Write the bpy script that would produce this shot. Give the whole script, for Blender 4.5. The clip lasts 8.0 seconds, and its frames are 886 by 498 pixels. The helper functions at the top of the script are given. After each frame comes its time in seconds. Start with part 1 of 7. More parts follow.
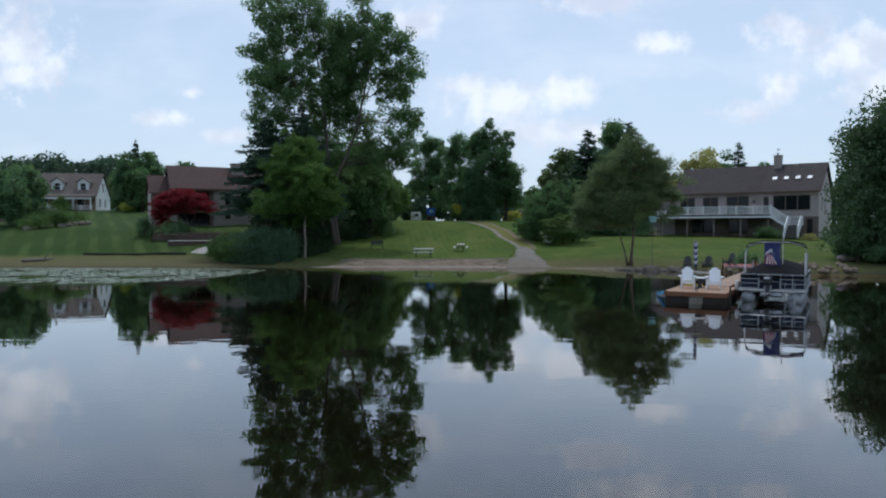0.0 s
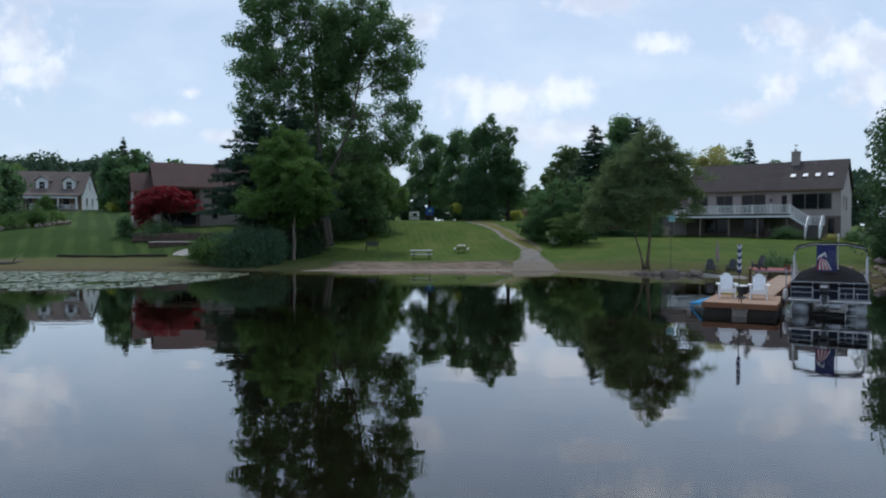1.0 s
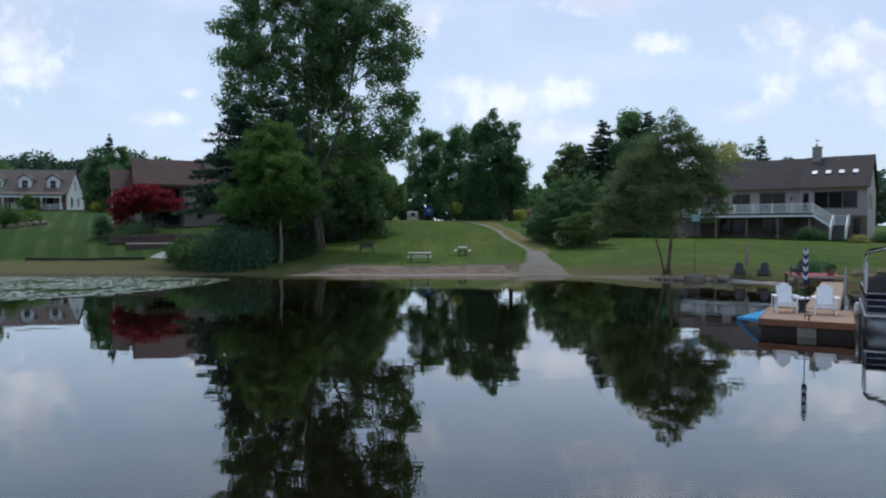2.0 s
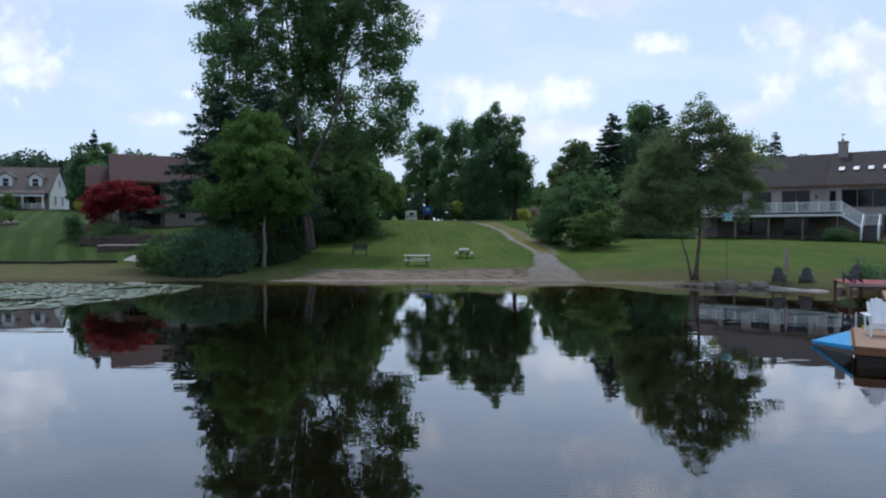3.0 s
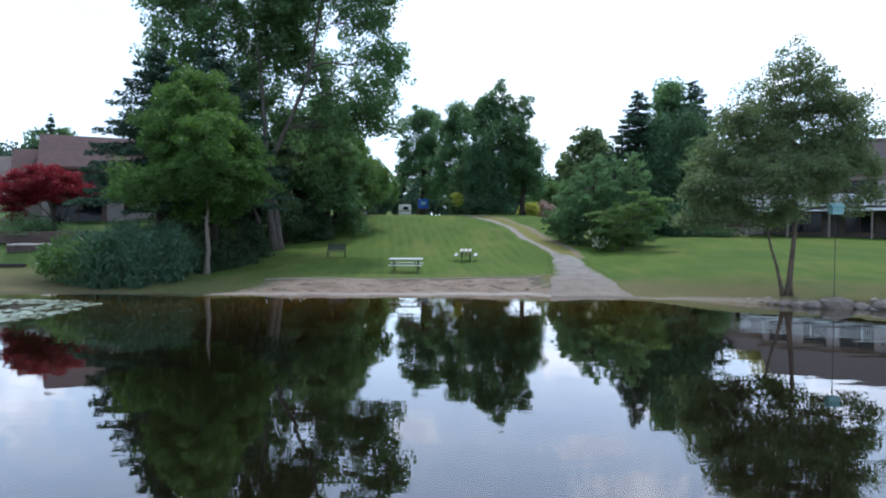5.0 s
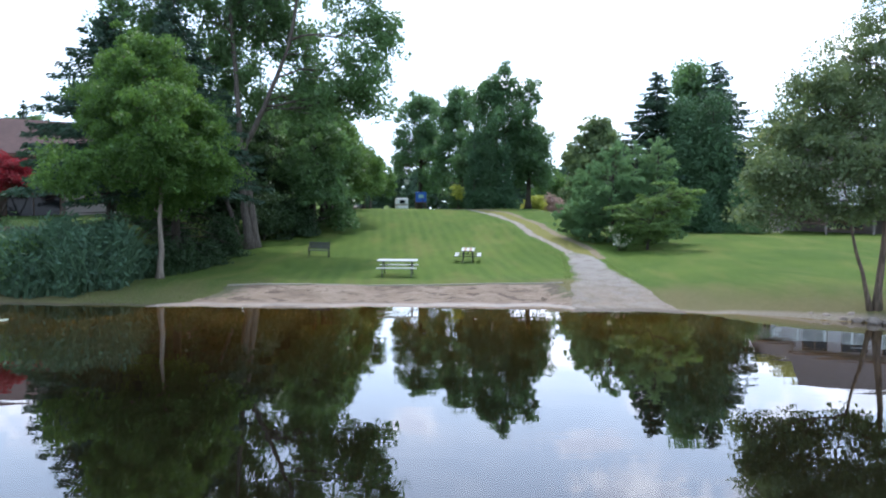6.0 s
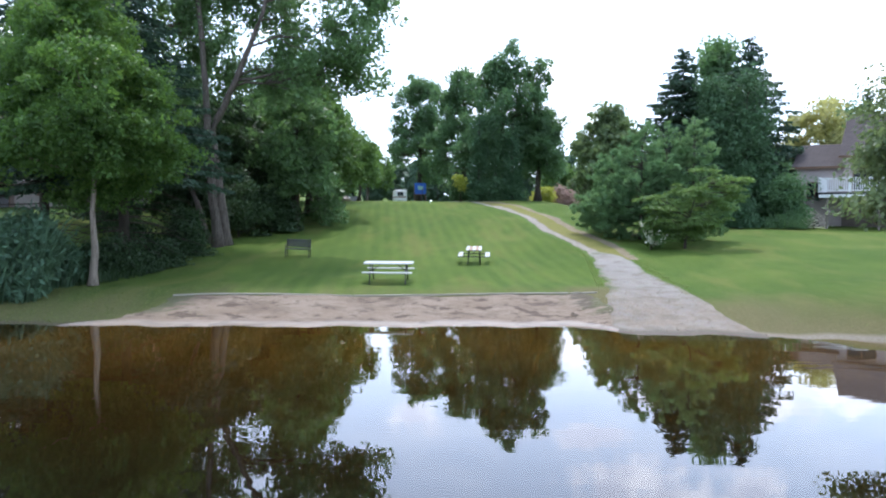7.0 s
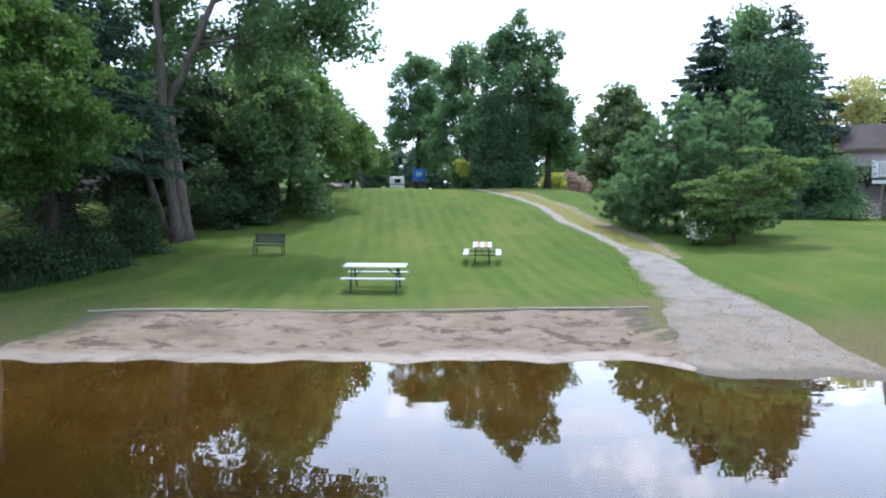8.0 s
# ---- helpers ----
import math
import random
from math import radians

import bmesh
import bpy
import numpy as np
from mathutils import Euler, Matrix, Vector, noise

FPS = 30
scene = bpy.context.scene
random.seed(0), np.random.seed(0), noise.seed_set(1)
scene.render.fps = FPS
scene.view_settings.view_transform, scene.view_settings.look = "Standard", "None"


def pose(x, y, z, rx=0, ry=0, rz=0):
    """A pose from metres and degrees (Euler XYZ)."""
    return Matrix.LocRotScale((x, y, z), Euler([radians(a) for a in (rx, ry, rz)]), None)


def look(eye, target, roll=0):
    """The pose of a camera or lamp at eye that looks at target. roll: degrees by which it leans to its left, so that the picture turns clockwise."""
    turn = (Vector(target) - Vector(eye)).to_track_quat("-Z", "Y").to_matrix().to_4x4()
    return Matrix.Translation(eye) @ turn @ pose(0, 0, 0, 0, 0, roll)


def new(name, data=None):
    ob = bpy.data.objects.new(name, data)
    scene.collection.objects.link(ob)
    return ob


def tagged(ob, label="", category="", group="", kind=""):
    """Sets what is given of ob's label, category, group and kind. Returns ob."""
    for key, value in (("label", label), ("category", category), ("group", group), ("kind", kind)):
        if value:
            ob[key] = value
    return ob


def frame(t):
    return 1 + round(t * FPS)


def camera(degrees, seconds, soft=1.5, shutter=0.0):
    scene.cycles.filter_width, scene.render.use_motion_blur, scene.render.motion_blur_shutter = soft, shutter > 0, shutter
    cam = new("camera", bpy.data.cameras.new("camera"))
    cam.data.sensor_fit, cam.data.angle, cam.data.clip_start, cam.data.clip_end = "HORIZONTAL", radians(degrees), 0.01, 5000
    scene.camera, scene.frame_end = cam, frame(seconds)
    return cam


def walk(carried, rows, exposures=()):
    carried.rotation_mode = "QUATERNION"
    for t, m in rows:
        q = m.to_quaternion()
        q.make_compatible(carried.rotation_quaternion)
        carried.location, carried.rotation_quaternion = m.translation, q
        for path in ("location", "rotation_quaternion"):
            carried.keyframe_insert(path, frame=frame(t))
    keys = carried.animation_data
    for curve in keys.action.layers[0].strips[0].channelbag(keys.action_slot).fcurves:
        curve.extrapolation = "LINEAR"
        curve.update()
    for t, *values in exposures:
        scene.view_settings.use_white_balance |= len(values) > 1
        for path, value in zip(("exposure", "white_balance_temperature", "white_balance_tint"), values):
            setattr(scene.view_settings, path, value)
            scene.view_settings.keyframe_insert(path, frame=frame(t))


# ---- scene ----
cam = camera(65.5, 8.0, 2.1)
METRES, EYE, TILT, LEAN, TURN = 42.0, 3.1, -1.65, 0.0, 0.0
ROWS = [
    (0.0, 0.0, 0.0, 0.0, 0.0, 0.0, -0.0),
    (0.5, -0.0004, 0.0508, 0.0013, -0.03, 0.01, 0.0),
    (1.0, -0.0007, 0.1028, 0.0027, -0.07, 0.03, 0.0),
    (1.5, -0.0015, 0.1564, 0.0046, -0.11, 0.04, 0.02),
    (3.0, -0.0021, 0.3246, 0.0105, -0.17, 0.05, 0.04),
    (3.5, -0.0026, 0.3873, 0.0126, -0.19, 0.04, 0.04),
    (4.0, -0.0026, 0.4498, 0.0141, -0.23, -0.04, 0.05),
    (4.5, -0.0008, 0.5152, 0.0159, -0.28, -0.12, -0.0),
    (6.0, 0.0031, 0.7219, 0.0231, -0.37, -0.74, -0.14),
    (6.5, 0.0034, 0.7946, 0.0245, -0.38, -0.94, -0.15),
    (7.0, 0.0033, 0.8644, 0.0271, -0.3, -1.28, -0.19),
    (7.5, 0.0028, 0.9335, 0.0297, -0.33, -1.73, -0.15),
    (8.0, 0.0028, 0.9994, 0.0315, -0.31, -2.25, -0.13),
]
EXPOSURES = [(0.0, -0.91, 6100, 11), (3.0, -0.78, 5960, 14), (4.0, -0.5, 5800, 15), (4.6, -0.19, 5800, 13), (6.0, 0.54, 5960, 15), (8.0, 0.75, 6000, 16)]
walk(cam, [(t, pose(0, 0, EYE, TILT, LEAN, TURN) @ pose(METRES * x, METRES * y, METRES * z, 90 + pitch, roll, yaw)) for t, x, y, z, yaw, pitch, roll in ROWS], EXPOSURES)

SUN_ELEVATION, SUN_AZIMUTH = 63.0, 8.0  # azimuth: degrees from +y towards +x
SUN_STRENGTH, SKY_STRENGTH = 2.0, 0.2


# ---- node graphs ----
class Graph:
    """A short way to write node graphs: every call adds a node and gives its output."""

    def __init__(self, tree):
        self.tree = tree
        tree.nodes.clear()

    def add(self, kind, ins=None, out=0, **props):
        n = self.tree.nodes.new(kind)
        if "operation" in props:
            n.operation = props["operation"]
        if "use_clamp" in props:
            n.use_clamp = props["use_clamp"]
        if "interpolation_type" in props:
            n.interpolation_type = props["interpolation_type"]
        if "attribute_name" in props:
            n.attribute_name = props["attribute_name"]
        if "bands_direction" in props:
            n.bands_direction = props["bands_direction"]
        for k, v in (ins or {}).items():
            if isinstance(v, bpy.types.NodeSocket):
                self.tree.links.new(v, n.inputs[k])
            else:
                n.inputs[k].default_value = v
        return n.outputs[out]

    def math(self, op, a, b=0.0, c=0.0, clamp=False):
        return self.add("ShaderNodeMath", {0: a, 1: b, 2: c}, operation=op, use_clamp=clamp)

    def vec(self, op, a, b=(0, 0, 0), out=0):
        return self.add("ShaderNodeVectorMath", {0: a, 1: b}, out=out, operation=op)

    def noise(self, vector, scale, detail=4.0, rough=0.55, distortion=0.0, out=0):
        return self.add("ShaderNodeTexNoise", {"Vector": vector, "Scale": scale, "Detail": detail, "Roughness": rough, "Distortion": distortion}, out=out)

    def span(self, v, lo, hi, a=0.0, b=1.0, smooth=True):
        return self.add("ShaderNodeMapRange", {0: v, 1: lo, 2: hi, 3: a, 4: b}, interpolation_type="SMOOTHSTEP" if smooth else "LINEAR")

    def mix(self, fac, a, b, blend="MIX"):
        n = self.tree.nodes.new("ShaderNodeMix")
        n.data_type, n.blend_type, n.clamp_factor = "RGBA", blend, True
        for k, v in ((0, fac), (6, a), (7, b)):
            if isinstance(v, bpy.types.NodeSocket):
                self.tree.links.new(v, n.inputs[k])
            else:
                n.inputs[k].default_value = (*v, 1) if k > 0 and len(v) == 3 else v
        return n.outputs[2]

    def bump(self, height, strength=0.4, distance=0.02, normal=None):
        ins = {"Height": height, "Strength": strength, "Distance": distance}
        if normal is not None:
            ins["Normal"] = normal
        return self.add("ShaderNodeBump", ins)

    def place(self):
        return self.add("ShaderNodeNewGeometry", out=0)

    def own(self):
        return self.add("ShaderNodeTexCoord", out=3)

    def island(self):
        return self.add("ShaderNodeNewGeometry", out=8)

    def chance(self):
        return self.add("ShaderNodeObjectInfo", out=5)

    def finish(self, shader):
        o = self.tree.nodes.new("ShaderNodeOutputMaterial")
        self.tree.links.new(shader, o.inputs[0])

    def surface(self, colour, rough=0.7, normal=None, **more):
        ins = {"Base Color": colour if isinstance(colour, bpy.types.NodeSocket) else (*colour, 1), "Roughness": rough}
        if normal is not None:
            ins["Normal"] = normal
        ins.update(more)
        return self.add("ShaderNodeBsdfPrincipled", ins)


def material(name):
    m = bpy.data.materials.new(name)
    m.use_nodes = True
    return m, Graph(m.node_tree)


# ---- sky and sun ----
def make_sky():
    w = bpy.data.worlds.new("sky")
    w.use_nodes = True
    scene.world = w
    g = Graph(w.node_tree)
    n = g.tree.nodes.new("ShaderNodeTexSky")
    n.sky_type, n.sun_disc = "NISHITA", False
    n.sun_elevation, n.sun_rotation = radians(SUN_ELEVATION), radians(SUN_AZIMUTH)
    n.air_density, n.dust_density, n.ozone_density = 1.0, 2.0, 1.0
    sky = n.outputs[0]
    way = g.add("ShaderNodeTexCoord", out=0)
    sep = g.tree.nodes.new("ShaderNodeSeparateXYZ")
    g.tree.links.new(way, sep.inputs[0])
    ahead = g.math("MAXIMUM", g.math("ABSOLUTE", sep.outputs[1]), 0.25)
    up = g.math("MAXIMUM", sep.outputs[2], 0.0)
    p = g.add("ShaderNodeCombineXYZ", {0: g.math("DIVIDE", sep.outputs[0], ahead), 1: 0.0, 2: g.math("DIVIDE", up, ahead)})
    # each cloud: across, up, half width, half height, all as slopes from the lake
    clouds = [(-0.625, 0.262, 0.095, 0.078), (-0.60, 0.225, 0.07, 0.03), (0.215, 0.328, 0.085, 0.024), (0.314, 0.268, 0.05, 0.02), (0.50, 0.286, 0.07, 0.03),
              (0.60, 0.255, 0.11, 0.05), (0.66, 0.20, 0.12, 0.05), (0.09, 0.180, 0.11, 0.042), (0.175, 0.195, 0.05, 0.032), (0.03, 0.205, 0.045, 0.02),
              (0.49, 0.205, 0.04, 0.03), (-0.41, 0.160, 0.05, 0.016), (-0.31, 0.135, 0.05, 0.014), (-0.365, 0.198, 0.02, 0.01), (0.44, 0.17, 0.06, 0.02), (-0.04, 0.30, 0.05, 0.03), (0.15, 0.14, 0.12, 0.03), (-0.25, 0.26, 0.04, 0.012), (0.28, 0.395, 0.11, 0.05), (0.37, 0.43, 0.09, 0.045), (0.47, 0.40, 0.07, 0.03)]
    most = None
    for cx, cz, a, b in clouds:
        off = g.vec("MULTIPLY", g.vec("SUBTRACT", p, (cx, 0, cz)), (1 / a, 0, 1 / b))
        one = g.math("SUBTRACT", 1.0, g.vec("LENGTH", off, out=1))
        most = one if most is None else g.math("MAXIMUM", most, one)
    puff = g.noise(p, 26.0, 6.0, 0.6)
    body = g.math("ADD", most, g.math("MULTIPLY", g.math("SUBTRACT", puff, 0.5), 2.6))
    cover = g.span(body, -0.1, 0.75)
    veil = g.span(g.noise(g.vec("MULTIPLY", p, (2.0, 1, 5.0)), 2.2, 5.0, 0.55), 0.42, 0.75, 0.0, 0.4)
    haze = g.span(up, 0.0, 0.42, 0.72, 0.42, smooth=False)
    air = g.mix(haze, sky, (6.6, 8.0, 9.4))
    air = g.mix(veil, air, (7.8, 8.5, 9.3))
    white = g.mix(g.span(g.noise(p, 14.0, 3.0), 0.35, 0.65), (6.8, 7.0, 7.8), (10.4, 10.4, 10.5))
    colour = g.mix(g.math("MULTIPLY", cover, 0.6), air, white)
    back = g.add("ShaderNodeBackground", {"Color": colour, "Strength": SKY_STRENGTH})
    out = g.tree.nodes.new("ShaderNodeOutputWorld")
    g.tree.links.new(back, out.inputs[0])
    sun = new("sun", bpy.data.lights.new("sun", "SUN"))
    sun.data.energy, sun.data.angle, sun.data.color = SUN_STRENGTH, radians(2.5), (1.0, 0.97, 0.90)
    e, a = radians(SUN_ELEVATION), radians(SUN_AZIMUTH)
    sun.matrix_world = look((100 * math.cos(e) * math.sin(a), 100 * math.cos(e) * math.cos(a), 100 * math.sin(e)), (0, 0, 0))


make_sky()


# ---- materials ----
def ground_material():
    m, g = material("lawn and lake bed")
    p = g.place()
    s = g.add("ShaderNodeAttribute", out=2, attribute_name="shore")
    mown = g.add("ShaderNodeAttribute", out=2, attribute_name="mown")
    deep = g.vec("MULTIPLY", p, (1.0, 0.3, 1.0))
    wide, mid, fine = g.noise(p, 0.18, 4.0), g.noise(deep, 1.1, 5.0, 0.6), g.noise(p, 16.0, 5.0, 0.7)
    blade = g.noise(g.vec("MULTIPLY", p, (1, 0.6, 1)), 70.0, 2.0, 0.7)
    grass = g.mix(g.span(wide, 0.35, 0.68), (0.062, 0.110, 0.016), (0.094, 0.142, 0.023))
    grass = g.mix(g.span(mid, 0.35, 0.75, 0.0, 0.65), grass, (0.040, 0.086, 0.012))
    grass = g.mix(g.span(g.noise(deep, 0.45, 6.0, 0.68, 0.5), 0.46, 0.68, 0.0, 0.85), grass, (0.138, 0.146, 0.038))
    rows = g.add("ShaderNodeAttribute", out=2, attribute_name="rows")
    wave = g.math("SINE", g.math("ADD", g.math("MULTIPLY", rows, 3.1), g.math("MULTIPLY", g.noise(p, 0.3, 3.0), 1.6)))
    light = g.math("MULTIPLY", g.span(wave, -0.6, 0.8), mown)
    light = g.math("MULTIPLY", light, g.span(g.noise(p, 0.22, 4.0, 0.6), 0.36, 0.62, 0.12, 0.42))
    grass = g.mix(light, grass, (0.135, 0.200, 0.034))
    grass = g.mix(g.span(fine, 0.3, 0.75, 0.0, 0.5), grass, (0.05, 0.085, 0.016))
    grass = g.mix(g.span(blade, 0.45, 0.8, 0.0, 0.4), grass, (0.17, 0.215, 0.038))
    # the lawn on the left is a darker green with paler rows
    left_lawn = g.add("ShaderNodeAttribute", out=2, attribute_name="left_lawn")
    deep_green = g.mix(g.math("MULTIPLY", g.span(wave, -0.2, 0.9), g.span(g.noise(deep, 0.3, 4.0), 0.38, 0.62, 0.15, 1.0)), (0.026, 0.060, 0.013), (0.072, 0.112, 0.032))
    grass = g.mix(g.math("MULTIPLY", left_lawn, 0.85), grass, g.mix(g.span(fine, 0.3, 0.7, 0.0, 0.4), deep_green, (0.05, 0.085, 0.02)))
    dry = g.mix(g.span(fine, 0.35, 0.65), (0.160, 0.128, 0.070), (0.105, 0.096, 0.042))
    edge = g.math("ADD", s, g.math("MULTIPLY", g.math("SUBTRACT", mid, 0.5), 7.0))
    worn = g.add("ShaderNodeAttribute", out=2, attribute_name="worn")
    top = g.mix(g.math("MULTIPLY", g.span(edge, 6.5, 0.5), 0.65), grass, dry)
    top = g.mix(g.math("MULTIPLY", worn, g.span(mid, 0.25, 0.6, 0.55, 0.95)), top, dry)
    stony = g.add("ShaderNodeAttribute", out=2, attribute_name="stony")
    mud = g.mix(stony, g.mix(g.span(fine, 0.3, 0.7), (0.070, 0.062, 0.034), (0.120, 0.106, 0.062)), g.mix(g.span(fine, 0.3, 0.7), (0.16, 0.136, 0.100), (0.26, 0.232, 0.182)))
    top = g.mix(g.span(g.math("ADD", s, g.math("MULTIPLY", g.math("SUBTRACT", fine, 0.5), 0.5)), 0.75, 0.35), top, mud)
    sand = g.mix(g.span(mid, 0.3, 0.7), (0.158, 0.104, 0.027), (0.104, 0.066, 0.017))
    # bed darkens outward: silt, and light lost in deeper water put into its colour
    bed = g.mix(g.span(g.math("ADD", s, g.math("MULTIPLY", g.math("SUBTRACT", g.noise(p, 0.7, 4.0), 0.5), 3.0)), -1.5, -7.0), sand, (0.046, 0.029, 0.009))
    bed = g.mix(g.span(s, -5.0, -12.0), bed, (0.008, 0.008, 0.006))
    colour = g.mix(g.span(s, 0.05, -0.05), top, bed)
    n = g.bump(g.math("ADD", fine, g.math("MULTIPLY", blade, 0.6)), 0.7, 0.05)
    g.finish(g.surface(colour, 0.95, n, **{"Specular IOR Level": 0.15}))
    return m


def water_material():
    m, g = material("lake water")
    p = g.place()
    swell = g.noise(g.vec("MULTIPLY", p, (0.55, 1.5, 1)), 0.9, 1.6, 0.5)
    rip = g.noise(g.vec("MULTIPLY", p, (0.6, 1.6, 1)), 4.0, 1.0, 0.5)
    breeze = g.span(g.noise(p, 0.05, 3.0), 0.4, 0.65, 0.25, 1.0)
    h = g.math("ADD", g.math("MULTIPLY", swell, 0.0032), g.math("MULTIPLY", g.math("MULTIPLY", rip, 0.0007), breeze))
    n = g.bump(h, 1.0, 1.0)
    g.finish(g.surface((0.56, 0.43, 0.22), 0.012, n, **{"IOR": 1.45, "Transmission Weight": 1.0, "Coat Weight": 0.62, "Coat Roughness": 0.012, "Coat IOR": 1.5, "Coat Normal": n}))
    return m


def sand_material():
    m, g = material("beach sand")
    p = g.place()
    s = g.add("ShaderNodeAttribute", out=2, attribute_name="shore")
    a, b, c = g.noise(p, 0.7, 5.0, 0.6), g.noise(g.vec("MULTIPLY", p, (0.7, 1.4, 1)), 2.6, 5.0, 0.65), g.noise(p, 45.0, 3.0, 0.7)
    col = g.mix(g.span(a, 0.35, 0.65), (0.192, 0.140, 0.096), (0.245, 0.190, 0.140))
    col = g.mix(g.span(b, 0.52, 0.72, 0.0, 0.65), col, (0.150, 0.105, 0.068))
    col = g.mix(g.span(b, 0.38, 0.28, 0.0, 0.6), col, (0.31, 0.258, 0.205))
    col = g.mix(g.span(c, 0.55, 0.8, 0.0, 0.35), col, (0.16, 0.12, 0.08))
    prints = g.noise(g.vec("MULTIPLY", p, (1.0, 1.4, 1)), 1.4, 6.0, 0.72)
    col = g.mix(g.span(prints, 0.51, 0.60, 0.0, 0.9), col, (0.080, 0.054, 0.035))
    col = g.mix(g.span(g.noise(g.vec("MULTIPLY", p, (0.7, 1.6, 1)), 0.9, 5.0, 0.65), 0.52, 0.64, 0.0, 0.6), col, (0.135, 0.098, 0.068))
    rim = g.add("ShaderNodeAttribute", out=2, attribute_name="rim")
    weeds = g.math("MULTIPLY", g.span(g.math("ADD", b, g.math("MULTIPLY", rim, -1.6)), 0.18, 0.40), g.span(s, 0.9, 1.8))
    col = g.mix(weeds, col, g.mix(g.span(a, 0.45, 0.6), (0.10, 0.098, 0.045), (0.090, 0.072, 0.046)))
    damp = g.span(g.math("ADD", s, g.math("MULTIPLY", g.math("SUBTRACT", a, 0.5), 0.9)), 0.85, 0.2)
    col = g.mix(g.math("MULTIPLY", damp, 0.45), col, (0.235, 0.208, 0.180))
    relief = g.math("ADD", g.math("ADD", g.math("MULTIPLY", b, 1.5), g.math("MULTIPLY", prints, -1.2)), g.math("MULTIPLY", c, 0.3))
    n = g.bump(g.math("MULTIPLY", relief, g.span(damp, 0, 1, 1.0, 0.04)), 0.9, 0.08)
    g.finish(g.surface(col, g.span(damp, 0, 1, 0.95, 0.6), n))
    return m


def gravel_material():
    m, g = material("pale gravel")
    p = g.place()
    a, b = g.noise(p, 0.6, 5.0, 0.6), g.noise(p, 4.0, 5.0, 0.65)
    stone = g.add("ShaderNodeTexVoronoi", {"Vector": p, "Scale": 22.0}, out=1)
    d = g.add("ShaderNodeTexVoronoi", {"Vector": p, "Scale": 22.0}, out=0)
    col = g.mix(g.span(a, 0.35, 0.65), (0.158, 0.142, 0.122), (0.208, 0.190, 0.166))
    col = g.mix(0.35, col, g.mix(0.88, stone, (0.205, 0.180, 0.146)))
    col = g.mix(g.span(b, 0.55, 0.75, 0.0, 0.55), col, (0.15, 0.125, 0.09))
    rim = g.add("ShaderNodeAttribute", out=2, attribute_name="rim")
    up = g.add("ShaderNodeAttribute", out=2, attribute_name="shore")
    weeds = g.math("MULTIPLY", g.span(g.math("ADD", b, g.math("MULTIPLY", rim, -1.1)), 0.12, 0.34), g.span(up, 2.5, 6.0))
    col = g.mix(weeds, col, g.mix(g.span(a, 0.4, 0.6), (0.070, 0.105, 0.026), (0.12, 0.115, 0.05)))
    low = g.math("MULTIPLY", g.span(up, 7.0, 1.5), g.span(g.noise(p, 1.1, 5.0, 0.6), 0.34, 0.6, 0.1, 0.65))
    col = g.mix(low, col, g.mix(g.span(b, 0.4, 0.65), (0.215, 0.165, 0.112), (0.150, 0.112, 0.076)))
    col = g.mix(g.math("MULTIPLY", g.span(up, 8.0, 13.0), 0.5), col, (0.26, 0.245, 0.225))
    wet = g.span(g.math("ADD", up, g.math("MULTIPLY", g.math("SUBTRACT", b, 0.5), 0.5)), 0.55, 0.1)
    col = g.mix(g.span(g.noise(p, 1.3, 5.0, 0.65), 0.48, 0.66, 0.0, 0.65), col, (0.115, 0.092, 0.062))
    col = g.mix(g.math("MULTIPLY", wet, 0.75), col, (0.085, 0.070, 0.050))
    n = g.bump(g.math("SUBTRACT", g.math("MULTIPLY", b, 0.6), d), 0.7, 0.03)
    g.finish(g.surface(col, 0.92, n))
    return m


def plain(name, colour, rough=0.6, vary=0.25, scale=6.0, metal=0.0, bump=0.15, dark=None, stretch=(1, 1, 1), own=False, gloss=0.5):
    """Paint, cloth, plastic or metal with two scales of grain and wear."""
    m, g = material(name)
    p = g.vec("MULTIPLY", g.own() if own else g.place(), stretch)
    a, b = g.noise(p, scale, 5.0, 0.6), g.noise(p, scale * 7, 3.0, 0.6)
    low = dark or tuple(c * 0.55 for c in colour)
    col = g.mix(g.span(a, 0.4, 0.75, 0.0, min(1.0, vary * 2)), colour, low)
    col = g.mix(g.span(b, 0.45, 0.8, 0.0, vary), col, low)
    col = g.mix(g.math("MULTIPLY", g.chance(), vary * 0.6), col, low)
    g.finish(g.surface(col, g.span(a, 0.2, 0.8, max(0.05, rough - 0.1), min(1, rough + 0.1)), g.bump(g.math("ADD", a, g.math("MULTIPLY", b, 0.5)), bump, 0.01), **{"Metallic": metal, "Specular IOR Level": gloss}))
    return m


def leaf_material(name, light, dark, gleam=0.5, sheer=0.45):
    m, g = material(name)
    r, p = g.island(), g.place()
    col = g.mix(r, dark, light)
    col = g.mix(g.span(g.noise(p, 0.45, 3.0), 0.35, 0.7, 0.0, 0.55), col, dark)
    # random dark blotches painted in as shadow between leaf clumps
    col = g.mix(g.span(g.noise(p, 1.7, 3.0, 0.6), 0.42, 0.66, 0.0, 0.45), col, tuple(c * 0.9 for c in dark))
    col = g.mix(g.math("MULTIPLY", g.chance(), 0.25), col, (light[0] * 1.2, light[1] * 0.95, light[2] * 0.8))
    face = g.surface(col, gleam, None, **{"Specular IOR Level": 0.35})
    back = g.add("ShaderNodeBsdfTranslucent", {"Color": g.mix(0.5, col, (light[0] * 1.7, light[1] * 1.7, light[2] * 1.1))})
    g.finish(g.add("ShaderNodeMixShader", {0: sheer, 1: face, 2: back}))
    return m


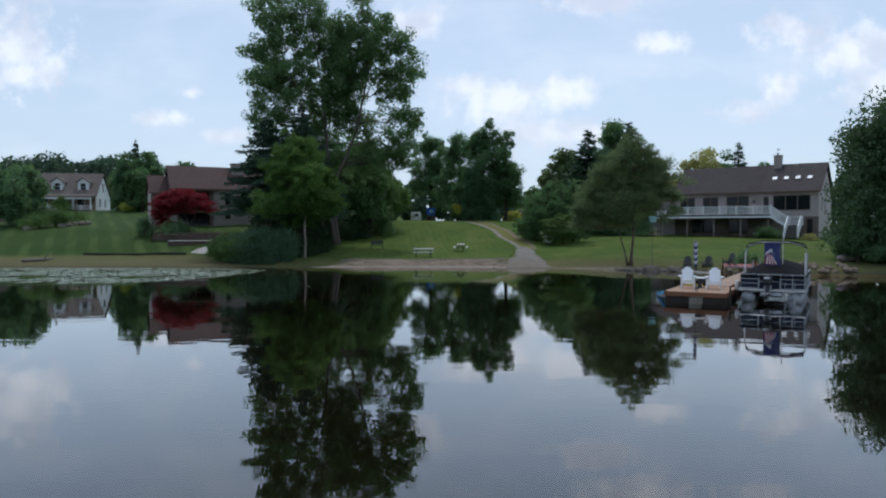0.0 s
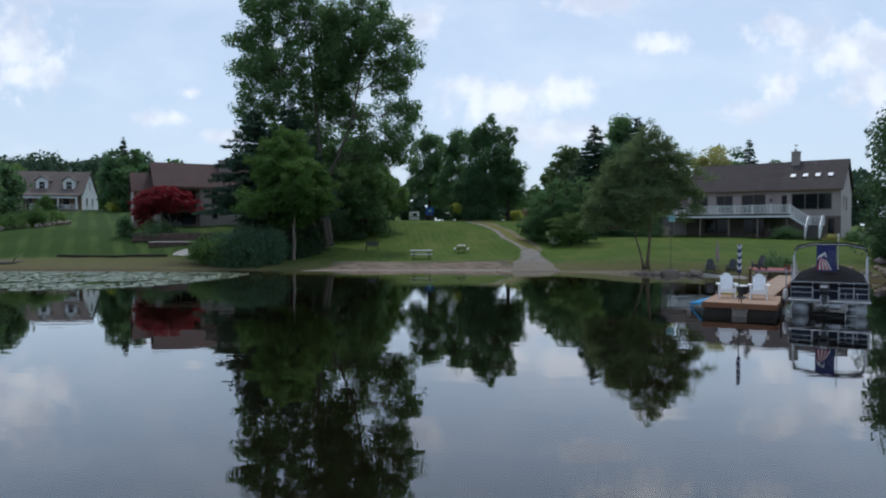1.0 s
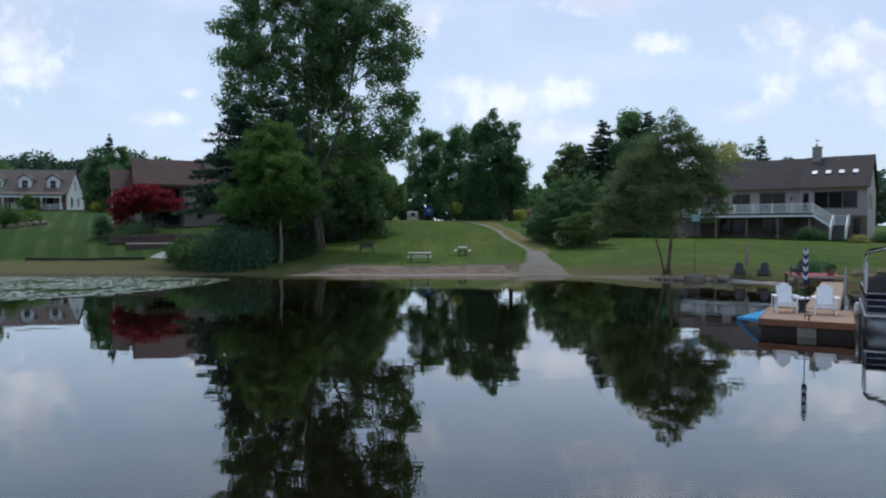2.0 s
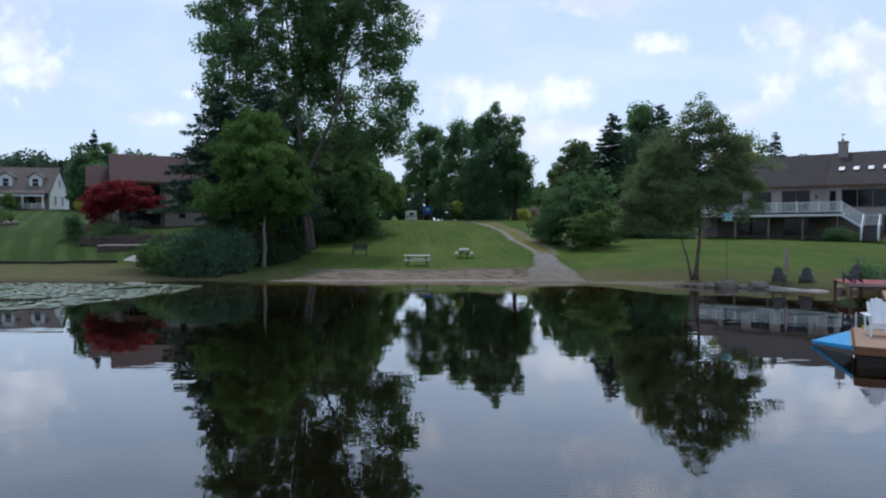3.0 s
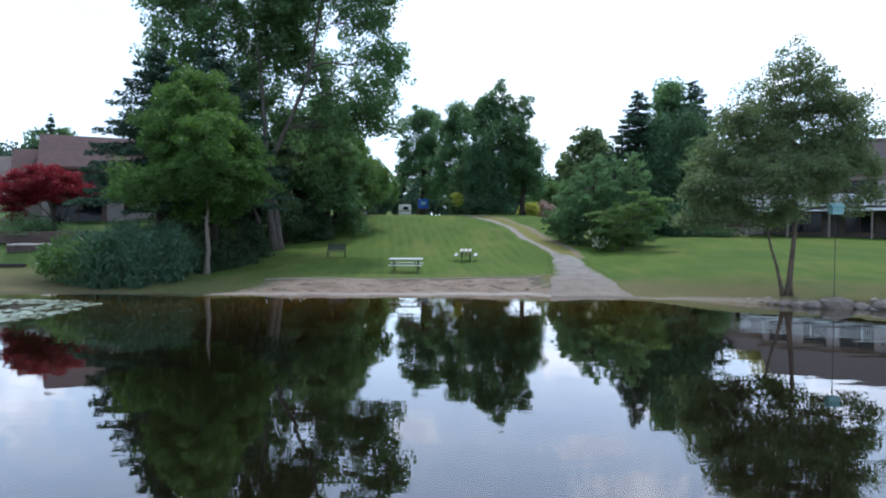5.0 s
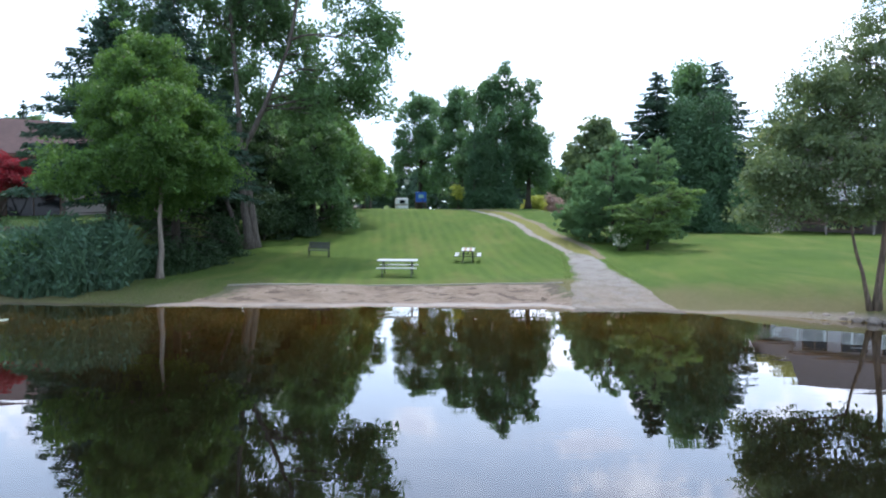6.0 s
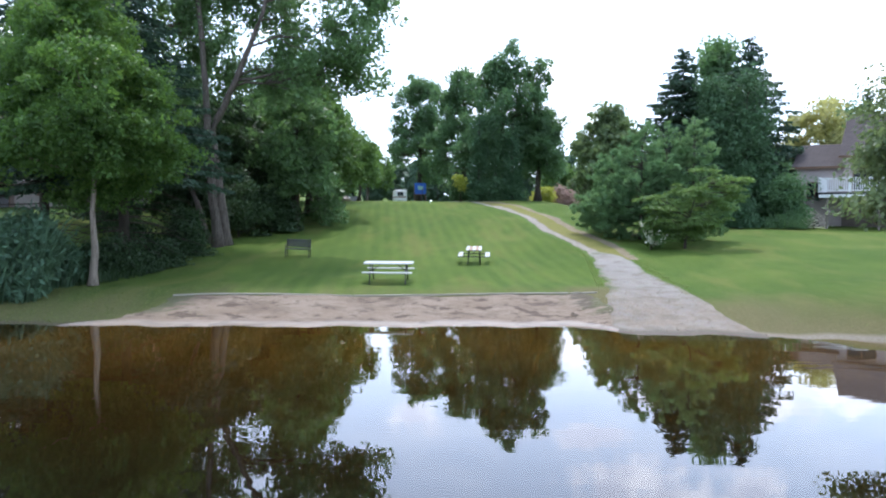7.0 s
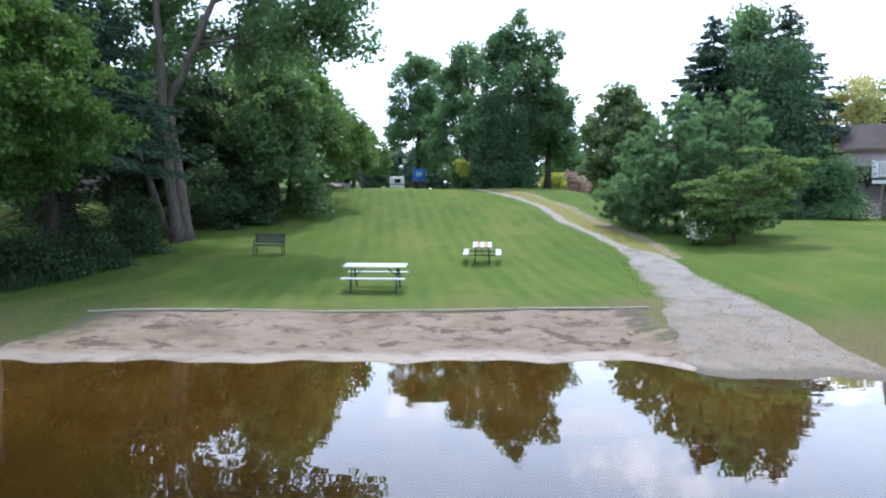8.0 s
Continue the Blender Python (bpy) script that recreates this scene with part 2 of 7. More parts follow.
def bark_material(name, light, dark):
    m, g = material(name)
    p = g.place()
    ridge = g.noise(g.vec("MULTIPLY", p, (9, 9, 1.6)), 1.6, 6.0, 0.65, 0.6)
    moss = g.noise(p, 0.9, 4.0)
    col = g.mix(g.span(ridge, 0.3, 0.7), dark, light)
    col = g.mix(g.span(moss, 0.5, 0.8, 0.0, 0.4), col, (0.10, 0.11, 0.07))
    g.finish(g.surface(col, 0.92, g.bump(ridge, 0.9, 0.05)))
    return m


def board_material(name, light, dark, along="x", paint=0.0):
    m, g = material(name)
    p = g.own()
    st = (0.6, 9, 9) if along == "x" else (9, 0.6, 9) if along == "y" else (9, 9, 0.6)
    grain = g.noise(g.vec("MULTIPLY", p, st), 3.0, 6.0, 0.65, 0.4)
    spot = g.noise(p, 2.2, 4.0)
    col = g.mix(g.span(grain, 0.3, 0.7), dark, light)
    col = g.mix(g.math("MULTIPLY", g.chance(), 0.35), col, dark)
    col = g.mix(g.span(spot, 0.55, 0.8, 0.0, 0.4), col, tuple(c * 0.6 for c in dark))
    g.finish(g.surface(col, 0.8 - paint * 0.35, g.bump(grain, 0.35, 0.008)))
    return m


def siding_material(name, colour, course=0.13, rough=0.6):
    m, g = material(name)
    p = g.place()
    sep = g.tree.nodes.new("ShaderNodeSeparateXYZ")
    g.tree.links.new(p, sep.inputs[0])
    lap = g.math("FRACT", g.math("DIVIDE", sep.outputs[2], course))
    a, b = g.noise(p, 1.3, 4.0), g.noise(g.vec("MULTIPLY", p, (1, 1, 6)), 5.0, 4.0)
    col = g.mix(g.span(a, 0.35, 0.7, 0.0, 0.3), colour, tuple(c * 0.7 for c in colour))
    col = g.mix(g.span(b, 0.55, 0.8, 0.0, 0.25), col, tuple(c * 0.55 for c in colour))
    col = g.mix(g.span(lap, 0.93, 1.0, 0.0, 0.55), col, tuple(c * 0.35 for c in colour))
    g.finish(g.surface(col, rough, g.bump(lap, 0.6, 0.02)))
    return m


def shingle_material(name, colour, light):
    m, g = material(name)
    p = g.own()
    brick = g.add("ShaderNodeTexBrick", {"Vector": p, "Color1": (*colour, 1), "Color2": (*light, 1), "Mortar": (*[c * 0.4 for c in colour], 1), "Scale": 1.0, "Mortar Size": 0.012, "Brick Width": 0.3, "Row Height": 0.15, "Bias": 0.0})
    a, b = g.noise(p, 0.5, 4.0), g.noise(p, 9.0, 4.0)
    col = g.mix(g.span(a, 0.35, 0.7, 0.0, 0.5), brick, tuple(c * 0.75 for c in colour))
    col = g.mix(g.span(b, 0.5, 0.8, 0.0, 0.35), col, light)
    g.finish(g.surface(col, 0.93, g.bump(b, 0.5, 0.02)))
    return m


def glass_material():
    m, g = material("window glass")
    n = g.bump(g.noise(g.place(), 1.2, 2.0), 0.12, 0.02)
    g.finish(g.surface((0.012, 0.015, 0.018), 0.05, n, **{"IOR": 1.5, "Specular IOR Level": 0.25}))
    return m


def rock_material(name, light, dark):
    m, g = material(name)
    p = g.place()
    a, b = g.noise(p, 2.5, 6.0, 0.65), g.noise(p, 14.0, 4.0, 0.6)
    col = g.mix(g.span(a, 0.3, 0.7), dark, light)
    col = g.mix(g.math("MULTIPLY", g.chance(), 0.4), col, (light[0] * 0.8, light[1] * 0.7, light[2] * 0.6))
    col = g.mix(g.span(b, 0.55, 0.8, 0.0, 0.5), col, tuple(c * 0.5 for c in dark))
    g.finish(g.surface(col, 0.9, g.bump(g.math("ADD", a, g.math("MULTIPLY", b, 0.4)), 0.7, 0.05)))
    return m


def track_material():
    m, g = material("worn wheel tracks")
    p = g.place()
    a, b, c = g.noise(p, 0.8, 5.0, 0.65), g.noise(p, 4.0, 5.0, 0.65), g.noise(p, 30.0, 3.0, 0.6)
    across = g.add("ShaderNodeAttribute", out=2, attribute_name="across")
    one = g.span(g.math("ABSOLUTE", g.math("SUBTRACT", across, 0.22)), 0.17, 0.03)
    two = g.math("MULTIPLY", g.span(g.math("ABSOLUTE", g.math("SUBTRACT", across, 0.79)), 0.15, 0.02), 1.0)
    rut = g.span(g.math("ADD", g.math("MAXIMUM", one, two), g.math("MULTIPLY", g.math("SUBTRACT", g.math("ADD", a, b), 1.0), 1.5)), 0.3, 0.7)
    dirt = g.mix(one, g.mix(g.span(b, 0.35, 0.65), (0.17, 0.135, 0.085), (0.23, 0.19, 0.135)), g.mix(g.span(b, 0.35, 0.65), (0.22, 0.195, 0.165), (0.30, 0.275, 0.245)))
    dirt = g.mix(g.span(c, 0.5, 0.75, 0.0, 0.4), dirt, (0.12, 0.10, 0.07))
    lawn = g.mix(g.span(c, 0.35, 0.65), (0.060, 0.108, 0.022), (0.096, 0.143, 0.033))
    dry = g.mix(g.span(c, 0.35, 0.65), (0.130, 0.140, 0.030), (0.190, 0.170, 0.058))
    edge = g.math("MULTIPLY", g.math("SUBTRACT", 0.5, g.math("ABSOLUTE", g.math("SUBTRACT", across, 0.5))), 2.0)
    grass = g.mix(g.span(g.math("ADD", edge, g.math("MULTIPLY", g.math("SUBTRACT", b, 0.5), 0.9)), 0.15, 0.6), lawn, dry)
    g.finish(g.surface(g.mix(rut, grass, dirt), 0.95, g.bump(g.math("ADD", b, c), 0.6, 0.03), **{"Specular IOR Level": 0.15}))
    return m


GROUND, WATER, SAND, GRAVEL, TRACK_DIRT = ground_material(), water_material(), sand_material(), gravel_material(), track_material()
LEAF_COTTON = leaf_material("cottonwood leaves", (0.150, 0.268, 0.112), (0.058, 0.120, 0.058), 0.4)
LEAF_MAPLE = leaf_material("maple leaves", (0.142, 0.256, 0.055), (0.040, 0.094, 0.025), 0.5, 0.40)
LEAF_DARK = leaf_material("shade tree leaves", (0.130, 0.238, 0.110), (0.060, 0.126, 0.066), 0.5)
LEAF_MID = leaf_material("woodland leaves", (0.120, 0.215, 0.065), (0.050, 0.110, 0.036), 0.5)
LEAF_BIRCH = leaf_material("birch leaves", (0.178, 0.240, 0.112), (0.084, 0.132, 0.066), 0.5)
LEAF_HAZEL = leaf_material("hazel leaves", (0.170, 0.275, 0.092), (0.075, 0.145, 0.048), 0.5)
LEAF_YELLOW = leaf_material("yellowing leaves", (0.44, 0.43, 0.19), (0.24, 0.24, 0.10), 0.5)
LEAF_GOLD = leaf_material("golden shrub leaves", (0.44, 0.47, 0.10), (0.24, 0.29, 0.05), 0.5)
LEAF_RED = leaf_material("red maple leaves", (0.30, 0.026, 0.044), (0.10, 0.010, 0.020), 0.5)
LEAF_PLUM = leaf_material("plum shrub leaves", (0.38, 0.29, 0.29), (0.22, 0.155, 0.16), 0.5)
# bluish leaf tint stands in for the haze of distance
LEAF_FAR = leaf_material("far woods leaves", (0.085, 0.150, 0.092), (0.040, 0.080, 0.056), 0.6, 0.3)
NEEDLE_SPRUCE = leaf_material("spruce needles", (0.066, 0.126, 0.078), (0.026, 0.058, 0.040), 0.6, 0.25)
NEEDLE_PINE = leaf_material("pine needles", (0.215, 0.355, 0.175), (0.090, 0.185, 0.095), 0.6, 0.4)
NEEDLE_CEDAR = leaf_material("cedar sprays", (0.090, 0.185, 0.086), (0.036, 0.090, 0.046), 0.6, 0.2)
LEAF_WILLOW = leaf_material("willow leaves", (0.092, 0.172, 0.074), (0.036, 0.076, 0.036), 0.45, 0.3)
# leaf colour set darker to carry the shade below the shore trees
LEAF_SHADED = leaf_material("leaves darkened for shade", (0.062, 0.118, 0.048), (0.022, 0.046, 0.022), 0.6, 0.25)
REED = leaf_material("reed blades", (0.112, 0.205, 0.120), (0.045, 0.098, 0.060), 0.6, 0.3)
BLADE = leaf_material("grass blades", (0.19, 0.21, 0.075), (0.09, 0.13, 0.035), 0.7, 0.3)
PAD = leaf_material("lily pads", (0.40, 0.46, 0.36), (0.17, 0.23, 0.14), 0.35, 0.05)
PETAL = leaf_material("white petals", (0.80, 0.80, 0.74), (0.55, 0.56, 0.50), 0.6, 0.3)
BARK_GREY = bark_material("grey bark", (0.155, 0.130, 0.106), (0.055, 0.043, 0.034))
BARK_PALE = bark_material("pale smooth bark", (0.30, 0.25, 0.20), (0.16, 0.13, 0.10))
BARK_BROWN = bark_material("brown bark", (0.19, 0.135, 0.095), (0.060, 0.042, 0.030))
BARK_DARK = bark_material("dark bark", (0.085, 0.065, 0.050), (0.030, 0.024, 0.019))
WHITE = plain("white paint", (0.78, 0.79, 0.80), 0.5, 0.15)
WHITE_PLASTIC = plain("white moulded plastic", (0.86, 0.87, 0.88), 0.45, 0.12)
SIDING_GREY = siding_material("grey beige siding", (0.40, 0.34, 0.33))
SIDING_WHITE = siding_material("white siding", (0.74, 0.75, 0.74))
SIDING_BROWN = siding_material("brown board siding", (0.20, 0.150, 0.125), 0.2)
BRICK_GREY = siding_material("grey brick courses", (0.36, 0.315, 0.285), 0.075, 0.85)
ROOF_DARK = shingle_material("dark shingles", (0.048, 0.038, 0.038), (0.072, 0.058, 0.057))
ROOF_BROWN = shingle_material("brown shingles", (0.076, 0.043, 0.039), (0.108, 0.063, 0.055))
ROOF_TAN = shingle_material("tan shingles", (0.13, 0.105, 0.092), (0.18, 0.15, 0.13))
GLASS = glass_material()
BLACK = plain("black metal", (0.020, 0.020, 0.022), 0.45, 0.3)
STEEL = plain("brushed aluminium", (0.42, 0.43, 0.45), 0.42, 0.25, 9.0, 0.8, 0.08)
PONTOON = plain("dull pontoon aluminium", (0.46, 0.47, 0.49), 0.5, 0.25, 4.0, 0.25, 0.05)
SOCK_BLUE = plain("navy spinner cloth", (0.012, 0.030, 0.13), 0.7, 0.2)
# dark block whose colour also holds the shade below the deck
BLOCK_DARK = rock_material("dark block deepened for deck shade", (0.175, 0.150, 0.138), (0.110, 0.094, 0.086))
CEDAR_EDGE = board_material("red cedar edge boards", (0.27, 0.115, 0.055), (0.15, 0.062, 0.030), "x")
NAVY = plain("navy boat panel", (0.012, 0.016, 0.034), 0.55, 0.25, gloss=0.25)
CANVAS = plain("black boat canvas", (0.008, 0.008, 0.010), 0.95, 0.35, 2.0, 0.0, 0.5, gloss=0.1)
CEDAR_BOARD = board_material("cedar deck boards", (0.45, 0.295, 0.20), (0.29, 0.18, 0.115), "x")
PALE_CEDAR = board_material("weathered cedar boards", (0.46, 0.33, 0.24), (0.30, 0.20, 0.14), "x")
DARK_TIMBER = board_material("dark wet timber", (0.045, 0.032, 0.025), (0.018, 0.013, 0.010), "x")
GREY_TIMBER = board_material("weathered grey timber", (0.27, 0.235, 0.20), (0.135, 0.115, 0.095), "x")
BROWN_TIMBER = board_material("brown timber", (0.21, 0.125, 0.075), (0.10, 0.06, 0.038), "z")
PALE_BOARD = board_material("pale grey composite boards", (0.54, 0.56, 0.55), (0.38, 0.39, 0.38), "x", 0.4)
EDGE_TIMBER = board_material("pale weathered timber", (0.40, 0.36, 0.30), (0.24, 0.21, 0.17), "x")
RED_BOARD = board_material("faded red boards", (0.42, 0.12, 0.11), (0.24, 0.065, 0.06), "x")
TAN_BOARD = board_material("tan boards", (0.42, 0.30, 0.21), (0.26, 0.17, 0.12), "x")
BLUE = plain("bright blue plastic", (0.010, 0.36, 0.74), 0.35, 0.15)
YELLOW_FOAM = plain("yellow foam", (0.62, 0.50, 0.06), 0.8, 0.2)
PLAY_BLUE = plain("blue painted panel", (0.02, 0.13, 0.55), 0.5, 0.2)
FLAG_RED = plain("red cloth", (0.42, 0.025, 0.04), 0.8, 0.2)
FLAG_BLUE = plain("blue cloth", (0.025, 0.035, 0.14), 0.8, 0.25)
FLAG_WHITE = plain("white cloth", (0.72, 0.70, 0.70), 0.8, 0.2)
PINK = plain("faded pink canvas", (0.36, 0.27, 0.28), 0.85, 0.25)
CHARCOAL = plain("charcoal plastic", (0.045, 0.045, 0.050), 0.55, 0.3)
CONCRETE = rock_material("poured concrete", (0.48, 0.46, 0.43), (0.34, 0.32, 0.29))
ROCK = rock_material("granite boulder", (0.29, 0.25, 0.21), (0.14, 0.118, 0.098))
ROCK_TAN = rock_material("tan fieldstone", (0.27, 0.215, 0.16), (0.14, 0.105, 0.078))
PEBBLE = leaf_material("pebbles", (0.32, 0.27, 0.22), (0.13, 0.105, 0.08), 0.85, 0.0)
AQUA = plain("pale aqua paint", (0.30, 0.55, 0.52), 0.55, 0.2)
TYRE = plain("black rubber", (0.02, 0.02, 0.02), 0.85, 0.3)
CAR_PAINT = plain("silver car paint", (0.40, 0.41, 0.43), 0.3, 0.1, 3.0, 0.6, 0.02)
CLAY = plain("terracotta clay", (0.26, 0.11, 0.07), 0.8, 0.25)
BRICK_RED = rock_material("brown retaining block", (0.135, 0.095, 0.080), (0.070, 0.050, 0.044))


# ---- building helpers ----
class Solid:
    """Gathers vertices and faces for one mesh."""

    def __init__(self):
        self.v, self.f = [], []

    def put(self, verts, faces):
        k = len(self.v)
        self.v += [tuple(p) for p in verts]
        self.f += [tuple(i + k for i in q) for q in faces]
        return self

    def box(self, c, s, turn=None, worn=0.0):
        """A box round c of size s; worn: the width of its rounded edges."""
        x, y, z = (k / 2 for k in s)
        if worn <= 0:
            pts = [Vector((i * x, j * y, k * z)) for i in (-1, 1) for j in (-1, 1) for k in (-1, 1)]
            faces = [(0, 1, 3, 2), (4, 6, 7, 5), (0, 4, 5, 1), (2, 3, 7, 6), (0, 2, 6, 4), (1, 5, 7, 3)]
        else:
            b = bmesh.new()
            bmesh.ops.create_cube(b, size=1, matrix=Matrix.Diagonal((*s, 1)))
            bmesh.ops.bevel(b, geom=b.edges[:], offset=min(worn, min(s) * 0.45), segments=1, affect="EDGES")
            b.verts.index_update()
            pts, faces = [p.co.copy() for p in b.verts], [[p.index for p in q.verts] for q in b.faces]
            b.free()
        m = Matrix.Translation(c) @ (turn.to_4x4() if turn is not None else Matrix.Identity(4))
        return self.put([m @ p for p in pts], faces)

    def span(self, a, b, worn=0.0):
        """A box between two corners."""
        return self.box([(p + q) / 2 for p, q in zip(a, b)], [abs(q - p) for p, q in zip(a, b)], None, worn)

    def beam(self, a, b, w, h, worn=0.0):
        """A bar of width w and height h from a to b."""
        a, b = Vector(a), Vector(b)
        q = (b - a).to_track_quat("X", "Z").to_matrix()
        return self.box((a + b) / 2, ((b - a).length, w, h), q, worn)

    def tube(self, pts, radii, sides=6, capped=True):
        pts = [Vector(p) for p in pts]
        k0, n = len(self.v), len(pts)
        radii = [radii] * n if not hasattr(radii, "__len__") else radii
        for i, p in enumerate(pts):
            d = (pts[min(i + 1, n - 1)] - pts[max(i - 1, 0)]).normalized()
            a = d.orthogonal().normalized() if abs(d.z) < 0.95 else Vector((1, 0, 0))
            a = (a - d * a.dot(d)).normalized()
            if abs(d.z) < 0.95:
                a = d.cross(Vector((0, 0, 1))).normalized()
            b = d.cross(a)
            for j in range(sides):
                w = 2 * math.pi * j / sides
                self.v.append(tuple(p + (a * math.cos(w) + b * math.sin(w)) * radii[i]))
        for i in range(n - 1):
            for j in range(sides):
                k = (j + 1) % sides
                self.f.append((k0 + i * sides + j, k0 + i * sides + k, k0 + (i + 1) * sides + k, k0 + (i + 1) * sides + j))
        if capped:
            self.f.append(tuple(k0 + j for j in range(sides))[::-1])
            self.f.append(tuple(k0 + (n - 1) * sides + j for j in range(sides)))
        return self

    def turned(self, c, profile, sides=14):
        """A turned form round the upright axis through c; profile: rows of radius and height."""
        k0 = len(self.v)
        for r, z in profile:
            for j in range(sides):
                w = 2 * math.pi * j / sides
                self.v.append((c[0] + r * math.cos(w), c[1] + r * math.sin(w), c[2] + z))
        for i in range(len(profile) - 1):
            for j in range(sides):
                k = (j + 1) % sides
                self.f.append((k0 + i * sides + j, k0 + i * sides + k, k0 + (i + 1) * sides + k, k0 + (i + 1) * sides + j))
        self.f.append(tuple(k0 + j for j in range(sides))[::-1])
        self.f.append(tuple(k0 + (len(profile) - 1) * sides + j for j in range(sides)))
        return self

    def prism(self, outline, y0, y1):
        """An outline in x and z, carried from y0 to y1."""
        n = len(outline)
        return self.put([(x, y0, z) for x, z in outline] + [(x, y1, z) for x, z in outline],
                        [tuple(range(n)), tuple(range(2 * n - 1, n - 1, -1))] + [(i, i + n, (i + 1) % n + n, (i + 1) % n) for i in range(n)])

    def mesh(self, name, mat, smooth=False):
        me = bpy.data.meshes.new(name)
        me.from_pydata(self.v, [], self.f)
        b = bmesh.new()
        b.from_mesh(me)
        bmesh.ops.recalc_face_normals(b, faces=b.faces[:])
        b.to_mesh(me)
        b.free()
        me.materials.append(mat)
        if smooth:
            me.polygons.foreach_set("use_smooth", [True] * len(me.polygons))
        return me


def part(name, solid, mat, parent, label="", smooth=False):
    ob = new(name, solid.mesh(name, mat, smooth) if isinstance(solid, Solid) else solid)
    ob.parent = parent
    return tagged(ob, label)


def thing(name, label, category, m, group="", kind=""):
    ob = tagged(new(name), label, category, group, kind)
    ob.empty_display_size = 0.2
    ob.matrix_world = m
    return ob


def numpy_mesh(name, verts, quads, mat, smooth=False):
    """A mesh of quads from arrays."""
    me = bpy.data.meshes.new(name)
    me.vertices.add(len(verts))
    me.vertices.foreach_set("co", np.asarray(verts, np.float32).ravel())
    q = np.asarray(quads, np.int32)
    me.loops.add(q.size)
    me.loops.foreach_set("vertex_index", q.ravel())
    me.polygons.add(len(q))
    me.polygons.foreach_set("loop_start", np.arange(0, q.size, 4, dtype=np.int32))
    me.polygons.foreach_set("loop_total", np.full(len(q), 4, np.int32))
    me.materials.append(mat)
    if smooth:
        me.polygons.foreach_set("use_smooth", np.ones(len(q), bool))
    me.update(calc_edges=True)
    me.validate()
    return me


# ---- the ground ----
SHORE_X = [-400, -80, -40, -20, -12, -3, 2.5, 4.0, 4.8, 5.6, 8, 9, 11, 12.4, 13.4, 14.4, 16.4, 17.4, 18.4, 19.7, 24, 27, 31, 40, 60, 400]
SHORE_Y = [70, 57.5, 56.6, 56.1, 55.8, 55.75, 55.85, 55.9, 55.2, 54.7, 54.5, 54.1, 53.5, 52.7, 51.9, 51.2, 50.7, 50.2, 49.2, 48.0, 46.6, 45.7, 45.0, 43.5, 40, 30]
MIDDLE = ([-400, -60, -20, -8, -3, 0, 1.0, 2.0, 3.8, 7, 10.5, 15, 20, 27, 35, 40, 46, 80, 200, 900], [-7, -6, -3.2, -1.4, -0.45, 0, 0.045, 0.2, 0.57, 0.62, 0.80, 1.2, 1.85, 2.9, 3.9, 4.25, 4.35, 4.4, 4.6, 4.6])
RIGHT = ([-400, -60, -20, -8, -3, 0, 0.6, 3, 10, 25, 32, 60, 200, 900], [-7, -6, -3.2, -1.6, -0.7, 0, 0.3, 0.74, 1.10, 1.85, 2.12, 3.0, 4.5, 4.6])
LEFT = ([-400, -60, -20, -8, -3, 0, 1.5, 8.5, 12, 18, 25, 65, 100, 190, 270, 330, 900], [-7, -6, -3.2, -1.4, -0.45, 0, 0.2, 0.5, 1.6, 3.0, 3.6, 6.4, 6.8, 9, 20, 23, 23])


def ease(v, a, b):
    k = np.clip((np.asarray(v, float) - a) / (b - a), 0, 1)
    return k * k * (3 - 2 * k)


def shore_line(x):
    return np.interp(x, SHORE_X, SHORE_Y) + 0.12 * np.sin(x * 1.9) + 0.08 * np.sin(x * 4.3 + 1)


def soft(s, rows, w=1.2):
    return sum(np.interp(s + k * w, *rows) for k in (-1, -0.5, 0, 0.5, 1)) / 5


def height(x, y):
    x, y = np.asarray(x, float), np.asarray(y, float)
    s = y - shore_line(x)
    w = np.clip(np.abs(s) * 0.5, 0.01, 1.2)
    mid, right, left = soft(s, MIDDLE, w), soft(s, RIGHT, w), soft(s, LEFT, w)
    k = ease(x, 9, 15)
    j = ease(x, -14, -24)
    h = mid * (1 - k) * (1 - j) + right * k + left * j
    h = h + np.where(s > 2, 0.03 * np.sin(x * 0.7 + y * 0.3) + 0.025 * np.sin(y * 0.9 - x * 0.4), 0)
    return np.where(y < -150, np.minimum(h + (-150 - y) * 0.12, 1.5), h)


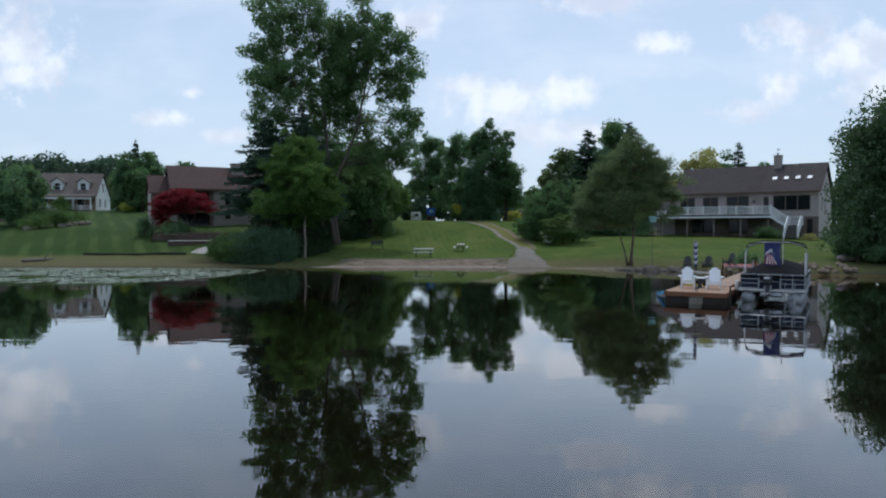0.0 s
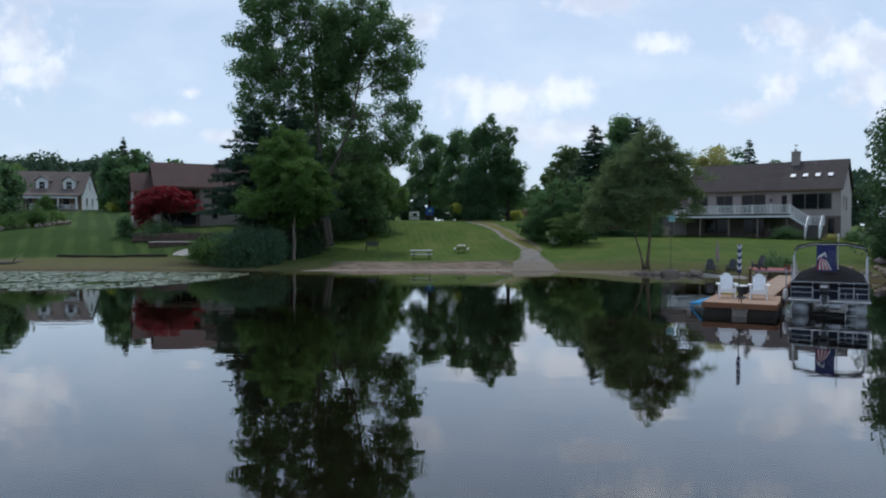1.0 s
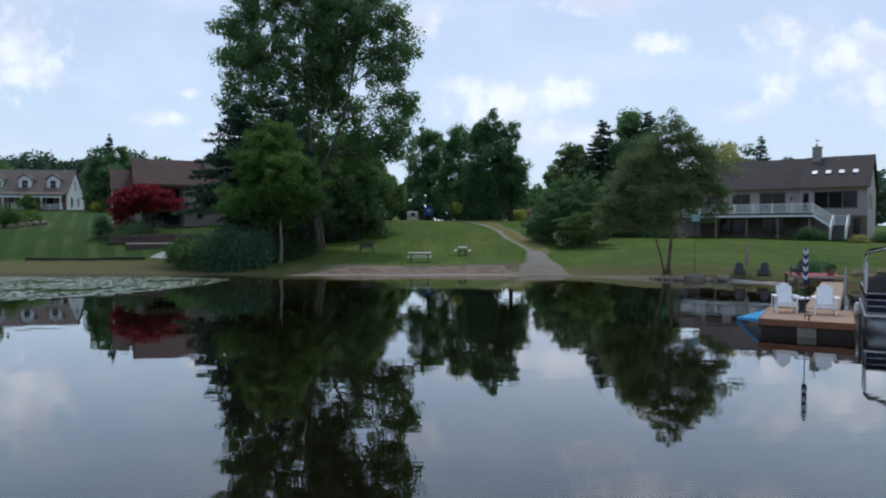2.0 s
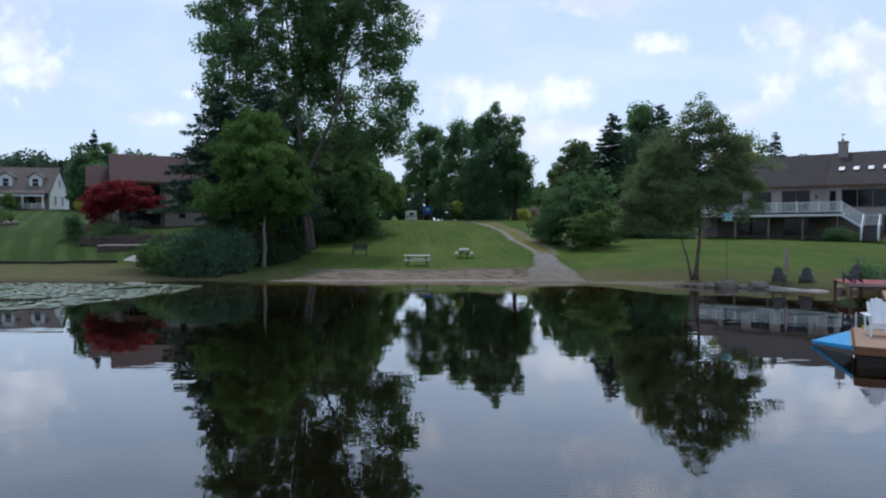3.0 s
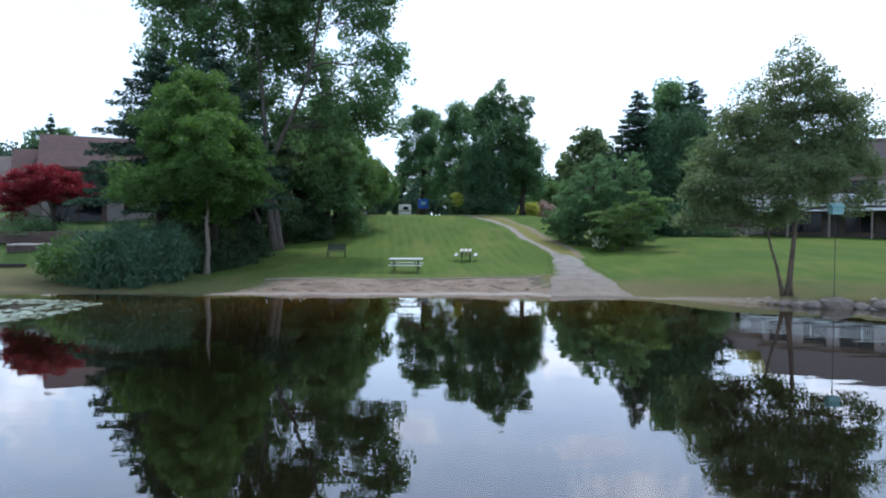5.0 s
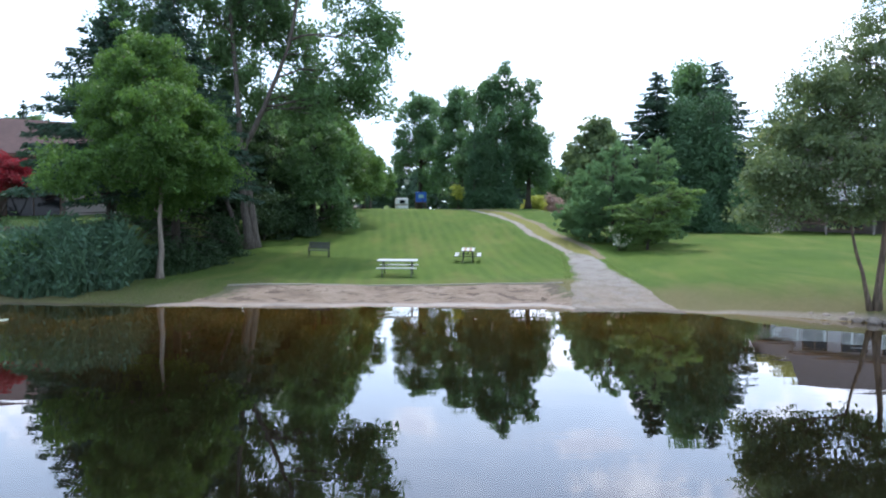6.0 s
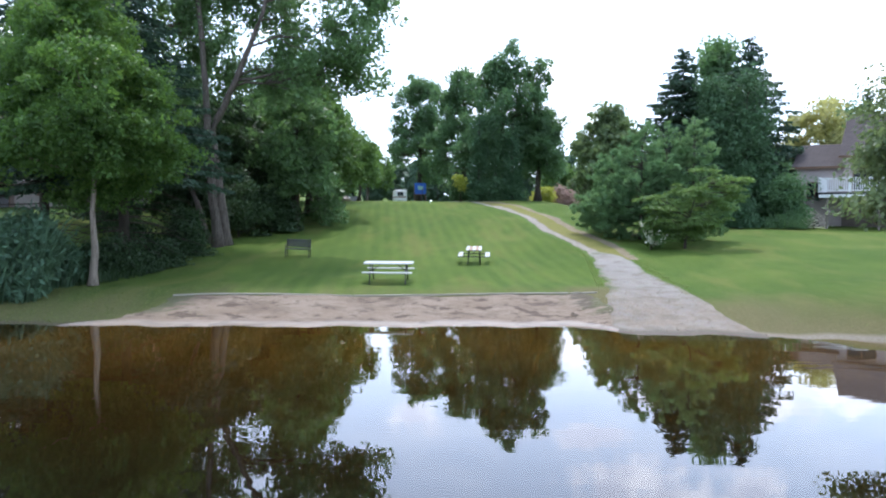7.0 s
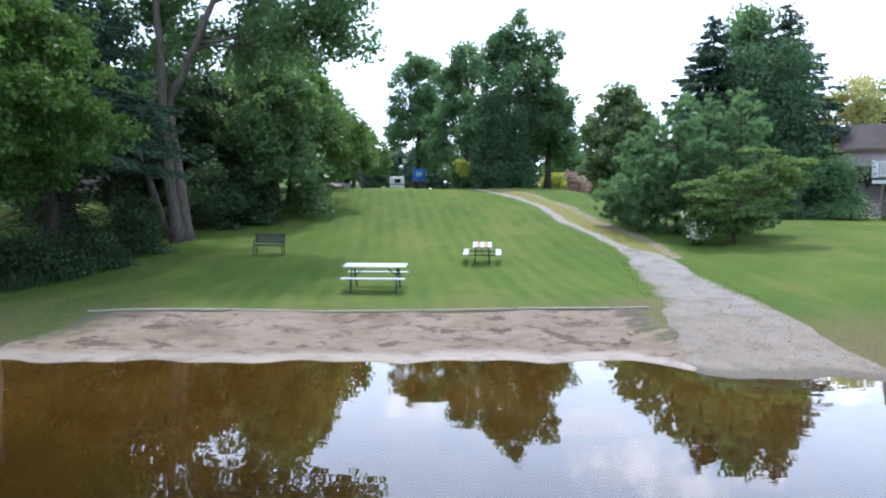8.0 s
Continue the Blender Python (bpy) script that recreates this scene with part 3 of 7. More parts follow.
def make_ground():
    def lines(stops):
        out = []
        for (a, step), (b, _) in zip(stops, stops[1:]):
            out += list(np.linspace(a, b, max(1, round((b - a) / step)), endpoint=False))
        return np.array(out + [stops[-1][0]])
    xs = lines([(-1500, 150), (-300, 30), (-120, 5), (-60, 1.2), (-24, 0.4), (26, 0.8), (60, 5), (120, 30), (300, 150), (1500, 150)])
    ys = lines([(-1500, 150), (-300, 30), (-60, 5), (20, 2), (40, 0.7), (50, 0.25), (64, 0.5), (100, 1.5), (130, 6), (200, 25), (400, 100), (1500, 100)])
    gx, gy = np.meshgrid(xs, ys)
    gz = height(gx, gy)
    nx, ny = len(xs), len(ys)
    i, j = np.meshgrid(np.arange(nx - 1), np.arange(ny - 1))
    a = (j * nx + i).ravel()
    me = numpy_mesh("ground", np.stack([gx, gy, gz], -1).reshape(-1, 3), np.stack([a, a + 1, a + nx + 1, a + nx], -1), GROUND, True)
    me.attributes.new("shore", "FLOAT", "POINT").data.foreach_set("value", (gy - shore_line(gx)).astype(np.float32).ravel())
    mown = ease(gx, -22, -27) * 1.0 + 0.62 * ease(gx, -10, -5) * ease(gx, 9, 6)
    me.attributes.new("mown", "FLOAT", "POINT").data.foreach_set("value", mown.astype(np.float32).ravel())
    lane = np.where(gx < -16, gx * 0.9 + gy * 0.46, 2.9 * (gx + 0.08 * gy))
    me.attributes.new("rows", "FLOAT", "POINT").data.foreach_set("value", lane.astype(np.float32).ravel())
    me.attributes.new("left_lawn", "FLOAT", "POINT").data.foreach_set("value", (ease(gx, -20, -25) * ease(gy, 64.4, 65.6)).astype(np.float32).ravel())
    worn = ease(gx, -13, -17) * ease(gy, 65.4, 64.6) * 0.8 + 0.85 * ease(gx, 4.0, 5.0) * ease(gx, 8.0, 6.6) * ease(gy, 61.5, 59.6) + 0.75 * ease(gx, 8.2, 8.8) * ease(gx, 11.5, 9.6) * ease(gy, 59.0, 56.5)
    worn = np.maximum(worn, 0.7 * ease(gx, 8.6, 9.6) * ease(gx, 16.0, 13.0) * ease(gy - shore_line(gx), 3.4, 0.6))
    me.attributes.new("stony", "FLOAT", "POINT").data.foreach_set("value", (ease(gx, 7, 9) * ease(gx, 16.0, 13.0)).astype(np.float32).ravel())
    me.attributes.new("worn", "FLOAT", "POINT").data.foreach_set("value", worn.astype(np.float32).ravel())
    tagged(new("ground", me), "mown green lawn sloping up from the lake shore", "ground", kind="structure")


def ragged(t, seed, size):
    return size * (math.sin(t * 2.3 + seed) + 0.6 * math.sin(t * 5.9 + seed * 2) + 0.4 * math.sin(t * 13.7 + seed * 3))


def strip(name, rows, mat, label, category, lift=0.025, cols=28):
    """A patch of ground laid on the lawn; rows: the left and right end, or all the points of a row."""
    verts, rims, acrosses = [], [], []
    for k, row in enumerate(rows):
        for c in range(cols + 1):
            t = c / cols
            (ax, ay), (bx, by) = row[0], row[-1]
            x, y = (ax + (bx - ax) * t, ay + (by - ay) * t) if len(row) == 2 else row[c]
            rim = min(t, 1 - t, k / (len(rows) - 1), 1 - k / (len(rows) - 1))
            verts.append((x, y, float(height(x, y)) + (lift if rim > 0 else -0.03)))
            acrosses.append(t)
            rims.append(min(1.0, 2.5 * min(t, 1 - t), 4.0 * (1 - k / (len(rows) - 1))))
    n = cols + 1
    quads = [(r * n + c, r * n + c + 1, r * n + n + c + 1, r * n + n + c) for r in range(len(rows) - 1) for c in range(cols)]
    me = numpy_mesh(name, verts, quads, mat, True)
    pts = np.array(verts)
    me.attributes.new("across", "FLOAT", "POINT").data.foreach_set("value", np.array(acrosses, np.float32))
    me.attributes.new("rim", "FLOAT", "POINT").data.foreach_set("value", np.array(rims, np.float32))
    me.attributes.new("shore", "FLOAT", "POINT").data.foreach_set("value", (pts[:, 1] - shore_line(pts[:, 0])).astype(np.float32))
    return tagged(new(name, me), label, category, kind="structure")


make_ground()

wx = np.concatenate([[-900, -400, -160], np.arange(-80, 81, 4.0), [160, 400, 900]])
wy = np.concatenate([[-170, -90, -40], np.arange(-20, 61, 4.0), [75]])
gx, gy = np.meshgrid(wx, wy)
i, j = np.meshgrid(np.arange(len(wx) - 1), np.arange(len(wy) - 1))
cell = (j * len(wx) + i).ravel()
water = new("water", numpy_mesh("water", np.stack([gx, gy, 0 * gx], -1).reshape(-1, 3), np.stack([cell, cell + 1, cell + len(wx) + 1, cell + len(wx)], -1), WATER))
tagged(water, "calm dark lake water mirroring trees and sky", "lake", kind="structure")
water.visible_shadow = False

# the beach lies between the timber edging and the water
BEACH_ROWS = []
for r in range(25):
    t = r / 24
    y = 55.6 + t * 3.65
    BEACH_ROWS.append((-9.4 + 0.7 * ease(t, 0.3, 0.95) - 1.3 * (1 - ease(t, 0.0, 0.3)) + ragged(y, 1, 0.12), 6.0 - 1.0 * ease(t, 0.35, 1.0) + ragged(y, 4, 0.1), t))
strip("beach", [[(x0 + (x1 - x0) * k / 90, (shore_line(x0 + (x1 - x0) * k / 90) - 0.12) * (1 - t) + 59.25 * t) for k in range(91)] for x0, x1, t in BEACH_ROWS], SAND, "bare sandy beach with footprints and damp patches", "beach", 0.03, 90)

# the boat ramp, and the two wheel tracks that climb from it
RAMP = [(6.9, 53.2, 4.2), (6.8, 54.8, 3.9), (6.9, 57.1, 3.4), (7.25, 59.6, 2.8), (7.6, 63, 2.2), (7.75, 65, 2.0), (8.0, 67.2, 1.8), (7.95, 68.9, 1.2), (7.8, 70.4, 0.3)]


def along(rows, y):
    return [float(np.interp(y, [r[1] for r in rows], [r[k] for r in rows])) for k in (0, 2)]


ramp_rows = []
for y in np.linspace(53.6, 70.4, 76):
    c, w = along(RAMP, y)
    ramp_rows.append(((c - w / 2 + ragged(y, 2, 0.07), y), (c + w / 2 + ragged(y, 7, 0.045), y)))
strip("gravel_ramp", ramp_rows, GRAVEL, "pale gravel boat ramp running down into the lake", "driveway", 0.035, 24)
TRACK = [(8.3, 67.4, 1.4), (8.45, 71.0, 1.5), (8.25, 72.5, 1.8), (7.4, 76.5, 1.9), (6.75, 83, 1.7), (5.1, 90, 1.4), (3.6, 95, 1.3), (1.8, 100, 1.4), (-1.5, 108, 1.5), (-6, 116, 1.5)]
rows = []
for y in np.linspace(67.4, 116, 116):
    c, w = along(TRACK, y)
    rows.append(((c - w / 2 - 0.55 + ragged(y, 3, 0.04), y), (c + w / 2 + 0.5 + ragged(y, 9, 0.04), y)))
strip("wheel_tracks", rows, TRACK_DIRT, "two worn wheel tracks with dry grass between", "driveway", 0.02, 16)


# ---- trees and shrubs ----
def leaf_quads(centres, ways, length, width, rng, fold=0.25, lie=0.4):
    """Small bent leaf blades, one quad each, at centres, pointing along ways; lie: how flat they lie."""
    n = len(centres)
    a = ways / np.maximum(np.linalg.norm(ways, axis=1, keepdims=True), 1e-6)
    r = rng.normal(size=(n, 3)) + np.array((0, 0, lie))
    b = np.cross(a, r)
    b /= np.maximum(np.linalg.norm(b, axis=1, keepdims=True), 1e-6)
    c = np.cross(a, b)
    ln = length * rng.uniform(0.6, 1.35, (n, 1))
    wd = width * rng.uniform(0.6, 1.35, (n, 1))
    v = np.stack([centres - a * ln * 0.5, centres + b * wd * 0.5 + c * wd * fold, centres + a * ln * 0.5, centres - b * wd * 0.5 + c * wd * fold * rng.uniform(-1, 1, (n, 1))], 1)
    return v.reshape(-1, 3), np.arange(4 * n).reshape(-1, 4)


def wander(a, b, rng, bend=0.08, n=5, sag=0.0):
    """A crooked line from a to b."""
    a, b = np.array(a, float), np.array(b, float)
    size = np.linalg.norm(b - a)
    out = []
    for i in range(n + 1):
        t = i / n
        k = math.sin(math.pi * t)
        p = a + (b - a) * t + rng.normal(size=3) * bend * size * 0.35 * k
        p[2] -= sag * size * k
        out.append(p)
    return out


def leafy_tree(name, label, x, y, lobes, leaf, bark, stems, leaves=20000, size=0.2, clumps=160, clump=0.7, aspect=0.62, seed=1, hollow=0.35, flat=0.65, droop=0.0, kind_of="tree", twigs=True, group="", outward=0.4, base=None):
    """A tree of one or more stems and lobes of foliage. lobes: (dx, dy, z, rx, ry, rz); stems: (list of points, foot radius)."""
    rng = np.random.default_rng(seed)
    z0 = float(height(x, y)) if base is None else base
    tree = thing(name, label, kind_of, pose(x, y, z0), group)
    wood = Solid()
    for pts, r in stems:
        line = []
        for p, q in zip(pts, pts[1:]):
            line += wander(p, q, rng, 0.022, 4)[:-1]
        line.append(np.array(pts[-1], float))
        n = len(line)
        radii = [r * (1.0 - 0.86 * (i / (n - 1)) ** 0.85) for i in range(n)]
        if pts[0][2] <= 0.05:
            radii[0] *= 1.45
            line[0] = line[0] - np.array((0, 0, 0.15))
        wood.tube(line, radii, 9)
    stem_pts = np.array([p for pts, _ in stems for a, b in zip(pts, pts[1:]) for p in (np.array(a) + (np.array(b) - np.array(a)) * t for t in np.linspace(0.1, 1, 8))])
    lobes = np.array(lobes, float)
    weight = (lobes[:, 3] * lobes[:, 4] * lobes[:, 5]) ** 0.75
    pick = rng.choice(len(lobes), clumps, p=weight / weight.sum())
    d = rng.normal(size=(clumps, 3))
    d /= np.linalg.norm(d, axis=1, keepdims=True)
    rad = (hollow + (1 - hollow) * rng.random((clumps, 1)) ** 0.6)
    centre = lobes[pick, :3] + d * rad * lobes[pick, 3:]
    centre += rng.normal(size=centre.shape) * clump * 0.3
    limb_ends = []
    for lobe in lobes:
        low = stem_pts[(stem_pts[:, 2] < lobe[2] - 0.25 * lobe[5])]
        low = low if len(low) else stem_pts[:1]
        near = low[np.argmin(np.linalg.norm((low - lobe[:3]) * (1, 1, 0.8), axis=1))]
        line = wander(near, lobe[:3] + np.array((0, 0, 0.2 * lobe[5])), rng, 0.1, 6)
        r = 0.012 + 0.010 * np.linalg.norm(lobe[:3] - near) + 0.006 * lobe[3:].mean()
        wood.tube(line, [r * (1 - 0.75 * i / 6) for i in range(7)], 6)
        limb_ends.append(np.array(line))
    if twigs:
        for c, k in zip(centre, pick):
            line = limb_ends[k]
            start = line[min(len(line) - 1, 2 + int(rng.integers(0, 4)))]
            r = 0.010 + 0.006 * np.linalg.norm(c - start)
            wood.tube(wander(start, c, rng, 0.12, 3, droop * 0.1), [r, r * 0.8, r * 0.55, r * 0.3], 3, False)
    part("trunk", wood, bark, tree, smooth=True)
    share = rng.choice(clumps, leaves, p=None)
    spread = clump * rng.uniform(0.65, 1.35, (clumps, 1))[share]
    ball = rng.normal(size=(leaves, 3))
    ball *= np.minimum(1, 1.9 / np.maximum(np.linalg.norm(ball, axis=1, keepdims=True), 1e-6))
    off = ball * spread * 0.62 * np.array((1, 1, flat))
    off[:, 2] -= droop * (off[:, 0] ** 2 + off[:, 1] ** 2) / np.maximum(spread[:, 0], 0.1) * 0.8
    pos = centre[share] + off
    pos[:, 2] = np.maximum(pos[:, 2], 0.1)
    ways = rng.normal(size=(leaves, 3)) + outward * off / np.maximum(spread, 0.05) * 2 + np.array((0, 0, -droop * 1.5))
    v, q = leaf_quads(pos, ways, size, size * aspect, rng)
    part("crown", numpy_mesh("crown", v, q, leaf), leaf, tree)
    return tree


def spruce_tree(name, label, x, y, tall, wide, leaf, bark, leaves=16000, size=0.34, seed=1, first=0.08, droop=0.35, gap=0.55, group="", power=0.9, ragged_by=0.25, fluff=0.0):
    """A conifer with whorls of drooping boughs round one straight trunk."""
    rng = np.random.default_rng(seed)
    tree = thing(name, label, "tree", pose(x, y, float(height(x, y))), group)
    wood = Solid()
    wood.tube([(0, 0, -0.15), (0, 0, tall * 0.5), (0.05, 0, tall)], [tall * 0.018, tall * 0.011, 0.015], 8)
    spines = []
    if first > 0.15:
        for k in range(64):
            w, z = rng.uniform(0, 6.28), tall * rng.uniform(0.06, first)
            ln = wide * rng.uniform(0.3, 0.75)
            wood.tube([(0, 0, z), (math.cos(w) * ln * 0.5, math.sin(w) * ln * 0.5, z - 0.02 * ln), (math.cos(w) * ln, math.sin(w) * ln, z - 0.2 * ln)], [0.03, 0.02, 0.006], 4, False)
    z = tall * first
    while z < tall * 0.985:
        t = (z / tall - first) / (1 - first)
        reach = wide * max(0.02, 1 - t) ** power
        count = max(4, int(5 + reach * 1.6))
        turn0 = rng.uniform(0, 6.28)
        for k in range(count):
            w = turn0 + 6.283 * k / count + rng.normal() * 0.15
            ln = reach * rng.uniform(1 - ragged_by, 1 + ragged_by * 0.6) + 0.12
            dip = droop * ln * rng.uniform(0.6, 1.2) * (1 - 0.7 * t)
            a = np.array((0, 0, z + rng.normal() * gap * 0.25))
            b = a + np.array((math.cos(w) * ln, math.sin(w) * ln, -dip + 0.12 * ln * t))
            m = (a + b) / 2 + np.array((0, 0, -dip * 0.12))
            wood.tube([a, m, b], [0.012 + 0.012 * ln, 0.010 + 0.005 * ln, 0.005], 4, False)
            spines.append((a, m, b, ln))
        z += gap * rng.uniform(0.75, 1.2) * (1 - 0.45 * t)
    part("trunk", wood, bark, tree, smooth=True)
    lens = np.array([s[3] for s in spines]) ** 1.25
    share = rng.choice(len(spines), leaves, p=lens / lens.sum())
    A, M, B = (np.array([s[k] for s in spines])[share] for k in range(3))
    ln = np.array([s[3] for s in spines])[share][:, None]
    t = rng.random((leaves, 1)) ** 0.75
    pos = (1 - t) ** 2 * A + 2 * t * (1 - t) * M + t * t * B
    ahead = B - A
    side = np.cross(ahead, (0, 0, 1.0))
    side /= np.maximum(np.linalg.norm(side, axis=1, keepdims=True), 1e-6)
    reach = rng.uniform(-1, 1, (leaves, 1)) * (0.10 + 0.30 * ln * np.sin(np.pi * np.clip(t * 0.85 + 0.1, 0, 1)))
    hang = np.abs(rng.normal(size=(leaves, 1))) * 0.12
    pos = pos + side * reach + np.array((0, 0, -1.0)) * (hang + 0.15 * np.abs(reach))
    pos = pos + rng.normal(size=pos.shape) * fluff
    ways = ahead / np.maximum(ln, 0.1) + side * np.sign(reach) * 0.9 + rng.normal(size=(leaves, 3)) * 0.4 + np.array((0, 0, -0.35))
    v, q = leaf_quads(pos, ways, size, size * 0.32, rng, 0.25, 0.0)
    part("crown", numpy_mesh("crown", v, q, leaf), leaf, tree)
    return tree


def pine_tree(name, label, x, y, tall, wide, leaf, bark, seed, group="", tufts=1100, needles=40):
    """A young white pine: rising boughs that end in soft tufts of long needles."""
    rng = np.random.default_rng(seed)
    tree = thing(name, label, "tree", pose(x, y, float(height(x, y))), group)
    wood = Solid().tube([(0, 0, -0.15), (0.05, 0, tall * 0.5), (0, 0.04, tall * 0.97)], [tall * 0.018, tall * 0.011, 0.012], 8)
    at, out = [], []
    z = 0.25
    while z < tall * 0.96:
        t = z / tall
        reach = wide * (1 - t) ** 0.8 * (0.75 + 0.5 * min(1.0, t * 4))
        for k in range(max(4, int(4 + reach * 1.7))):
            w = rng.uniform(0, 6.283)
            ln = reach * rng.uniform(0.55, 1.08) + 0.1
            lift = ln * rng.uniform(0.15, 0.55) * (0.45 + 0.9 * t)
            a = np.array((0, 0, z + rng.normal() * 0.1))
            b = a + np.array((math.cos(w) * ln, math.sin(w) * ln, lift))
            m = (a + b) / 2 + np.array((0, 0, -0.10 * ln))
            wood.tube([a, m, b], [0.010 + 0.010 * ln, 0.008 + 0.004 * ln, 0.004], 4, False)
            for i in range(max(3, int(ln * 7))):
                u = rng.uniform(0.3, 1.0) ** 0.7
                p = (1 - u) ** 2 * a + 2 * u * (1 - u) * m + u * u * b
                p = p + rng.normal(size=3) * np.array((0.16, 0.16, 0.09)) * (0.5 + ln * 0.45)
                at.append(p)
                out.append((math.cos(w), math.sin(w), 0.55 + t))
        z += 0.42 * rng.uniform(0.7, 1.2) * (1 - 0.4 * t)
    part("trunk", wood, bark, tree, smooth=True)
    at, out = np.array(at), np.array(out)
    pick = rng.choice(len(at), tufts * needles)
    d = rng.normal(size=(len(pick), 3)) * 0.7 + out[pick]
    d /= np.linalg.norm(d, axis=1, keepdims=True)
    v, q = leaf_quads(at[pick] + d * rng.uniform(0.02, 0.15, (len(pick), 1)), d, 0.25, 0.036, rng, 0.25, 0.0)
    part("crown", numpy_mesh("crown", v, q, leaf), leaf, tree)
    return tree


def dome(z0, z1, r, n, seed, sharp=0.7):
    """Uneven lobes that fill a crown between heights z0 and z1, with half width r."""
    rng = np.random.default_rng(seed)
    out = [(rng.normal() * r * 0.08, rng.normal() * r * 0.08, (z0 + z1) / 2, r * 0.5, r * 0.5, (z1 - z0) * 0.34)]
    lean = rng.uniform(0, 6.28)
    for i in range(n):
        t = (i + 0.5) / n
        z = z0 + (z1 - z0) * (0.1 + 0.83 * t) + rng.normal() * 0.03 * (z1 - z0)
        w = 2.399 * i + rng.uniform(-0.6, 0.6)
        k = r * (1 - max(0, (t - 0.25) / 0.75) ** (1 / sharp)) ** 0.6 * rng.uniform(0.4, 0.85) * (1 + 0.2 * math.cos(w - lean))
        s = r * rng.uniform(0.18, 0.42) * (1.1 - 0.5 * t)
        out.append((k * math.cos(w), k * math.sin(w), z, s, s, s * rng.uniform(0.65, 1.15)))
    return out


# the tall cottonwood of two leaders behind the beach
COTTON = [(-8.3, 0, 20.4, 1.3, 1.4, 1.4), (-8.6, 0.5, 17.6, 1.2, 1.3, 1.2), (-7.6, 0, 25.0, 1.2, 1.2, 1.2), (8.6, 0, 18.4, 1.2, 1.2, 1.2), (7.2, 0, 20.9, 1.2, 1.2, 1.2), (5.4, 0, 23.4, 1.2, 1.2, 1.4), (-3.2, 0, 24.5, 2.6, 2.6, 3.0), (-1.5, 1.5, 21.5, 3.2, 3.0, 3.0), (-5.8, 0, 20.0, 3.2, 3.0, 3.2), (-6.6, 0, 23.4, 2.2, 2.2, 2.4), (-7.0, 1, 17.0, 2.4, 2.4, 2.4), (-4.2, -1, 16.8, 3.4, 3.2, 3.0), (-6.6, 0, 13.0, 2.6, 2.4, 2.4),
          (2.8, 0, 24.0, 1.8, 2.0, 3.0), (4.7, 0, 20.9, 2.5, 2.4, 2.8), (2.8, 0, 20.0, 3.0, 2.8, 2.8), (6.7, 0, 17.6, 2.3, 2.4, 2.2), (5.2, 1, 16.2, 2.8, 2.6, 2.4), (8.0, 0, 13.2, 1.9, 2.0, 1.8), (6.6, -1, 10.8, 1.9, 2.0, 1.6),
          (0.8, 2.0, 15.6, 2.6, 2.4, 2.6), (0.5, 0.8, 18.0, 2.2, 2.2, 2.4), (0.6, 1.2, 21.0, 1.8, 1.8, 2.2), (2.0, 2.2, 13.4, 1.8, 1.8, 1.8), (0.5, 0.9, 14.2, 1.8, 1.5, 2.2), (0.0, 0.3, 19.6, 1.7, 1.7, 2.0), (1.2, 0.3, 22.6, 1.4, 1.4, 1.8), (-0.9, 1.2, 11.2, 1.6, 1.4, 1.6), (1.4, -0.5, 17.2, 1.5, 1.4, 1.8), (-2.4, 3.2, 12.0, 2.8, 2.2, 2.2), (3.6, 2.4, 12.4, 2.4, 2.2, 2.0), (-6.0, 0, 9.0, 2.6, 2.6, 2.4), (0.5, 1, 18.5, 2.4, 2.4, 2.6), (5.0, 0, 8.8, 2.0, 2.0, 1.6), (3.0, 1.5, 9.4, 2.2, 2.0, 1.8), (7.4, 0, 9.2, 1.4, 1.4, 1.2), (0.6, 2.5, 9.2, 2.2, 2.0, 1.8), (-3.6, 2, 8.6, 2.4, 2.0, 1.8),
          (-1.7, 0.6, 13.5, 1.9, 1.7, 1.9), (-2.7, 0.5, 15.2, 2.0, 1.8, 2.0), (-1.0, -0.6, 5.4, 0.7, 0.4, 0.9), (0.4, -0.6, 4.8, 0.6, 0.4, 0.6)]
leafy_tree("cottonwood", "tall dark green cottonwood with two grey leaning trunks", -11.4, 72.5, COTTON, LEAF_COTTON, BARK_GREY,
           [([(0, 0, 0), (-0.35, 0, 3), (-0.55, 0, 6.5), (-0.75, 0, 10.5), (-1.4, 0, 17), (-2.6, 0, 25)], 0.31), ([(0.3, 0.25, 0), (-0.05, 0.2, 3), (-0.35, 0.1, 6.0), (1.0, -0.1, 8.6), (2.4, 0, 12.1), (3.4, 0, 17), (3.6, 0, 24)], 0.29), ([(-0.7, 0.8, 0), (-2.0, 0.7, 4), (-2.9, 0.6, 7), (-3.8, 0.4, 10.5), (-5.6, 0, 18)], 0.17)],
           120000, 0.225, 1050, 0.60, 0.72, 11, 0.3, 0.95, 0.0, outward=0.8)

# the bright young maple by the reeds
leafy_tree("maple", "bright green young maple with a slim trunk", -12.3, 61.0, [(a - 0.55 * min(1, c / 4), b, c, d, e, f) for a, b, c, d, e, f in dome(2.5, 10.9, 3.75, 48, 3, sharp=0.6) if c > 4.4 or b > -0.6], LEAF_MAPLE, BARK_PALE,
           [([(0, 0, 0), (0.12, 0, 1.3), (0.05, 0, 2.6), (0.2, 0.1, 5.5), (0.1, 0, 9.2)], 0.165)], 80000, 0.15, 820, 0.36, 0.6, 21, 0.35, 0.7, 0.25, twigs=False, outward=1.0)
spruce_tree("spruce", "dark spruce with drooping boughs among the shore trees", -13.6, 66.4, 14.2, 4.6, NEEDLE_SPRUCE, BARK_DARK, 40000, 0.27, 31, 0.33, 0.25, 0.5)
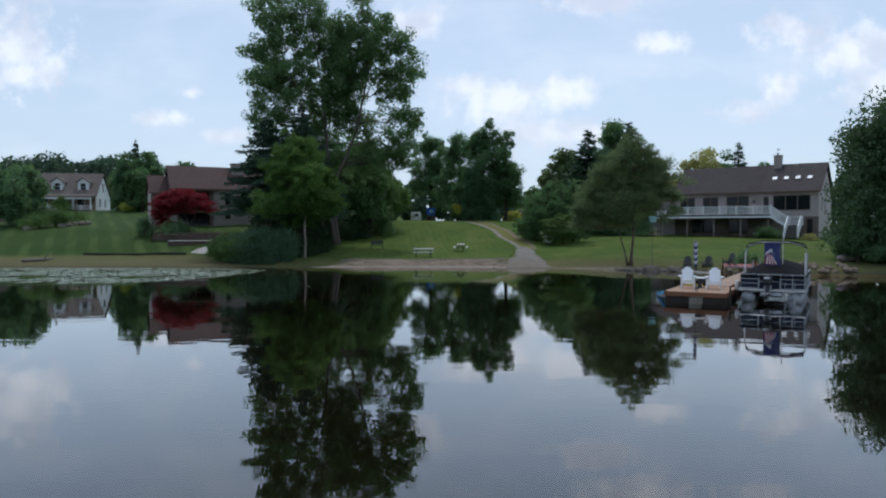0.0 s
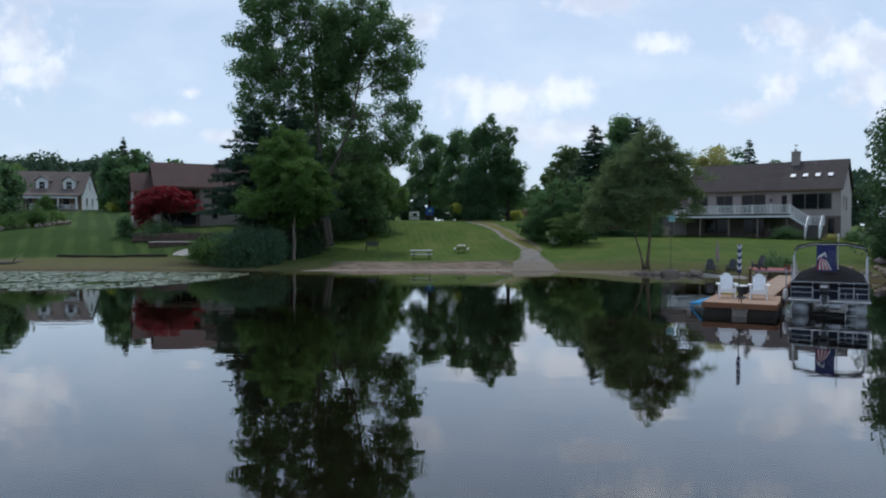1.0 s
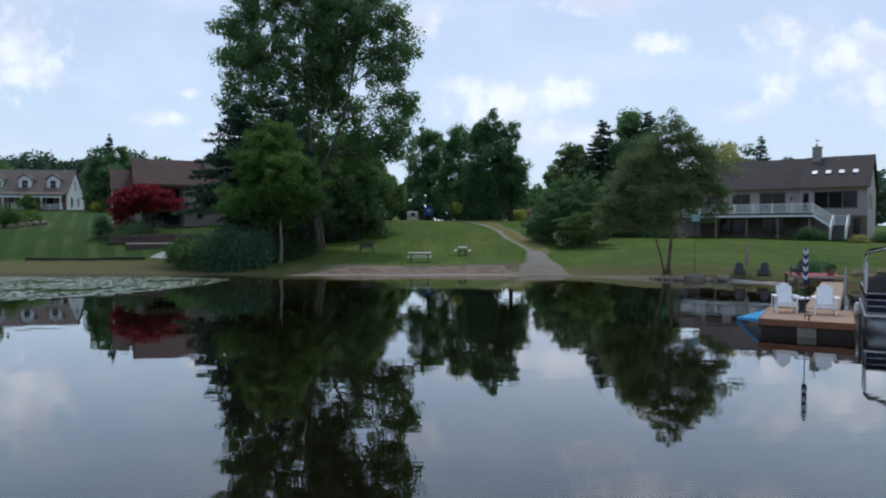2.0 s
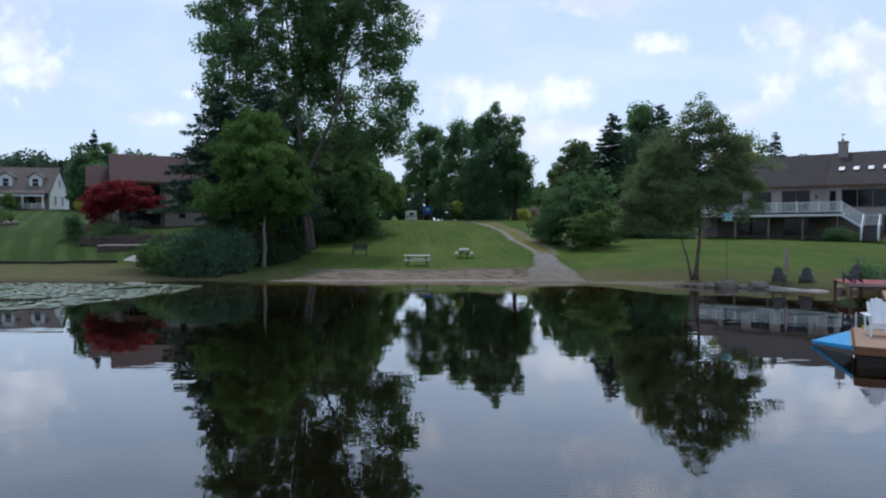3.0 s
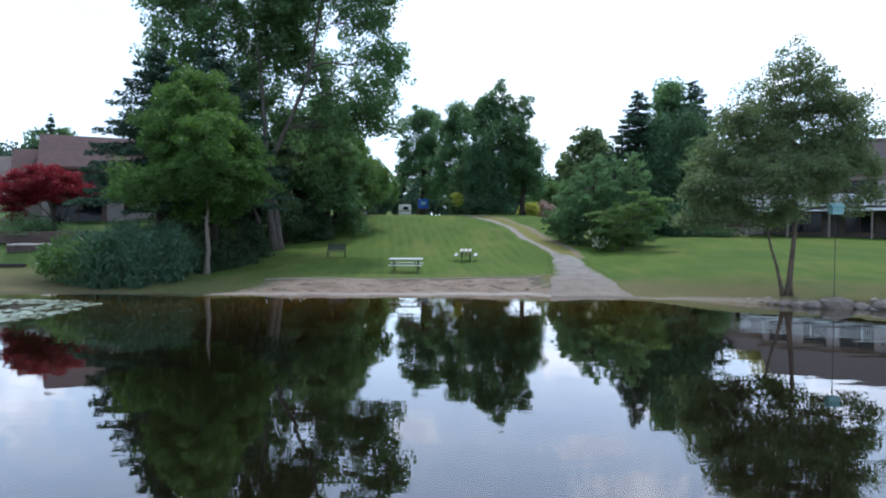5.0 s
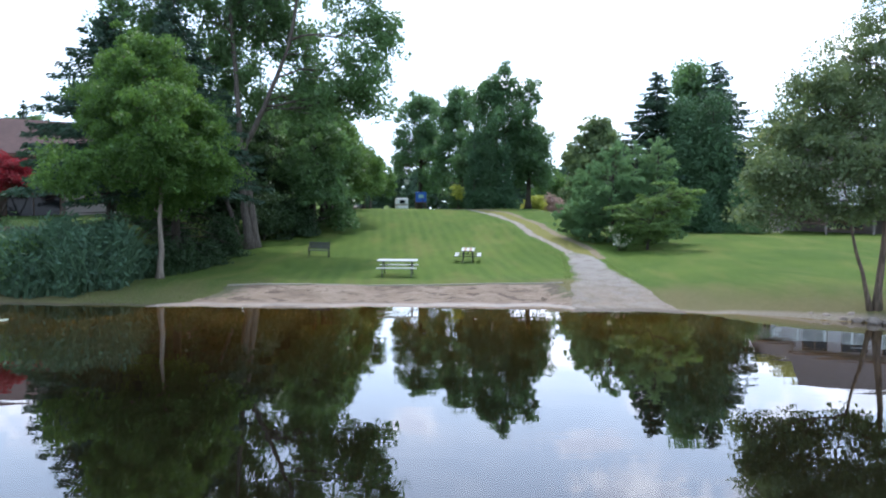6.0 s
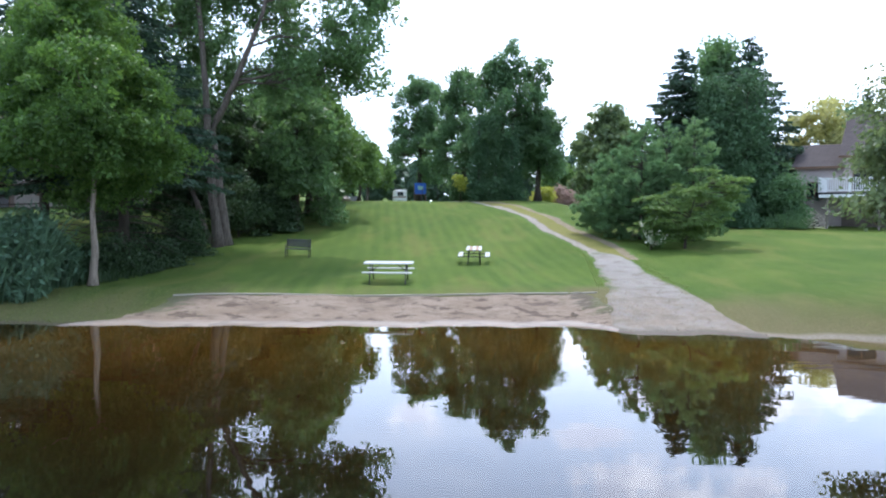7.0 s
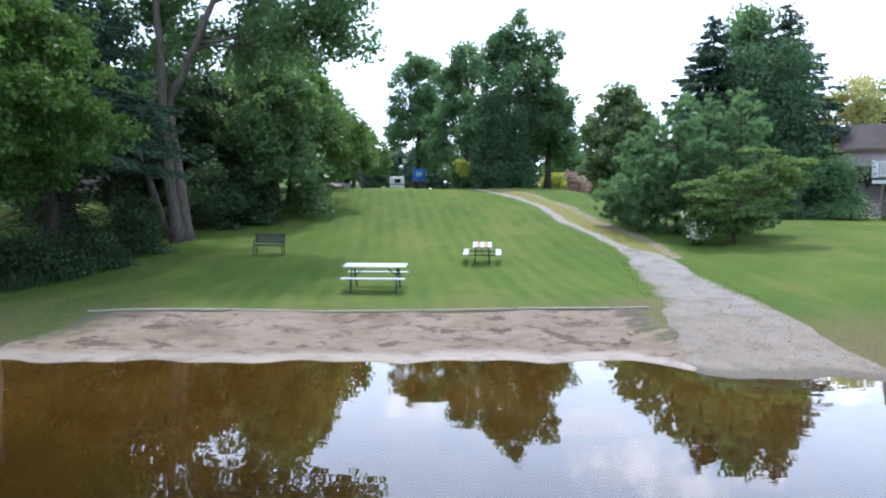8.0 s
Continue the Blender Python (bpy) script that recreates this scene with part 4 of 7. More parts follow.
spruce_tree("spruce", "dark spruce with bare lower boughs beside the lawn", -16.8, 66.0, 12.8, 4.3, NEEDLE_SPRUCE, BARK_DARK, 32000, 0.30, 32, 0.34, 0.15, 0.55, "", 0.7, 0.5, 0.05)

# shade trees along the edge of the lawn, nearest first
# three under the canopy take the leaves darkened for shade
for k, (x, y, tall, r, lf) in enumerate([(-13.2, 78.5, 7.6, 3.4, LEAF_SHADED), (-17.5, 75, 8.5, 4.0, LEAF_SHADED), (-8.9, 84, 10.2, 3.8, LEAF_MID), (-8.8, 79, 9.4, 3.3, LEAF_COTTON), (-14, 82, 8.4, 4.0, LEAF_SHADED), (-10.6, 87, 10.6, 4.2, LEAF_MID), (-10.2, 95, 9.0, 3.6, LEAF_MID), (-13, 95, 12.5, 5, LEAF_DARK), (-11.5, 104, 9.5, 4.2, LEAF_MID), (-13, 118, 11, 5, LEAF_MID), (-9.8, 122, 7.5, 3.6, LEAF_MID), (-10.5, 138, 9.5, 4.2, LEAF_MID)]):
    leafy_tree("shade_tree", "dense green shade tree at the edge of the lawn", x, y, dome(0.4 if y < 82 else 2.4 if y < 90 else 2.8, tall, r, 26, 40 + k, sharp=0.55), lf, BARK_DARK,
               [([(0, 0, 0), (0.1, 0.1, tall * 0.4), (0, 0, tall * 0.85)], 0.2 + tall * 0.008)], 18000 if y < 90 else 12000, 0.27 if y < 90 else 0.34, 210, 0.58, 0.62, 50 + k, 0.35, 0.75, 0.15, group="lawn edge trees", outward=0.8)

# the group of tall trees at the crest
CREST = [(-2.2, 115, 4.2, 14.6, 3.9, 26, [(0.6, 0, 13.2, 1.4, 1.4, 1.2), (-1.6, 0, 12.0, 1.3, 1.3, 1.2), (1.9, 0, 12.6, 1.2, 1.2, 1.1), (-1.9, 0, 6.0, 1.5, 1.5, 1.3), (1.5, 0, 4.0, 2.0, 2.0, 1.8), (-1.2, 0, 8.6, 2.0, 2.0, 1.8), (0.6, -1, 6.2, 2.2, 2.0, 1.8), (2.2, 0, 8.4, 1.8, 1.8, 1.8)]),
         (2.5, 106, 1.0, 13.0, 4.0, 30, [(-1.6, 0, 10.4, 1.7, 1.7, 1.4), (0.8, 0, 11.8, 1.5, 1.5, 1.2), (1.8, 0, 10.6, 1.6, 1.6, 1.6)]),
         (5.9, 99.5, 2.4, 12.4, 4.4, 34, [(0.8, 0, 13.4, 0.9, 0.9, 1.2), (0.3, 0, 12.2, 1.3, 1.2, 1.1), (1.4, 0, 11.8, 1.1, 1.1, 1.0), (-2.2, 0, 10.9, 1.3, 1.3, 1.1), (-1.0, 0, 11.7, 1.2, 1.2, 1.1)]),
         (9.0, 98.8, 2.2, 9.2, 2.7, 20, [(0.2, 0, 12.2, 0.55, 0.5, 0.7), (0.1, 0, 11.0, 0.8, 0.7, 0.8), (-0.5, 0, 9.8, 1.2, 1.1, 1.0), (1.0, 0, 6.8, 1.2, 1.2, 1.2)])]
for k, (x, y, low, tall, r, n, tips) in enumerate(CREST):
    leafy_tree("oak", "tall dark green oak at the top of the lawn", x, y, dome(low, tall, r, n, 61 + k, sharp=0.5) + tips, LEAF_DARK, BARK_DARK,
               [([(0, 0, 0), (0.1, 0.1, tall * 0.4), (-0.1, 0, tall * 0.9)], 0.32)], (26000, 24000, 34000, 17000)[k], 0.27, (420, 330, 420, 260)[k], 0.52, 0.62, 71 + k, 0.35, 0.85, 0.1, group="crest trees", outward=0.8)
for k, (x, y, tall) in enumerate([(3.6, 97.2, 8.6), (5.0, 96.8, 7.4), (6.5, 96.6, 7.8)]):
    leafy_tree("cedar", "slender green cedar at the top of the lawn", x, y, [(0, 0, tall * (0.1 + 0.2 * i), 1.0 - 0.18 * i, 1.0 - 0.18 * i, tall * 0.13) for i in range(5)], NEEDLE_CEDAR, BARK_DARK,
               [([(0, 0, 0), (0, 0, tall * 0.9)], 0.12)], 6000, 0.26, 60, 0.45, 0.4, 80 + k, 0.5, 1.2, 0.0, group="crest cedars")

# conifers beside the drive
for k, (x, y, tall, wide) in enumerate([(9.6, 75.0, 4.5, 2.2), (11.2, 74.2, 6.3, 2.6), (12.7, 74.6, 6.2, 2.5), (14.0, 74.0, 6.8, 2.0)]):
    pine_tree("white_pine", "soft green young white pine beside the drive", x, y, tall, wide, NEEDLE_PINE, BARK_DARK, 91 + k, "drive pines")
leafy_tree("witch_hazel", "light green shrub with layered boughs by the pine", 12.3, 70.4, [(0, 0, 1.3, 1.3, 1.2, 0.5), (1.2, 0, 2.2, 1.2, 1.0, 0.45), (-1.0, 0, 2.0, 1.1, 1.0, 0.4), (0.2, 0, 2.9, 1.0, 0.9, 0.4), (1.9, 0, 3.2, 0.8, 0.8, 0.35), (1.0, 0, 1.2, 1.1, 1.0, 0.4), (0.0, 0, 0.6, 1.0, 0.9, 0.4), (2.3, 0, 2.7, 0.6, 0.6, 0.3), (0.9, 0, 3.7, 0.6, 0.6, 0.3), (2.7, 0, 3.4, 0.5, 0.5, 0.22), (-1.5, 0, 1.3, 0.8, 0.8, 0.3), (-1.6, 0.2, 2.5, 0.6, 0.6, 0.25)],
           LEAF_HAZEL, BARK_DARK, [([(0, 0, 0), (0.2, 0, 1.5), (0.6, 0, 3)], 0.07)], 17000, 0.12, 260, 0.26, 0.7, 92, 0.3, 0.25, 0.2, "shrub", outward=1.0)
spruce_tree("spruce", "tall dark spruce behind the pine", 18.9, 90.0, 13.8, 5.2, NEEDLE_SPRUCE, BARK_DARK, 46000, 0.36, 101, 0.05, 0.22, 0.55, "drive spruces", 0.8, 0.45)
spruce_tree("spruce", "tall dark spruce with a ragged outline", 24.55, 90.9, 14.8, 5.7, NEEDLE_SPRUCE, BARK_DARK, 50000, 0.36, 102, 0.05, 0.28, 0.55, "drive spruces", 0.85, 0.5)
for k, (x, y, tall, r) in enumerate([(20.4, 87.6, 9.9, 2.3), (22.6, 87.0, 10.3, 2.4)]):
    leafy_tree("arborvitae", "tall dense dark arborvitae", x, y, [(0, 0, tall * (0.08 + 0.15 * i), r * (1.0 - 0.1 * i), r * (1.0 - 0.1 * i), tall * 0.13) for i in range(7)], NEEDLE_CEDAR, BARK_DARK,
               [([(0, 0, 0), (0, 0, tall * 0.9)], 0.25)], 26000, 0.30, 200, 0.7, 0.4, 110 + k, 0.6, 1.1, 0.0, group="arborvitae screen")
leafy_tree("broadleaf_tree", "round light green tree behind the pine", 22.8, 130, dome(0.5, 14.4, 5.6, 26, 121, sharp=0.5) + [(0, 0, 12.4, 2.8, 2.8, 2.0), (2.2, 0, 9.4, 2.6, 2.6, 2.2), (-2.4, 0, 9.0, 2.6, 2.6, 2.2)], LEAF_BIRCH, BARK_DARK, [([(0, 0, 0), (0, 0, 11)], 0.3)], 20000, 0.5, 240, 0.9, 0.7, 122, 0.35)
leafy_tree("broadleaf_tree", "small green tree beyond the drive", 18.6, 140, dome(0.2, 8.0, 4.2, 16, 125), LEAF_MID, BARK_DARK, [([(0, 0, 0), (0, 0, 6)], 0.2)], 7000, 0.5, 90, 0.9, 0.7, 126, 0.35)
leafy_tree("broadleaf_tree", "green tree between the spruces", 23.3, 94, dome(5, 13.6, 1.7, 18, 123) + [(0.1, 0, 13.6, 0.7, 0.7, 0.9), (-0.7, 0, 12.8, 0.8, 0.8, 0.8)], LEAF_COTTON, BARK_DARK, [([(0, 0, 0), (0, 0, 13)], 0.25)], 13000, 0.34, 130, 1.0, 0.7, 124, 0.35)

# the birch on the shore
BIRCH = [(0.2, 0, 9.2, 0.9, 0.9, 0.8), (1.3, 0, 8.5, 1.0, 1.0, 0.7), (-0.9, 0, 8.2, 1.0, 1.0, 0.8), (2.3, 0, 7.6, 1.0, 1.0, 0.7), (0.6, 0.4, 7.4, 1.4, 1.3, 1.0), (-2.0, 0, 7.0, 1.1, 1.1, 0.9), (3.4, 0, 6.9, 0.7, 0.7, 0.4), (1.8, -0.4, 6.3, 1.2, 1.2, 0.8), (-0.6, 0.4, 6.2, 1.5, 1.4, 1.0),
         (-2.8, 0.3, 5.6, 1.3, 1.3, 0.9), (0.8, -0.8, 5.2, 1.3, 1.3, 0.9), (3.0, 0.3, 5.5, 0.9, 0.9, 0.5), (-1.2, -0.8, 4.8, 1.6, 1.4, 1.0), (-3.4, 0, 4.4, 1.1, 1.2, 0.7), (-3.8, -0.3, 3.2, 0.8, 0.9, 0.4), (-2.2, 0.3, 3.6, 1.2, 1.2, 0.6), (-0.3, 0, 3.3, 0.9, 0.9, 0.7), (1.5, 0.4, 4.2, 1.1, 1.0, 0.6),
         (3.4, 0, 4.3, 0.7, 0.7, 0.4), (2.6, -0.3, 3.7, 0.5, 0.6, 0.4), (4.2, 0, 6.3, 0.45, 0.5, 0.25), (3.9, 0.4, 5.2, 0.5, 0.6, 0.35)]
leafy_tree("birch", "airy olive green birch with two slim trunks", 14.2, 52.4, BIRCH, LEAF_BIRCH, BARK_BROWN, [([(0.1, 0, 0), (0.3, 0, 2.5), (0.2, 0, 5), (0.2, 0, 9.2)], 0.13), ([(-0.1, 0, 0), (-0.75, 0, 2.4), (-1.2, 0.2, 5.5)], 0.08)],
           66000, 0.12, 700, 0.42, 0.6, 131, 0.2, 0.6, 0.3, outward=0.9)

# the large tree by the cove, and what stands behind the houses
leafy_tree("willow", "large dark green tree overhanging the cove", 35.2, 50.5, dome(0.3, 12.9, 6.8, 30, 141, sharp=0.4) + [(-4.8, -0.5, 1.6, 1.9, 1.9, 1.6), (-5.2, -0.5, 4.4, 1.8, 1.8, 1.9), (-4.9, 0, 7.4, 1.8, 1.8, 1.9), (-4.2, 0, 10.0, 1.9, 1.9, 1.7), (-2.6, -2.5, 2.0, 2.2, 2.0, 1.9), (-4.6, -2.2, 0.9, 1.5, 1.5, 0.9), (-5.8, -1.0, 2.4, 1.2, 1.2, 1.8), (-1.5, -4.0, 1.2, 2.2, 1.6, 1.2), (2.0, -4.2, 1.4, 2.4, 1.6, 1.4), (0.5, -3.2, 6.0, 2.6, 2.2, 2.4), (-1.8, -2.4, 9.4, 2.4, 2.2, 2.2)], LEAF_WILLOW, BARK_DARK, [([(0, 0, 0), (0.2, 0, 4), (0, 0, 10)], 0.4)], 78000, 0.26, 520, 0.8, 0.6, 142, 0.4, 0.8, 0.3)
leafy_tree("cove_shrub", "dark green shrub on the rocky cove", 29.2, 48.4, dome(0.1, 2.6, 1.6, 8, 143), LEAF_DARK, BARK_DARK, [([(0, 0, 0), (0, 0, 1.8)], 0.08)], 6000, 0.16, 60, 0.4, 0.65, 144, 0.3, kind_of="shrub")
for k, (x, y, tall, r, lf) in enumerate([(43, 114, 13.6, 6.0, LEAF_YELLOW), (37.5, 119, 12.5, 5.0, LEAF_YELLOW), (47.5, 117, 13.0, 3.6, LEAF_DARK), (55, 119, 11.5, 2.4, LEAF_DARK), (31, 101, 6.0, 3.0, LEAF_DARK), (33.5, 112, 12, 4, LEAF_MID)]):
    leafy_tree("broadleaf_tree", "olive green tree behind the lake house" if lf is LEAF_YELLOW else "dark green tree behind the lake house", x, y, dome(1.0, tall, r, 14, 150 + k), lf, BARK_DARK,
               [([(0, 0, 0), (0, 0, tall * 0.85)], 0.25)], 6500 if lf is LEAF_YELLOW else 9000, 0.48, 130, 0.85, 0.7, 160 + k, 0.35, 0.75, group="house backdrop trees")
spruce_tree("spruce", "dark spruce behind the lake house", 50.5, 118, 15.0, 3.8, NEEDLE_SPRUCE, BARK_DARK, 9000, 0.55, 171, 0.1, 0.2, 0.9, "drive spruces")

# trees round the houses across the lawn
leafy_tree("japanese_maple", "crimson Japanese maple with a spreading crown", -27.5, 73.0, [(0, 0, 4.2, 1.3, 1.3, 0.35), (-1.3, 0, 3.8, 1.2, 1.3, 0.4), (1.3, 0, 3.8, 1.2, 1.3, 0.4), (0.4, -0.6, 3.3, 1.6, 1.2, 0.4), (-2.3, 0, 3.0, 0.9, 1.0, 0.5), (2.3, 0, 3.1, 0.9, 1.0, 0.4), (-2.8, 0, 2.2, 0.6, 0.8, 0.5), (2.9, 0, 2.4, 0.5, 0.7, 0.35), (-1.2, -0.6, 2.9, 1.2, 1.0, 0.35), (1.6, -0.6, 2.7, 1.1, 1.0, 0.3), (-2.4, 0.2, 1.2, 0.6, 0.7, 0.7), (0.2, 0, 2.7, 1.9, 1.2, 0.45), (-1.7, 0, 2.3, 1.0, 0.9, 0.5), (0.4, 0.3, 3.7, 1.8, 1.4, 0.5)],
           LEAF_RED, BARK_DARK, [([(0.6, 0, 0), (0.4, 0, 1.4), (-0.4, 0, 3.4)], 0.14), ([(0.6, 0, 0.6), (1.4, 0, 2.4)], 0.08), ([(0.5, 0, 0.8), (-1.2, 0, 2.5)], 0.07)], 32000, 0.15, 400, 0.36, 0.6, 181, 0.35, 0.45, 0.25)
for k, (x, y, tall, r, lf) in enumerate([(-51.0, 117, 10.6, 4.0, LEAF_DARK), (-54.6, 119, 10.0, 3.4, LEAF_DARK), (-101, 166, 11.5, 5.0, LEAF_HAZEL), (-92, 168, 10.5, 4.5, LEAF_HAZEL), (-80, 170, 10.0, 4.0, LEAF_HAZEL), (-50.2, 80.5, 7.2, 4.2, LEAF_DARK), (-41.5, 110, 8.0, 3.4, LEAF_DARK), (-24, 96, 9, 4, LEAF_DARK), (-19, 90, 10, 4, LEAF_DARK), (-18.5, 108, 12, 5, LEAF_DARK)]):
    leafy_tree("yard_tree", "dark green tree beside the houses", x, y, dome(0.6, tall, r, 14, 190 + k), lf, BARK_DARK, [([(0, 0, 0), (0, 0, tall * 0.85)], 0.22)], 8500, 0.46, 120, 0.8, 0.7, 200 + k, 0.4, 0.75, group="yard trees")
spruce_tree("spruce", "pointed dark spruce behind the yard", -53.4, 120, 12.5, 2.8, NEEDLE_SPRUCE, BARK_DARK, 6000, 0.5, 211, 0.1, 0.2, 0.8)


def far_woods():
    """Distant woods: many small crowns joined in one mesh."""
    rng = np.random.default_rng(5)
    pos = []
    rows = [(-260 + 6 * i, 330 + rng.uniform(-25, 25), rng.uniform(12, 18)) for i in range(36)] + [(-150 + 6.5 * i, 240 + rng.uniform(-12, 12), rng.uniform(8, 12)) for i in range(12)]
    rows += [(-22 + 6 * i, 205 + rng.uniform(-10, 10), rng.uniform(9, 13)) for i in range(12)] + [(40 + 7 * i, 190 + rng.uniform(-10, 10), rng.uniform(11, 15)) for i in range(14)]
    rows += [(-255 + 6.5 * i, 372 + rng.uniform(-8, 8), rng.uniform(13, 18)) for i in range(30)]
    rows = [(x, y, tall * (1.12 if y > 300 else 1.0)) for x, y, tall in rows if not (-0.42 < x / y < -0.17)]
    for x, y, tall in rows:
        z = float(height(x, y))
        n = 900
        d = rng.normal(size=(n, 3))
        d /= np.linalg.norm(d, axis=1, keepdims=True)
        lump = 1 + 0.12 * np.sin(d[:, :1] * 6 + x) + 0.12 * np.sin(d[:, 2:] * 7 + y) + 0.06 * rng.normal(size=(n, 1))
        pos.append(np.array((x, y, z + tall * 0.52)) + d * lump * rng.uniform(0.72, 1.0, (n, 1)) * np.array((tall * 0.36, tall * 0.34, tall * 0.5)))
    pos = np.concatenate(pos)
    v, q = leaf_quads(pos, rng.normal(size=pos.shape), 1.5, 1.2, rng)
    tagged(new("far_woods", numpy_mesh("far_woods", v, q, LEAF_FAR)), "distant dark green woods on the skyline", "woods", kind="stuff")


far_woods()


def shrub(label, x, y, wide, tall, leaf, leaves=3500, size=0.16, seed=1, name="shrub", kind_of="shrub", group=""):
    return leafy_tree(name, label, x, y, dome(0.0, tall, wide / 2, 8, seed), leaf, BARK_DARK, [([(0, 0, 0), (0, 0, tall * 0.7)], 0.05)], leaves, size, 50, 0.16 * wide + 0.1, 0.65, seed, 0.35, 0.7, 0.1, kind_of, True, group)


for k in range(3):
    shrub("dark green shrub under the crest trees", 2.4 + 2.0 * k, 105 + (k % 2), 3.0, 2.2, LEAF_DARK, 2600, 0.24, 340 + k, group="crest shrubs")
shrub("golden yellow shrub beside the drive", 10.6, 107, 2.5, 1.9, LEAF_GOLD, 5000, 0.22, 301)
shrub("golden yellow shrub beside the drive", 11.8, 110, 2.2, 1.8, LEAF_GOLD, 3000, 0.26, 302)
shrub("pale green shrub at the edge of the drive", 12.8, 97.5, 1.3, 1.1, LEAF_HAZEL, 2500, 0.14, 327)
shrub("dusty plum coloured shrub by the drive", 13.1, 108.5, 3.0, 2.6, LEAF_PLUM, 4500, 0.25, 303)
leafy_tree("sapling", "small yellow green sapling on the crest", 2.0, 97.4, [(0, 0, 2.0, 0.42, 0.42, 0.4), (0.15, 0, 1.5, 0.36, 0.36, 0.3)], LEAF_GOLD, BARK_DARK, [([(0, 0, 0), (0, 0, 2.4)], 0.035)], 1200, 0.15, 24, 0.35, 0.7, 305)
shrub("round green shrub at the foot of the pine", 10.2, 79, 1.6, 1.5, LEAF_MID, 3000, 0.14, 306)
shrub("dark green shrub under the deck edge", 35.2, 74.6, 2.6, 1.1, LEAF_DARK, 3500, 0.14, 307)
shrub("golden shrub at the house corner", 38.2, 71.8, 1.4, 0.6, LEAF_YELLOW, 1200, 0.13, 308)
shrub("dark green shrub at the house corner", 40.4, 71.6, 2.0, 0.8, LEAF_COTTON, 2500, 0.15, 309)
shrub("dark green shrub beside the garage wing", 20.6, 84.2, 3.6, 2.6, NEEDLE_CEDAR, 7000, 0.17, 310)
shrub("tall dark green shrub beside the garage wing", 24.0, 83.6, 3.2, 3.9, LEAF_DARK, 8000, 0.17, 326)
shrub("low green shrub beside the garage wing", 23.2, 81.8, 2.2, 0.9, LEAF_DARK, 3500, 0.12, 321)
shrub("pale flowering shrub beside the garage wing", 25.4, 82.6, 2.2, 1.1, PETAL, 900, 0.08, 322)
shrub("low green shrub by the shore seats", 21.5, 48.6, 2.0, 0.8, LEAF_DARK, 3000, 0.11, 311)
shrub("light green shrub on the bank", -44.0, 79.5, 3.2, 1.8, LEAF_MID, 4000, 0.16, 312)
shrub("light green shrub on the bank", -45.6, 76.8, 3.2, 1.5, LEAF_MID, 3500, 0.17, 324)
shrub("dark green shrub on the bank", -48.6, 79.0, 3.4, 1.9, LEAF_DARK, 3500, 0.17, 325)
shrub("light green shrub on the bank", -46.8, 81.5, 3.4, 1.5, LEAF_MID, 4000, 0.16, 323)
shrub("yellow green shrub on the bank", -44.6, 84, 2.2, 1.4, LEAF_HAZEL, 2500, 0.18, 313)
shrub("golden shrub by the white porch", -53.5, 117, 3.2, 2.0, LEAF_GOLD, 2500, 0.25, 314)
shrub("light green shrub by the white porch", -64.5, 117, 3.2, 2.2, LEAF_MID, 2500, 0.25, 315)
shrub("dark clipped shrub under the red maple", -31.0, 71.6, 1.7, 2.2, LEAF_DARK, 4000, 0.13, 316)
shrub("dark green hedge under the red maple", -27.6, 71.8, 4.2, 1.0, LEAF_DARK, 4500, 0.13, 317)
# these low shrubs take the shade-darkened leaf colour too
shrub("dark leafy shrub below the cottonwood", -13.6, 64.6, 3.0, 1.3, LEAF_SHADED, 6000, 0.13, 318)
shrub("dark leafy shrub below the maple", -15.2, 62.2, 3.2, 1.1, LEAF_SHADED, 6000, 0.13, 319)
# two shrubs added to stand for the dark hollow beside the trunk
shrub("added dark shrub filling the shaded hollow behind the cottonwood", -11.3, 75.6, 3.2, 3.4, LEAF_SHADED, 9000, 0.17, 328)
shrub("added dark shrub filling the shaded hollow behind the cottonwood", -9.9, 77.6, 2.8, 2.8, LEAF_SHADED, 7000, 0.17, 329)
shrub("leafy shrub at the foot of the cottonwood", -12.6, 70.8, 2.0, 2.4, LEAF_SHADED, 4500, 0.15, 320)


# ---- houses ----
def wall_panel(u0, u1, z0, z1, thick, holes, y=0.0):
    """An upright wall along x with openings cut through it; holes: (u0, u1, z0, z1)."""
    s = Solid()
    us = sorted({u0, u1, *[h[0] for h in holes], *[h[1] for h in holes]})
    zs = sorted({z0, z1, *[h[2] for h in holes], *[h[3] for h in holes]})
    nu, nz = len(us), len(zs)
    verts = [(u, y + d, z) for d in (0, thick) for z in zs for u in us]

    def full(i, j):
        if not (0 <= i < nu - 1 and 0 <= j < nz - 1):
            return False
        cu, cz = (us[i] + us[i + 1]) / 2, (zs[j] + zs[j + 1]) / 2
        return not any(h[0] < cu < h[1] and h[2] < cz < h[3] for h in holes)

    faces = []
    for j in range(nz - 1):
        for i in range(nu - 1):
            if not full(i, j):
                continue
            p, q, r, t = j * nu + i, j * nu + i + 1, (j + 1) * nu + i + 1, (j + 1) * nu + i
            o = nu * nz
            faces += [(p, q, r, t), (p + o, t + o, r + o, q + o)]
            for here, (m, n) in (((i, j - 1), (p, q)), ((i + 1, j), (q, r)), ((i, j + 1), (r, t)), ((i - 1, j), (t, p))):
                if not full(*here):
                    faces.append((n, m, m + o, n + o))
    used = sorted({k for f in faces for k in f})
    at = {k: n for n, k in enumerate(used)}
    return s.put([verts[k] for k in used], [tuple(at[k] for k in f) for f in faces])


